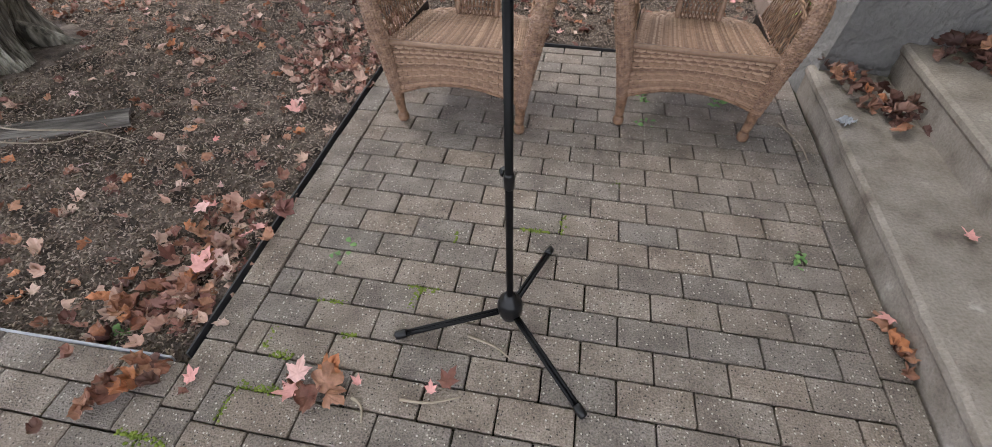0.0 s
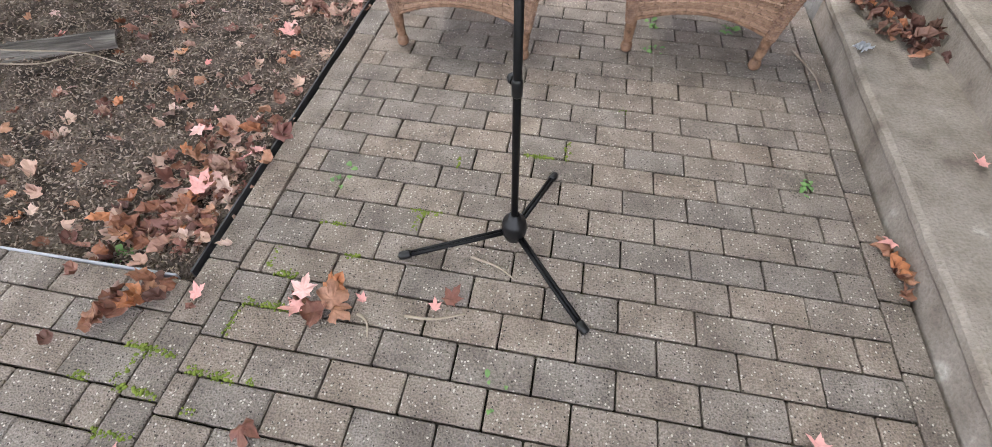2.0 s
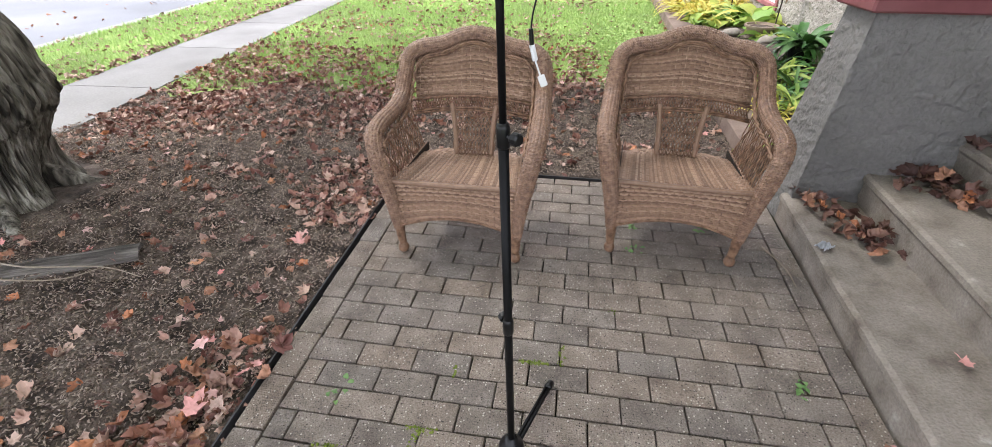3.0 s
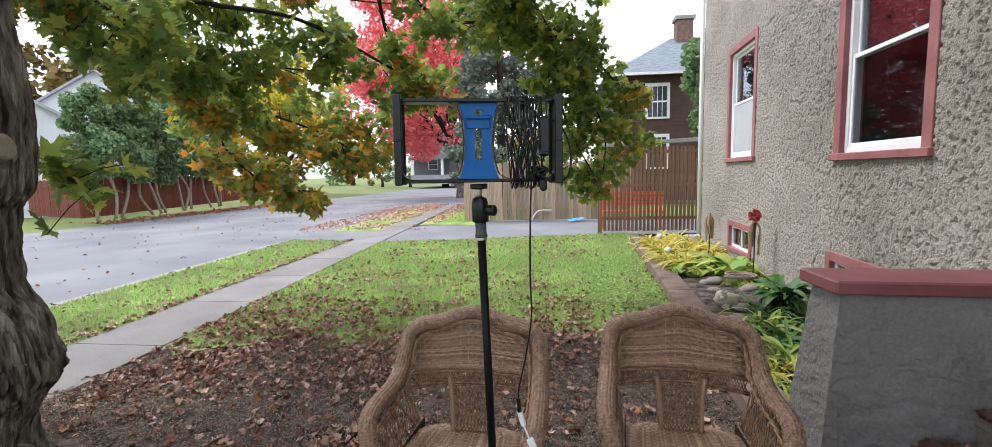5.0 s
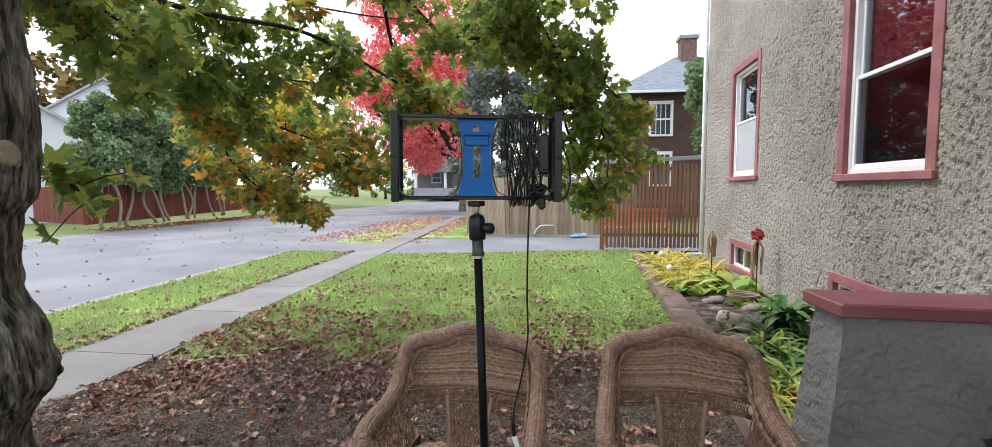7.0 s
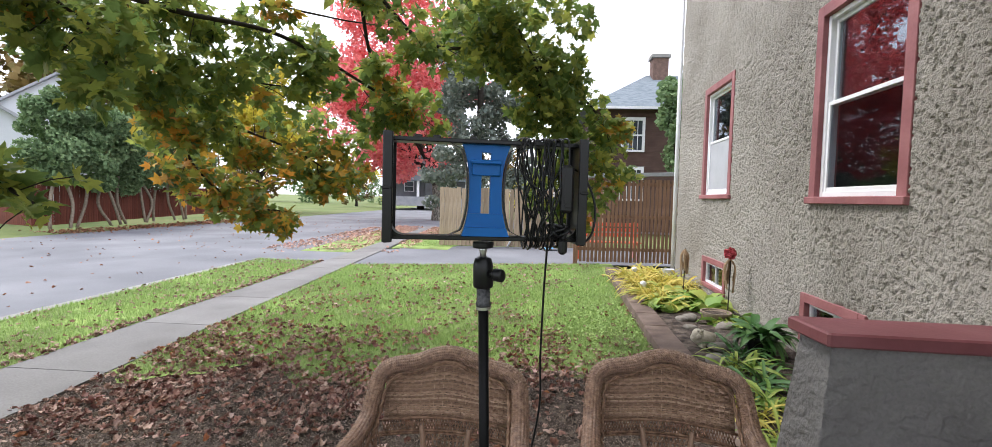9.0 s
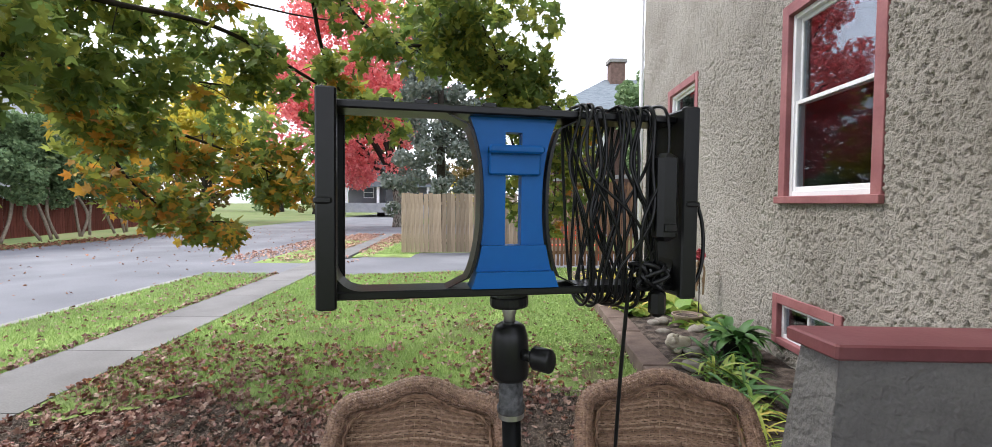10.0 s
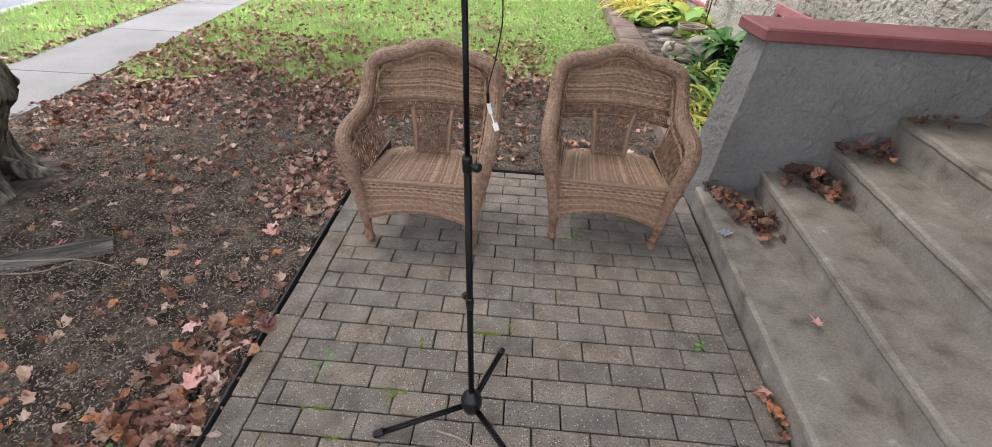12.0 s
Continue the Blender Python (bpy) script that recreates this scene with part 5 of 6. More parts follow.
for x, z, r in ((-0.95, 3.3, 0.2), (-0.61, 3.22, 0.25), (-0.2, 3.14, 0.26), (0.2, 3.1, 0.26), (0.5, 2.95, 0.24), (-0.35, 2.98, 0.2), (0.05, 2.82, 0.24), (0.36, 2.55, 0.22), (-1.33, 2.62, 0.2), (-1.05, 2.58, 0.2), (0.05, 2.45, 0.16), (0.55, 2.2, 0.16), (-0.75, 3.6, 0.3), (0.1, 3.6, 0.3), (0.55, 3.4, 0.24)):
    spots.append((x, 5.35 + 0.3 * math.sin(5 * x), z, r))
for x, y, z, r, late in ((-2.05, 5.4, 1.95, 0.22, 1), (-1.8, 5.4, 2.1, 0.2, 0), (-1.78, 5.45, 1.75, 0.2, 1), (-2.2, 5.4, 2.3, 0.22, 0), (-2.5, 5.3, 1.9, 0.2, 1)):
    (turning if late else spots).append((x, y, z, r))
HANG = [([tuple(p) for p in t[0]], t[1]) for t in FRESH]
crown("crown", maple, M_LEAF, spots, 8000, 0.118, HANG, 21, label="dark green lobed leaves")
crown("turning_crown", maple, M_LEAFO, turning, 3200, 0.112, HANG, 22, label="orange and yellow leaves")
# unseen upper leaves, placed and thinned to shade the bed and patio
over = [(x, y, 4.6 + 1.2 * math.sin(x * 1.7 + y * 2.3), 0.95) for x in np.linspace(-5.2, 0.8, 6) for y in np.linspace(-3.2, 2.4, 5)]
crown("upper_crown", maple, M_LEAF, over, 3900, 0.3, HANG, 23)

LEAFLET = [([(-0.5, -0.3, 0), (0.45, -0.35, 0.12), (0.55, 0.4, -0.1), (-0.4, 0.45, 0.1)], [(0, 1, 2), (0, 2, 3)]), ([(-0.5, 0, 0.1), (0, -0.4, 0), (0.5, 0, 0.15), (0, 0.4, -0.1)], [(0, 1, 2), (0, 2, 3)])]


def far_tree(name, label, x, y, z0, trunk_h, trunk_r, centres, mat, n, size, seed, limbs=6):
    t = thing(name, label, "tree")
    put("trunk", sweep(smooth_path([(x, y, z0 - 0.2), (x + 0.05, y, z0 + trunk_h * 0.5), (x - 0.1, y, z0 + trunk_h), (x + 0.05, y, z0 + trunk_h * 2.2)], 0.25), lambda q: trunk_r * (1.25 - q), 12), M_TWIG if mat is not M_RED else M_BARK, t, smooth=True)
    rng = random.Random(seed)
    for _ in range(limbs):
        c = rng.choice(centres)
        put("limb", sweep(smooth_path([(x, y, z0 + trunk_h * rng.uniform(0.8, 1.3)), ((x + c[0]) / 2, (y + c[1]) / 2, (z0 + trunk_h + c[2]) / 2), c[:3]], 0.3), lambda q: trunk_r * 0.45 * (1.1 - q), 7), M_TWIG, t, smooth=True)
    crown("crown", t, mat, centres, n, size, LEAFLET, seed)
    return t


rr = random.Random(3)
def blobs(cx, cy, cz, rx, ry, rz, n, r):
    out = []
    for _ in range(n):
        a, b, q = rr.uniform(0, 6.28), rr.uniform(-1, 1), rr.random() ** 0.4
        s = math.sqrt(1 - b * b)
        out.append((cx + rx * q * s * math.cos(a), cy + ry * q * s * math.sin(a), cz + rz * q * b, r * rr.uniform(0.6, 1.2)))
    return out


far_tree("red_maple", "scarlet red maple tree beside the street", -7.9, 33, 0.0, 2.6, 0.36, blobs(-10.4, 32, 9.0, 6.4, 5, 6.4, 110, 1.3), M_RED, 27000, 0.24, 31, 10)
far_tree("yellow_tree", "yellow-leaved tree behind the far gardens", -27.5, 42, 0, 3, 0.3, blobs(-25.6, 42, 8.2, 6.4, 4, 4.6, 46, 1.5), M_YEL, 7000, 0.4, 32)
far_tree("brown_tree", "hazy autumn trees behind white houses", -58, 48, 0, 5, 0.5, blobs(-58, 48, 11, 16, 8, 6, 40, 3), M_BROWNT, 5000, 0.8, 33)
far_tree("green_tree", "green tree beside the brown house", 6.1, 24, 0, 3, 0.15, blobs(6.0, 24, 5.6, 0.9, 1.0, 2.7, 30, 0.6), M_CON, 5000, 0.2, 34)
far_tree("distant_tree", "tall dull green tree beyond the corner", -17, 60, 0, 4, 0.4, blobs(-18, 62, 9, 7, 5, 6, 40, 2), M_BROWNT, 5000, 0.5, 35)
for k, (x, y, w, h) in enumerate([(-62, 95, 13, 6.5), (-44, 88, 10, 5), (-34, 100, 11, 6), (-12, 105, 12, 6.5), (2, 95, 9, 5), (16, 90, 10, 6), (-30, 70, 5, 2.2), (-24, 66, 4, 1.8), (-5, 62, 5, 2.2)]):
    far_tree("far_street_tree", "hazy autumn tree down the street" if h > 3 else "green garden bush down the street", x, y, 0, h * 0.4, 0.2 if h < 3 else 0.4, blobs(x, y, h * 1.05, w, 4, h, 26, h * 0.35), [M_BROWNT, M_CON, M_YEL][k % 3], 2600, h * 0.1, 300 + k, 4)
spruce = thing("spruce_tree", "blue-grey spruce with drooping boughs behind the fence", "tree")
put("trunk", sweep([Vector((-2.9, 20.5, -0.2)), Vector((-2.9, 20.5, 13))], lambda q: 0.22 * (1.05 - q), 10), M_TWIG, spruce, smooth=True)
cs = []
for k in range(190):
    h = rr.uniform(1.3, 13)
    a, r = rr.uniform(0, 6.28), (13.6 - h) * 0.24 * rr.uniform(0.3, 1.0)
    cs.append((-2.9 + r * math.cos(a), 20.5 + r * math.sin(a), h - r * 0.25, 0.42))
crown("crown", spruce, M_SPR, cs, 30000, 0.15, LEAFLET, 36)

# ---- cedars and the red fence across the street ----
def board_run(name, label, a, b, h, w, mat, group=""):
    """An upright board fence from a to b, every board a part, with posts and rails behind."""
    fence = thing(name, label, "fence", group=group)
    a, b = Vector(a), Vector(b)
    n = int((b - a).length / w)
    ang = math.atan2(b.y - a.y, b.x - a.x)
    q = random.Random(len(name))
    me = [mesh_of("board", *box(-w / 2 + 0.004, w / 2 - 0.004, -0.01, 0.01, 0.02, h + dz, 0.006), mat) for dz in (0, 0.02, -0.015)]
    for i in range(n):
        p = a.lerp(b, (i + 0.5) / n)
        ob = new("board", q.choice(me))
        ob.parent = fence
        ob.matrix_basis = Matrix.Translation((p.x, p.y, p.z)) @ pose(0, q.uniform(-0.006, 0.006), 0, 0, q.uniform(-0.5, 0.5), math.degrees(ang))
    for z in (0.35, h - 0.35):
        put("rail", moved(box(0, (b - a).length, 0.012, 0.05, z, z + 0.09), Matrix.Translation(a) @ pose(0, 0, 0, 0, 0, math.degrees(ang))), mat, fence)
    return fence


board_run("red_fence", "dark red stained board fence behind the cedars", (-18.4, 15.3, 0.1), (-21.6, 31, 0.2), 1.55, 0.14, M_REDF)
board_run("red_fence_return", "end run of the dark red board fence", (-22.6, 16.6, 0.1), (-18.6, 15.5, 0.1), 1.5, 0.14, M_REDF)
hedge_c = []
for k in range(8):
    yy = 16.4 + 1.15 * k
    xx = -18.2 - 0.19 * (yy - 15.5)
    tree = thing("cedar_tree", "clipped green cedar with bare leaning trunks", "tree", group="cedars along the red fence")
    for s in range(1 + (k * 3 + 1) % 2):
        put("trunk", sweep(smooth_path([(xx + 0.15, yy + 0.5 * s - 0.3 + rr.uniform(-0.3, 0.3), 0.0), (xx + 0.1, yy + 0.4 * s - 0.35 + rr.uniform(-0.3, 0.3), 1.0), (xx, yy + 0.2 * s - 0.3 + rr.uniform(-0.5, 0.4), 2.2)], 0.2), 0.06, 7), M_PALE, tree, smooth=True)
    crown("foliage", tree, M_CON, blobs(xx, yy, 3.4, 1.25, 1.2, 1.95 - 0.05 * abs(k - 3) ** 1.5, 26, 0.5), 11000, 0.13, LEAFLET, 40 + k)


# ---- fences and gate by the driveway ----
board_run("cedar_fence", "weathered tan wooden board fence beside the driveway", (-3.3, 15.3, -0.03), (2.0, 15.9, -0.03), 1.86, 0.14, M_CEDAR)
gate = thing("slatted_fence", "brown vertical slat fence with gaps and top board", "fence")
gmesh = mesh_of("slat", *box(-0.033, 0.033, -0.012, 0.012, 0.03, 2.06, 0.004), M_SLAT)
for i in range(30):
    ob = new("slat", gmesh)
    ob.parent = gate
    ob.matrix_basis = pose(0.94 + 0.094 * i, 12.2 + 0.008 * i, rr.uniform(-0.01, 0.01), 0, rr.uniform(-0.4, 0.4), 2)
for z in (0.3, 1.1, 1.9):
    put("rail", moved(box(0, 2.85, 0.02, 0.06, z, z + 0.08), pose(0.9, 12.2, 0, 0, 0, 4.9)), M_SLAT, gate)
put("post", box(0.86, 0.96, 12.22, 12.32, -0.05, 2.1, 0.006), M_SLAT, gate)
put("top_board", moved(box(-0.06, 2.95, -0.08, 0.12, 0, 0.09, 0.006), pose(0.95, 12.22, 2.07, 0, -2.2, 4.9)), M_GREYR, gate, "weathered grey top board")
bench = thing("red_bench", "red painted slatted bench behind the fence", "bench", pose(1.75, 13.5, -0.03, 0, 0, 4))
for i in range(4):
    put("seat_slat", box(-0.8, 0.9, -0.3 + 0.11 * i, -0.21 + 0.11 * i, 0.44, 0.47, 0.004), M_REDP, bench)
for i in range(3):
    put("back_slat", box(-0.8, 0.9, 0.16, 0.19, 0.58 + 0.14 * i, 0.68 + 0.14 * i, 0.004), M_REDP, bench)
for x in (-0.75, 0.8):
    put("leg", join(box(x, x + 0.06, -0.28, -0.22, 0, 0.44), box(x, x + 0.06, 0.19, 0.25, 0, 0.98), box(x, x + 0.06, -0.22, 0.19, 0.38, 0.44)), M_REDP, bench)
litter = put("crumpled_tarp", sheet(lambda u, w: ((u - 0.5) * 0.5, (w - 0.5) * 0.3, 0.03 + 0.1 * abs(noise.noise((u * 4, w * 4, 1))) + 0.08 * u), 14, 10, 0.004, (0, 0, -1)), M_TARP, label="crumpled blue plastic litter on the driveway", category="litter", m=pose(0.3, 15.1, -0.04, 0, 0, 20))
put("bent_pipe", sweep(smooth_path([(-1.1, 15.3, -0.02), (-0.97, 15.3, 0.22), (-0.8, 15.32, 0.3), (-0.45, 15.36, 0.3)], 0.05), 0.03, 8), M_STEEL, label="bent grey metal pipe against the fence", category="pipe", smooth=True)


# ---- houses ----
def gable_house(name, label, m, w, d, h, roof_h, wall, roofm, windows):
    hs = thing(name, label, "house", m)
    put("wall", join(box(-w / 2, w / 2, 0, d, -0.3, h), ([(-w / 2, 0, h), (w / 2, 0, h), (0, 0, h + roof_h), (-w / 2, d, h), (w / 2, d, h), (0, d, h + roof_h)], [(0, 1, 2), (5, 4, 3)])), wall, hs)
    e = 0.35
    sl = roof_h / (w / 2)
    for s in (-1, 1):
        v = [(0, -e, h + roof_h), (s * (w / 2 + e), -e, h - e * sl), (s * (w / 2 + e), d + e, h - e * sl), (0, d + e, h + roof_h)]
        v += [(a, b, c + 0.16) for a, b, c in v]
        put("roof", (v, [(0, 1, 2, 3), (7, 6, 5, 4), (0, 4, 5, 1), (1, 5, 6, 2), (2, 6, 7, 3), (3, 7, 4, 0)]), roofm, hs)
    for x, z, ww, hh in windows:
        wd = put("window", join(box(x - ww / 2, x + ww / 2, -0.08, 0.0, z, z + 0.08), box(x - ww / 2, x + ww / 2, -0.08, 0, z + hh - 0.08, z + hh), box(x - ww / 2, x - ww / 2 + 0.08, -0.08, 0, z + 0.08, z + hh - 0.08), box(x + ww / 2 - 0.08, x + ww / 2, -0.08, 0, z + 0.08, z + hh - 0.08), box(x - ww / 2 + 0.08, x + ww / 2 - 0.08, -0.06, -0.01, z + hh / 2 - 0.03, z + hh / 2 + 0.03)), M_WHITE, hs)
        put("pane", box(x - ww / 2 + 0.08, x + ww / 2 - 0.08, -0.04, -0.02, z + 0.08, z + hh - 0.08), M_WIN, wd)
    return hs


gable_house("white_house", "white gabled house across the street", pose(-30.5, 26.8, 0, 0, 0, 40), 8, 9, 5.6, 3.0, M_SIDING, M_GREYR, [(-2.2, 1.0, 1.2, 1.4), (1.8, 1.0, 1.2, 1.4)])
gable_house("white_garage", "low white house with shallow gable", pose(-26.5, 19.4, 0, 0, 0, 48), 7, 7, 3.6, 2.2, M_SIDING, M_GREYR, [(-1.8, 0.9, 1.0, 1.2)])
# white house: dark grey wall colour stands in for shade under the porch
bung = gable_house("white_bungalow", "far white bungalow, deep porch shade put into its grey wall", pose(-15.2, 58, 0.9, 0, 0, 8), 10, 9, 3.2, 3.0, M_ASPH, M_GREYR, [(-2.6, 1.2, 1.2, 1.3), (2.6, 1.2, 1.2, 1.3)])
put("roof_slab", join(box(-5.2, 5.2, -2.4, 0.0, 2.5, 2.75)), M_SHING, bung)
put("porch_base", box(-5, 5, -2.2, -0.1, -0.5, 0.6), M_GREYR, bung)
for x in (-4.8, -1.2, 1.2, 4.6):
    put("porch_column", box(x - 0.15, x + 0.15, -2.1, -1.8, 0.6, 2.5), M_WHITE, bung)
put("door", box(-0.6, 0.6, -0.12, -0.09, 0.6, 2.3), M_WIN, bung)
brown = thing("brown_house", "dark brown clapboard house with grey hip roof", "house", pose(5.8, 26.8, 0.4, 0, 0, 4))
for i in range(30):
    put("clapboard", box(-3.6, 6.5, 0.0 + 0.004 * (i % 2), 0.4, 0.2 * i, 0.2 * i + 0.195), M_BROWNS, brown)
put("wall", box(-3.55, 6.4, 0.1, 9, -0.75, 6.02), M_BROWNS, brown)
rv = [(-4.2, -0.6, 6.0), (7.0, -0.6, 6.0), (7.0, 9.6, 6.0), (-4.2, 9.6, 6.0), (0.2, 4.4, 8.9), (2.6, 4.4, 8.9)]
put("roof", (rv, [(0, 1, 5, 4), (1, 2, 5), (2, 3, 4, 5), (3, 0, 4), (3, 2, 1, 0)]), M_SHING, brown, "grey shingled hip roof")
put("gutter", box(-4.25, 7.05, -0.72, -0.6, 5.9, 6.03), M_WHITE, brown)
for z in (3.85, 1.25):
    x = -1.5
    wd = put("window", join(box(x - 0.62, x + 0.62, -0.1, 0, z - 0.1, z), box(x - 0.62, x + 0.62, -0.1, 0, z + 1.55, z + 1.72), box(x - 0.62, x - 0.48, -0.1, 0, z, z + 1.55), box(x + 0.48, x + 0.62, -0.1, 0, z, z + 1.55)), M_WHITE, brown)
    put("meeting_rail", box(x - 0.48, x + 0.48, -0.09, -0.01, z + 0.74, z + 0.82), M_WHITE, wd)
    for k in (1, 2, 3):
        put("muntin", box(x - 0.48 + 0.24 * k - 0.015, x - 0.48 + 0.24 * k + 0.015, -0.08, -0.02, z, z + 1.55), M_WHITE, wd)
    put("pane", box(x - 0.48, x + 0.48, -0.05, -0.03, z, z + 1.55), M_WIN, wd)
ch = put("chimney", box(0.35, 1.25, 3.6, 4.4, 7.4, 9.75), M_BRICK, brown, "red brick chimney with stone cap")
put("chimney_cap", box(0.25, 1.35, 3.5, 4.5, 9.75, 9.95), M_CURB, ch)

# ---- garden bed beside the house ----
kerbing = thing("garden_edging", "brown landscape block edging round the planting bed", "edging", kind="structure")
y = 3.1
while y < 10.3:
    ln = 0.6 + rr.uniform(-0.03, 0.03)
    x = 1.48 + 0.006 * (y - 5.5)
    put("block", box(x, x + 0.27, y, y + ln - 0.012, -0.1, 0.1 + rr.uniform(-0.008, 0.008), 0.008), M_BLOCK, kerbing)
    y += ln
put("block", box(1.6, 2.8, 10.32, 10.57, -0.1, 0.1, 0.008), M_BLOCK, kerbing)
put("planting_bed", sheet(lambda u, w: (1.72 + 1.13 * u, 2.9 + 7.5 * w, 0.05 + 0.03 * noise.noise((u * 5, w * 20, 2)) + 0.03 * u), 20, 90), M_SOIL, label="dark soil of the planting bed", smooth=True, kind="structure", category="soil")


def bedded(x, y):
    """Into the planting bed beside the wall."""
    return x - 0.17, y * 0.965


def blade_leaf(length, width, bend, n=5, cup=0.15):
    """A strap or ovate leaf growing from the origin along +y and arching down."""
    v, f = [], []
    for i in range(n + 1):
        t = i / n
        w = width * math.sin(math.pi * min(0.98, 0.08 + 0.92 * t)) ** 0.8
        y, z = length * t * (1 - 0.25 * bend * t), length * (0.75 * t - bend * t * t)
        v += [(-w / 2, y, z + cup * w), (0, y, z), (w / 2, y, z + cup * w)]
    for i in range(n):
        a = 3 * i
        f += [(a, a + 1, a + 4, a + 3), (a + 1, a + 2, a + 5, a + 4)]
    return v, f


def tuft(name, label, x, y, z, n, size, tpl, mat, seed, spread=0.1, category="plant"):
    if category == "plant":
        x, y = bedded(x, y)
    rng = np.random.RandomState(seed)
    pos = np.stack([x + rng.normal(0, spread, n), y + rng.normal(0, spread * 1.3, n), np.full(n, z)], 1)
    ax = axes_of(n, size * rng.uniform(0.6, 1.2, n), 0.22, rng)
    t = thing(name, label, category)
    scatter("leaves", tpl, (pos, ax, rng.randint(0, len(tpl), n)), mat, parent=t, kind="")
    return t


HOS = [blade_leaf(0.9, 0.55, 0.75), blade_leaf(1.0, 0.6, 0.6), blade_leaf(0.8, 0.5, 0.9)]
STRAP = [blade_leaf(1.0, 0.07, 0.7), blade_leaf(1.1, 0.06, 0.95), blade_leaf(0.9, 0.07, 0.5)]
for i, (x, y, s) in enumerate([(2.35, 7.6, 0.38), (2.55, 8.1, 0.4), (2.7, 7.3, 0.36), (2.3, 8.3, 0.3), (2.75, 6.6, 0.34), (2.8, 7.7, 0.42), (2.05, 7.35, 0.26)]):
    tuft("hosta", "broad-leaved hosta turning yellow-green", x, y, 0.06, 46, s, HOS, M_HOSTA, 60 + i, 0.07)
for i, (x, y) in enumerate([(2.05, 9.0), (2.2, 9.6), (2.5, 9.3), (2.0, 10.0), (2.6, 9.9), (2.3, 8.7), (2.0, 8.1), (2.75, 8.9), (2.45, 10.4), (2.1, 7.7)]):
    tuft("daylily", "clump of yellowing daylily leaves", x, y, 0.06, 110, 0.5, STRAP, M_LILY, 70 + i, 0.09)
for i, (x, y) in enumerate([(2.25, 4.9), (2.3, 4.5), (2.15, 4.1), (2.4, 5.2)]):
    tuft("grassy_plant", "green strap-leaved plant beside the porch wall", x, y, 0.05, 46, 0.45, STRAP, M_DARKG if i % 2 else M_HOSTA, 80 + i, 0.07)
tuft("yellow_perennial", "low yellow-green leafy plant by the wall", 2.0, 3.5, 0.05, 60, 0.3, STRAP, M_HOSTA, 86, 0.08)
tuft("yellow_perennial", "low yellow-green leafy plant by the wall", 1.98, 3.9, 0.05, 60, 0.34, STRAP, M_LILY, 87, 0.08)


def pot(name, label, m, r, h, mat):
    t = thing(name, label, "pot", m)
    put("body", lathe([(r * 0.68, 0), (r * 0.95, h * 0.82), (r * 1.06, h * 0.83), (r * 1.08, h), (r * 0.95, h), (r * 0.9, h * 0.85)], 24), mat, t, smooth=False)
    put("soil", lathe([(r * 0.9, h * 0.84), (r * 0.5, h * 0.87)], 20), M_SOIL, t)
    return t


pot("plant_pot", "dark plastic pot holding a leafy plant", pose(*bedded(2.6, 5.39), 0.06), 0.14, 0.2, M_RUB)
tuft("potted_plant", "dark green strap-leaved potted plant", 2.6, 5.39, 0.22, 90, 0.36, [blade_leaf(1.0, 0.2, 0.75), blade_leaf(1.1, 0.17, 0.9), blade_leaf(0.9, 0.2, 0.5)], M_DARKG, 88, 0.04)
pot("clay_planter", "weathered round clay planter in the bed", pose(*bedded(2.6, 6.74), 0.05), 0.17, 0.14, M_TERRA)
pot("white_bucket", "small white plastic bucket by the house", pose(*bedded(2.72, 10.0), 0.1), 0.11, 0.17, M_WPL)
for x, y, h, fl in ((2.77, 6.84, 0.86, True), (2.6, 8.35, 0.82, False)):
    x, y = bedded(x, y)
    t = thing("dried_flower_stake", "withered flower stalks tied to a stake" + (" under a faded red bloom" if fl else ""), "plant")
    put("stake", sweep([Vector((x, y, 0.0)), Vector((x + 0.01, y, h))], 0.008, 6), M_TWIG, t)
    st = []
    for k in range(16):
        a = rr.uniform(0, 6.28)
        st.append(sweep(smooth_path([(x, y, h - 0.02), (x + 0.06 * math.cos(a), y + 0.06 * math.sin(a), h - 0.12), (x + 0.05 * math.cos(a + 0.5), y + 0.05 * math.sin(a + 0.5), h - rr.uniform(0.25, 0.48))], 0.05), 0.011, 5))
    put("withered_leaves", join(*st), M_WITHER, t)
    if fl:
        rng = np.random.RandomState(3)
        n = 60
        d = rng.normal(size=(n, 3))
        d /= np.linalg.norm(d, axis=1)[:, None]
        scatter("bloom", LEAFLET, (np.array([x, y, h + 0.05]) + d * 0.055, axes_of(n, rng.uniform(0.04, 0.07, n), 1.2, rng), rng.randint(0, 2, n)), M_FLOWER, "faded crimson flower head", parent=t, kind="")


def stone(name, label, m, a, b, c, seed, mat=None, category="stone"):
    v, f = lathe([(0.02, 0), (0.6, 0.04), (0.92, 0.25), (1.0, 0.5), (0.85, 0.8), (0.5, 0.97), (0.02, 1.0)], 18)
    v = [(x * a * (1 + 0.25 * noise.noise((x * 1.5 + seed, y * 1.5, z * 2))), y * b * (1 + 0.25 * noise.noise((x * 1.5, y * 1.5 + seed, z * 2))), z * c * (1 + 0.2 * noise.noise((x, y, seed)))) for x, y, z in v]
    return put(name, (v, f), mat or M_STONE, label=label, category=category, smooth=True, m=m)


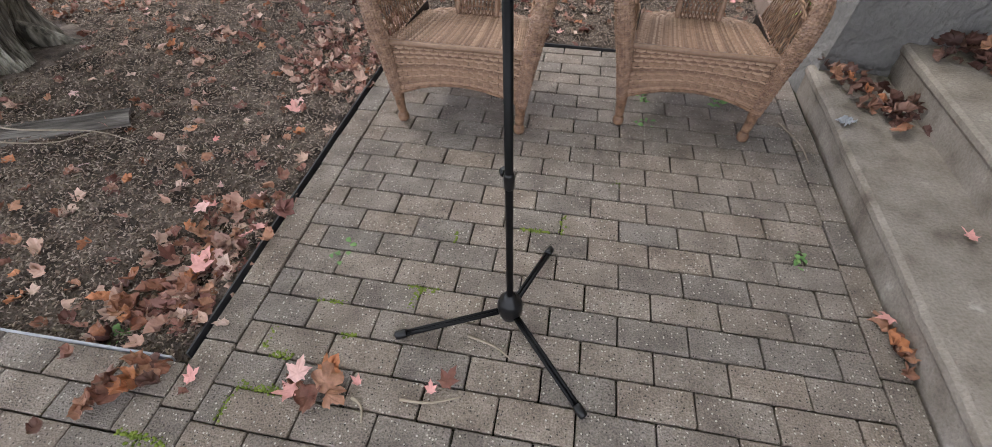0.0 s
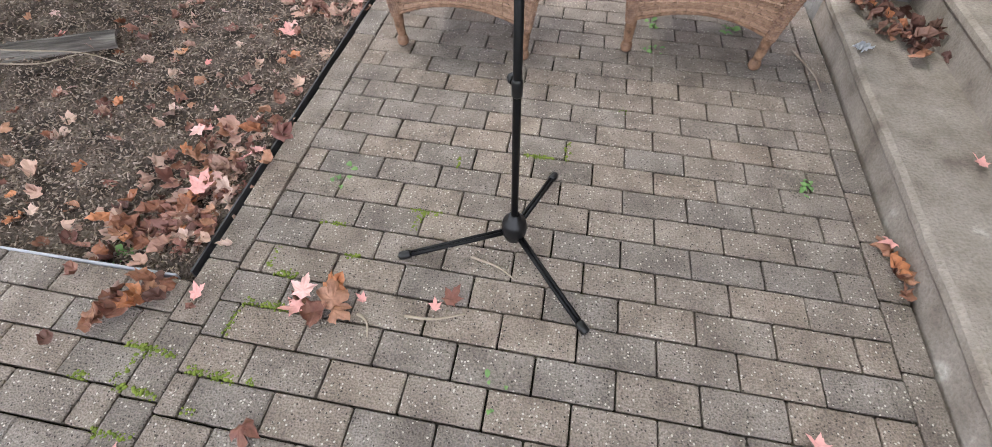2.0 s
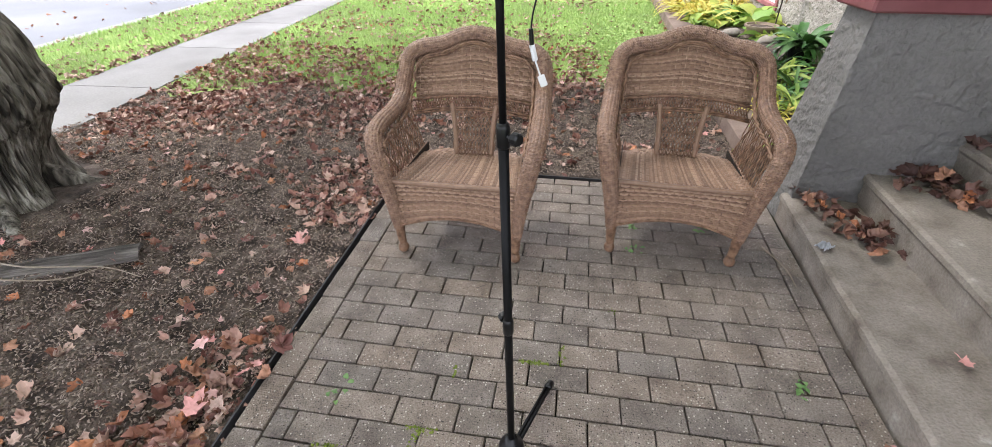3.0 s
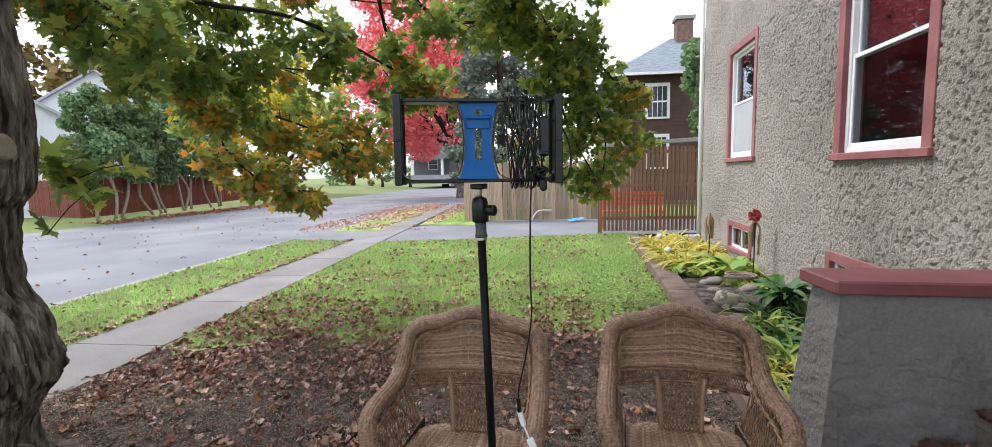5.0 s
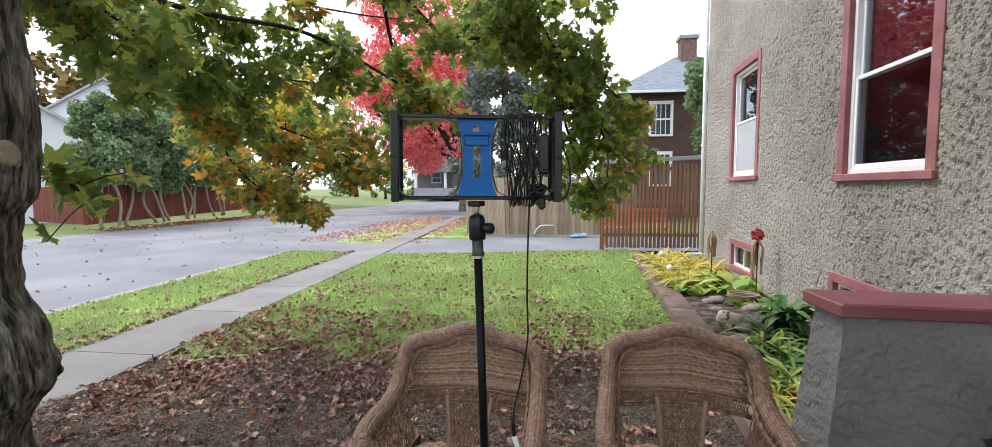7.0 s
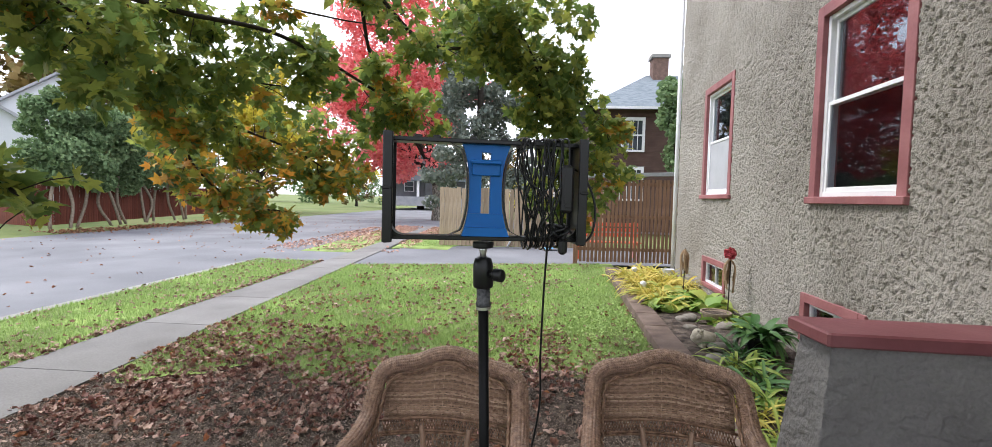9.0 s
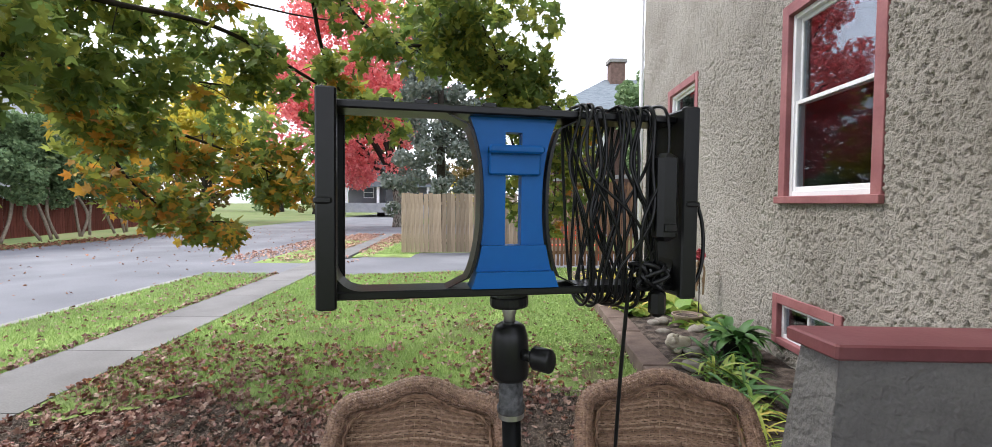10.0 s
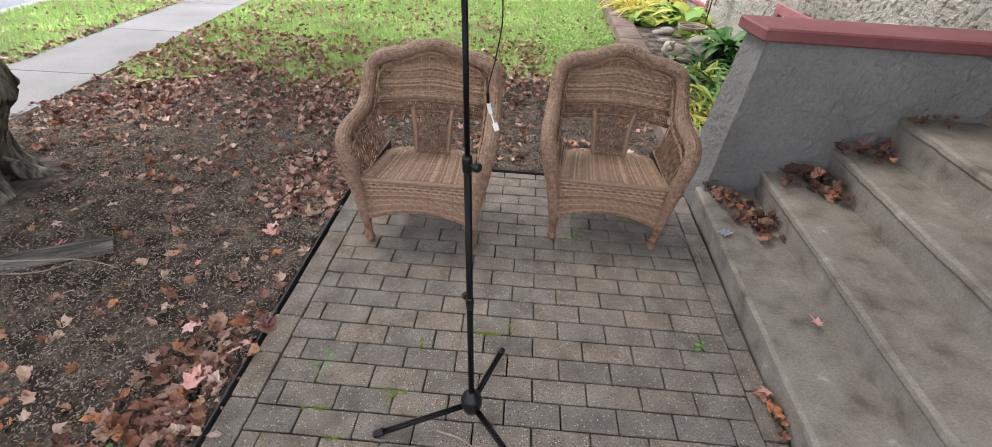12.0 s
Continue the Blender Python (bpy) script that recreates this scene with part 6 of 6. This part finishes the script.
for i, (x, y, a, b, c) in enumerate([(2.3, 6.79, 0.11, 0.1, 0.09), (2.62, 6.42, 0.16, 0.09, 0.09), (2.12, 5.11, 0.15, 0.1, 0.08), (2.28, 5.55, 0.13, 0.1, 0.08), (2.05, 8.0, 0.1, 0.08, 0.08), (2.66, 6.8, 0.14, 0.1, 0.1), (2.2, 6.75, 0.1, 0.08, 0.07), (2.45, 7.6, 0.12, 0.09, 0.08), (2.75, 6.1, 0.14, 0.09, 0.07), (2.2, 6.35, 0.08, 0.07, 0.06)]):
    stone("rock", "rounded grey garden rock in the bed", pose(*bedded(x, y), 0.04, 0, 0, i * 40), a, b, c, i * 3.1)
body = stone("garden_ornament_form", "x", pose(0, 0, 0), 0.15, 0.1, 0.15, 9, M_CREAM)
bm = bmesh.new()
bm.from_mesh(body.data)
for dx, dy, dz, r in ((-0.1, -0.03, 0.12, 0.06), (-0.12, -0.06, 0.17, 0.016), (-0.08, -0.075, 0.17, 0.016), (-0.13, -0.08, 0.115, 0.022), (0.08, -0.05, 0.01, 0.04), (-0.06, -0.06, 0.01, 0.04)):
    bmesh.ops.create_uvsphere(bm, u_segments=12, v_segments=8, radius=r, matrix=pose(dx, dy, dz))
bm.to_mesh(body.data)
bm.free()
body.name = "garden_ornament"
tagged(body, "small cream cast-stone animal ornament in the bed", "ornament")
body.matrix_world = pose(1.99, 5.48, 0.06, 0, 0, 25)
for x, y in ((2.0, 8.4), (2.12, 10.1)):
    t = thing("solar_light", "small white solar garden light on a spike", "garden light", pose(*bedded(x, y), 0.04))
    put("spike", lathe([(0.006, 0), (0.006, 0.14)], 8), M_RUB, t)
    put("globe", lathe([(0.02, 0.13), (0.05, 0.16), (0.055, 0.19), (0.04, 0.22), (0.01, 0.235)], 16), M_WPL, t, smooth=True)

# ---- fallen leaves, chips, grass, moss ----
def fallen(name, label, n, size, mat, sampler, height, seed, tilt=0.35, tpl=None):
    rng = np.random.RandomState(seed)
    pts = []
    while len(pts) < n:
        p = sampler(rng)
        if p is not None:
            pts.append((p[0], p[1], height(*p) + 0.006 + rng.uniform(0, 0.012)))
    pts = np.array(pts)
    tpl = tpl or CURLED
    return scatter(name, tpl, (pts, axes_of(n, size * rng.uniform(0.55, 1.2, n), tilt, rng), rng.randint(0, len(tpl), n)), mat, label, "leaves")


def in_bed(x, y):
    return (y < lawn_edge(x) + 0.1) and x > WALK_R[0] + WALK_R[1] * y - 0.15 and ((x < -0.5 - 0.02 * (y - 1) and y > 0.635) or y > 2.72) and x < 1.46 and (x + 2.5) ** 2 + (y - 1.9) ** 2 > 0.2


def bed_pick(rng):
    x, y = rng.uniform(-3.3, 1.5), rng.uniform(0.63, 4.8)
    return (x, y) if in_bed(x, y) else None


def bed_thick(rng):
    x, y = rng.uniform(-3.3, 1.5), rng.uniform(1.8, 4.9)
    dens = min(1, max(0.04, (y - 3.35 - 0.28 * x) / 0.9)) * (1.0 if x < 0.6 else 0.35) * (0.35 + 0.65 * (noise.noise((x * 1.3, y * 1.3, 8)) > -0.05))
    if math.hypot((x + 0.72) * 1.6, y - 2.5) < 0.5:
        dens = 0.8
    return (x, y) if in_bed(x, y) and rng.uniform() < dens else None


def bed_corner(rng):
    x, y = -0.6 + rng.normal(0, 0.11), 0.93 + rng.normal(0, 0.2)
    x -= 0.12 * (1.2 - y)
    return (x, y) if y > 0.64 and x < -0.4 and (x < -0.48 or y < 0.78) else None


def lawn_pick(rng):
    x, y = rng.uniform(-4.2, 1.6), rng.uniform(3.8, 12)
    d = 0.1 + 0.9 * max(0, 1 - (y - 4.2) / 3.2) ** 1.4
    d *= 0.3 + 0.7 * (noise.noise((x * 0.9, y * 0.9, 4)) > -0.1)
    return (x, y) if in_lawn(x, y) and rng.uniform() < d * (1 if x < 0.6 else 0.35) else None


def on(z):
    return lambda x, y: z


CHIP = [box(-0.5, 0.5, -0.12, 0.12, -0.06, 0.06), ([(-0.5, -0.15, 0), (0.1, -0.2, 0.12), (0.5, 0.05, 0), (0, 0.2, 0.1)], [(0, 1, 2), (0, 2, 3)]), box(-0.3, 0.3, -0.2, 0.2, -0.05, 0.05)]
fallen("bark_chips", "dark bark chips covering the bed", 105000, 0.0155, M_CHIP, bed_pick, bed_height, 91, 0.45, CHIP)
fallen("wood_slivers", "pale bark slivers among the mulch", 2600, 0.034, M_STRAW, bed_pick, bed_height, 191, 0.4, [box(-0.5, 0.5, -0.035, 0.035, -0.025, 0.025), box(-0.4, 0.4, -0.06, 0.06, -0.03, 0.03)])
fallen("brown_leaves", "curled brown and maroon leaves over the bed", 2700, 0.066, M_DRY, bed_thick, bed_height, 92, 0.45)
fallen("stray_leaves", "single dry leaves on the mulch", 700, 0.07, M_DRY, bed_pick, bed_height, 93, 0.4)
fallen("bright_leaves", "orange leaves on the mulch", 260, 0.068, M_DRYO, bed_pick, bed_height, 94, 0.35)
fallen("pink_fallen_leaves", "pale pink upturned maple leaves on the mulch", 75, 0.052, M_PINK, bed_pick, bed_height, 95, 0.25, FLATL)
fallen("corner_leaves", "heap of brown leaves in the bed's corner", 150, 0.075, M_DRY, bed_corner, bed_height, 96, 0.5)
fallen("corner_bright_leaves", "orange leaves in the bed's corner", 34, 0.075, M_DRYO, bed_corner, lambda x, y: bed_height(x, y) + 0.02, 97, 0.5)
fallen("corner_pink_leaves", "pink leaves among the heap in the bed's corner", 4, 0.066, M_PINK, bed_corner, lambda x, y: bed_height(x, y) + 0.03, 197, 0.4, FLATL)
fallen("lawn_leaves", "brown leaves scattered over the lawn", 2500, 0.066, M_DRY, lawn_pick, on(-0.02), 98, 0.4)
fallen("lawn_tan_leaves", "tan and orange leaves scattered over the lawn", 900, 0.066, M_DRYO, lawn_pick, on(-0.02), 198, 0.35)


def verge_pick(rng):
    y = rng.uniform(3, 10.8)
    x = rng.uniform(KERB[0] + KERB[1] * y, WALK_L[0] + WALK_L[1] * y)
    return x, y


def verge_edge(rng):
    y = rng.uniform(2.5, 10.8)
    return WALK_L[0] + WALK_L[1] * y - abs(rng.normal(0, 0.06)), y


fallen("verge_leaves", "dry leaves on the verge", 620, 0.06, M_DRY, verge_pick, on(-0.02), 99, 0.4)
fallen("verge_edge_leaves", "leaves lodged along the sidewalk's edge", 420, 0.07, M_DRY, verge_edge, on(-0.02), 100, 0.4)


def drift(rng):
    y = rng.uniform(12.8, 24)
    x = rng.uniform(-8.2, -3.9) - 0.07 * (y - 13)
    return (x, y) if rng.uniform() < (0.1 + 0.06 * (y - 12)) * (0.5 + noise.noise((x * 0.8, y * 0.5, 3))) and not (WALK_L[0] + WALK_L[1] * y < x < WALK_R[0] + WALK_R[1] * y) else None


fallen("red_leaf_drift", "drift of fallen red leaves under the maple", 3600, 0.1, M_DRIFT, drift, lambda x, y: -0.03 if x > KERB[0] + 0.2 + KERB[1] * 1.05 * y else -0.115, 101, 0.3)


def road_pick(rng):
    return rng.uniform(-17, -6.8), rng.uniform(5, 30)


fallen("road_leaves", "small leaves scattered on the asphalt", 380, 0.075, M_DRYO, road_pick, on(-0.117), 102, 0.3)
fallen("gutter_leaves", "leaves gathered below the red fence", 1500, 0.13, M_DRYO, lambda g: (-17.6 - 0.19 * 1 + g.normal(0, 0.5) - 0.1 * 1, g.uniform(15.5, 31)), on(-0.11), 103, 0.3)

BLADE = [([(-0.05, 0, 0), (0.05, 0, 0), (0.0, 0.25, 1.0)], [(0, 1, 2)]), ([(-0.06, 0, 0), (0.06, 0, 0), (0.1, -0.3, 0.9)], [(0, 1, 2)]), ([(-0.05, 0, 0), (0.05, 0, 0), (-0.25, 0.4, 0.8)], [(0, 1, 2)])]


def grass(name, n, sampler, z, seed, size=0.055):
    rng = np.random.RandomState(seed)
    pts = []
    while len(pts) < n:
        p = sampler(rng)
        if p is not None:
            pts.append((p[0], p[1], z))
    ax = axes_of(n, size * rng.uniform(0.5, 1.4, n), 0.25, rng)
    ax[:, :2] *= (1.0 + np.array(pts)[:, 1] * 0.06)[:, None, None]
    scatter(name, BLADE, (np.array(pts), ax, rng.randint(0, 3, n)), M_GRASS, "short green grass blades", "grass")


def lawn_any(rng):
    x, y = rng.uniform(-4.4, 1.62), 3.9 + 8.8 * rng.uniform() ** 1.35
    e = lawn_edge(x)
    return (x, y) if in_lawn(x, y) and rng.uniform() < min(1, 0.1 + (y - e) * 0.75) else None


grass("lawn_grass", 90000, lawn_any, -0.04, 110)
grass("verge_grass", 26000, verge_pick, -0.035, 111)
grass("fence_grass", 3000, lambda g: (g.uniform(-4.1, -2.7), g.uniform(15, 19)), -0.035, 112)
fallen("clover_patch", "low clover leaves in the lawn", 1800, 0.03, M_GRASS, lambda g: (lambda x, y: (x, y) if in_lawn(x, y) else None)(1.0 + g.normal(0, 0.35), 6.4 + g.normal(0, 0.9)), on(0.0), 113, 0.3, LEAFLET)


def heap(name, label, n, size, mat, cx, cy, sx, sy, z, seed, turn=0.0, pile=0.03, tpl=None):
    """A small heap of leaves: one thing."""
    rng = np.random.RandomState(seed)
    a, b = rng.normal(0, sx, n), rng.normal(0, sy, n)
    c, s = math.cos(turn), math.sin(turn)
    pos = np.stack([cx + a * c - b * s, cy + a * s + b * c, z + 0.012 + rng.uniform(0, pile, n)], 1)
    tpl = tpl or CURLED
    return scatter(name, tpl, (pos, axes_of(n, size * rng.uniform(0.6, 1.15, n), 0.62, rng), rng.randint(0, len(tpl), n)), mat, label, "leaves")


heap("leaf_pile", "dark curled leaves on the lowest step", 38, 0.085, M_DAMP, 1.665, 2.17, 0.035, 0.14, 0.125, 120, 0.38, 0.045)
heap("leaf_pile", "orange-brown curled leaves on the lowest step", 9, 0.075, M_DRYO, 1.665, 2.13, 0.04, 0.14, 0.135, 220, 0.38, 0.05)
heap("leaf_pile", "dark leaves heaped on the second step", 32, 0.09, M_DAMP, 2.0, 2.31, 0.04, 0.075, 0.275, 121, 0.35, 0.05)
heap("leaf_pile", "orange-brown leaves heaped on the second step", 7, 0.075, M_DRYO, 2.0, 2.28, 0.045, 0.08, 0.285, 221, 0.35, 0.055)
heap("leaf_pile", "brown leaves on the third step", 12, 0.08, M_DAMP, 2.29, 2.35, 0.06, 0.035, 0.445, 122, 0, 0.05)
heap("leaf_pile", "tan leaves on the third step", 4, 0.07, M_DRYO, 2.3, 2.33, 0.06, 0.03, 0.455, 222, 0, 0.04)
heap("leaf_pile", "dry leaves in the top step's corner", 7, 0.07, M_DAMP, 2.5, 2.37, 0.06, 0.02, 0.63, 123, 0)


def leaf_group(name, label, mat, leaves):
    """Single leaves laid by hand: x, y, height, size, turn, lean, form."""
    tpl = CURLED + FLATL
    ax, pos = [], []
    for x, y, z, size, turn, lean, form in leaves:
        m = pose(0, 0, 0, lean, lean * 0.6, turn)
        ax.append([[m[r][c] * size for r in range(3)] for c in range(3)])
        back = m @ Vector((0, 0.38 * size, 0))
        pos.append((x - back.x, y - back.y, z + 0.25 * abs(back.z)))
    pos = np.array(pos)
    return scatter(name, tpl, (pos, np.array(ax), np.array([q[6] for q in leaves])), mat, label, "leaves")


leaf_group("leaf_pile", "crumpled brown leaves beside the step", M_DRYO, [(1.44, 1.14, 0.012, 0.082, 20, 20, 4), (1.46, 1.08, 0.014, 0.094, 160, -12, 0), (1.43, 1.06, 0.02, 0.09, 80, 18, 2), (1.465, 1.03, 0.012, 0.074, 250, 10, 7), (1.445, 0.985, 0.01, 0.057, 30, 10, 2)])
leaf_group("maple_leaf", "pink leaf among brown ones beside the step", M_PINK, [(1.445, 1.15, 0.026, 0.058, 100, 15, 9)])
leaf_group("leaf_pile", "orange and brown leaves heaped on the pavers", M_DRYO, [(-0.04, 0.66, 0.02, 0.107, 15, 22, 4), (-0.075, 0.61, 0.012, 0.094, 190, -8, 0), (-0.05, 0.7, 0.014, 0.074, 330, 15, 2), (-0.02, 0.625, 0.012, 0.082, 250, 12, 4), (-0.13, 0.635, 0.01, 0.057, 60, 10, 2)])
leaf_group("maple_leaf", "pink leaves in the heap on the pavers", M_PINK, [(-0.12, 0.66, 0.03, 0.078, 10, 18, 9), (-0.125, 0.61, 0.022, 0.066, 120, 8, 8)])
leaf_group("leaf_pile", "brown curled leaves trailing over the pavers", M_DRYO, [(-0.52, 0.58, 0.014, 0.09, 30, 20, 4), (-0.56, 0.56, 0.02, 0.082, 120, -15, 2), (-0.58, 0.52, 0.014, 0.098, 60, 12, 0), (-0.53, 0.53, 0.014, 0.09, 200, 20, 7), (-0.61, 0.49, 0.012, 0.074, 320, 10, 2), (-0.615, 0.465, 0.01, 0.066, 10, 14, 3), (-0.5, 0.61, 0.02, 0.082, 270, -12, 4), (-0.55, 0.6, 0.024, 0.074, 150, 25, 7)])
leaf_group("leaf_pile", "dark maroon leaves trailing over the pavers", M_DAMP, [(-0.54, 0.615, 0.016, 0.082, 80, 14, 4), (-0.59, 0.55, 0.022, 0.074, 240, 18, 2), (-0.69, 0.41, 0.01, 0.049, 40, 16, 0), (-0.5, 0.565, 0.012, 0.066, 130, 10, 7)])
leaf_group("maple_leaf", "single orange maple leaf on the pavers", M_DRYO, [(0.262, 0.725, 0.012, 0.066, 340, 8, 8)])
leaf_group("maple_leaf", "single small pink leaf on the pavers", M_PINK, [(0.225, 0.695, 0.01, 0.039, 20, 6, 8)])
leaf_group("maple_leaf", "small red leaf on the pavers", M_PINK, [(0.03, 0.675, 0.01, 0.035, 75, 10, 10)])
leaf_group("maple_leaf", "pale pink leaf on the pavers by the step", M_PINK, [(1.144, 0.535, 0.01, 0.062, 60, 6, 8)])
leaf_group("maple_leaf", "curled brown leaf on the pavers", M_DRYO, [(-0.107, 0.31, 0.012, 0.082, 200, 15, 4)])
leaf_group("maple_leaf", "pink leaf on the mossy pavers", M_PINK, [(-0.355, 0.2, 0.01, 0.058, 20, 8, 9)])
leaf_group("maple_leaf", "pink leaf and tan scrap on the pavers", M_PINK, [(-0.4, 0.6, 0.01, 0.058, 320, 14, 10)])
leaf_group("maple_leaf", "small tan leaf on the pavers", M_DRYO, [(-0.395, 0.56, 0.01, 0.041, 280, 8, 3)])
leaf_group("maple_leaf", "brown leaf lying beside the grey edging", M_DRYO, [(-0.77, 0.595, 0.01, 0.061, 300, 16, 0)])
leaf_group("maple_leaf", "pink leaf lying on the lowest step", M_PINK, [(1.7, 1.42, 0.137, 0.058, 40, 6, 8)])
leaf_group("maple_leaf", "large pale pink maple leaf on the mulch", M_PINK, [(-0.6, 0.94, 0.02, 0.094, 0, 8, 8)])
leaf_group("maple_leaf", "upturned pink maple leaf on the mulch", M_PINK, [(-0.78, 1.87, -0.02, 0.094, 40, 5, 8), (-0.8, 1.93, -0.015, 0.07, 200, 8, 9)])
wrapper = put("crumpled_wrapper", sheet(lambda u, w: ((u - 0.5) * 0.06, (w - 0.5) * 0.045, 0.008 + 0.035 * abs(noise.noise((u * 5, w * 5, 6)))), 12, 12, 0.002, (0, 0, -1)), M_GREYR, label="crumpled pale paper wrapper on the step", category="litter", m=pose(1.515, 2.0, 0.127, 0, 0, 30))


def moss_run(x, y, dx, dy, n, seed):
    rng = np.random.RandomState(seed)
    t = rng.uniform(0, 1, n)
    pos = np.stack([x + dx * t + rng.normal(0, 0.006, n), y + dy * t + rng.normal(0, 0.006, n), np.full(n, -0.008) + rng.uniform(0, 0.008, n)], 1)
    scatter("moss", [lathe([(0.5, 0), (0.4, 0.25), (0.1, 0.4)], 6)], (pos, axes_of(n, rng.uniform(0.004, 0.0115, n), 0.2, rng), np.zeros(n, int)), M_MOSS, "bright green moss in the paver joints", "moss")


MOSS = [(0.36, 1.312, 0.09, 0.003, 80), (0.5, 1.32, 0.0, 0.09, 30), (0.06, 1.0, 0.09, 0.002, 80), (0.09, 0.93, 0.005, 0.07, 34), (-0.268, 0.72, 0, 0.07, 40), (-0.235, 0.713, 0.06, 0.002, 70), (-0.278, 0.51, 0, 0.08, 50), (-0.225, 0.613, 0.09, 0.002, 90), (-0.285, 0.61, 0.04, 0.002, 34)]
MOSS += [(-0.2, 0.906, 0.05, 0, 20), (-0.14, 0.906, 0.04, 0, 30), (-0.075, 0.806, 0.04, 0, 30), (-0.5, 0.442, 0.13, -0.004, 170), (-0.58, 0.347, 0.045, 0, 50), (-0.46, 0.35, 0.02, -0.01, 36), (-0.47, 0.36, 0.02, 0.07, 40), (-0.42, 0.345, 0.07, -0.006, 60), (-0.315, 0.415, 0.12, -0.002, 150), (-0.445, 0.243, 0.09, 0.002, 110), (-0.305, 0.222, 0.08, 0.002, 90), (-0.16, 0.418, 0.02, 0, 20), (-0.27, 0.325, 0.02, 0, 14), (0.65, 1.62, 0.04, 0, 10), (0.15, 1.21, 0.0, 0.05, 12)]
for i, (x, y, dx, dy, n) in enumerate(MOSS):
    moss_run(x, y, dx, dy, n, 140 + i)
for i, (x, y, n, s) in enumerate([(-0.203, 1.10, 7, 0.035), (1.269, 1.353, 10, 0.035), (0.775, 2.25, 9, 0.045), (0.781, 2.05, 7, 0.035), (1.117, 2.27, 8, 0.045), (-0.72, 0.72, 26, 0.045), (-0.64, 1.05, 14, 0.045), (0.42, 0.52, 5, 0.025), (-0.6, 1.45, 10, 0.04), (0.22, 2.35, 7, 0.04)]):
    tuft("weed", "small green weed growing between the pavers", x, y, 0.0 if x > -0.5 else -0.05, n, s * 0.85, HOS, M_WEED, 160 + i, 0.018, "weed")
TW = [[(0.153, 0.654, 0.004), (0.23, 0.66, 0.008), (0.322, 0.698, 0.004)], [(0.03, 0.635, 0.003), (0.06, 0.62, 0.005), (0.085, 0.575, 0.003)], [(1.352, 2.153, 0.005), (1.4, 2.0, 0.009), (1.417, 1.88, 0.005)], [(0.28, 0.87, 0.003), (0.36, 0.85, 0.005), (0.42, 0.82, 0.003)], [(-2.1, 1.42, 0.02), (-1.8, 1.4, 0.0), (-1.5, 1.5, -0.03), (-1.3, 1.49, -0.04)], [(-1.85, 1.3, -0.01), (-1.6, 1.38, -0.02), (-1.5, 1.5, -0.03)]]
for k, p in enumerate(TW):
    put("twig", sweep(smooth_path([(a + 0.006 * math.sin(9 * i), b, c if a > -0.5 else bed_height(a, b) + 0.05 - 0.03 * i / len(p)) for i, (a, b, c) in enumerate(p)], 0.02), lambda t: 0.0042 * (1.1 - 0.6 * t), 6), M_PALE, label="thin dead twig lying on the ground", category="twig", smooth=True)

board = put("weathered_board", sheet(lambda u, w: ((u - 0.5) * 0.82, (w - 0.5) * (0.175 - 0.05 * u + 0.012 * noise.noise((u * 6, 3, 1))), 0.014 + 0.012 * abs(noise.noise((u * 3, w * 14, 5))) + 0.02 * math.sin(w * math.pi)), 40, 16, 0.014, (0, 0, -1)), M_OLDW, label="grey weathered board half sunk in the mulch", category="board", m=pose(-1.8, 1.43, bed_height(-1.8, 1.43) - 0.012, 0, 2.5, 33))
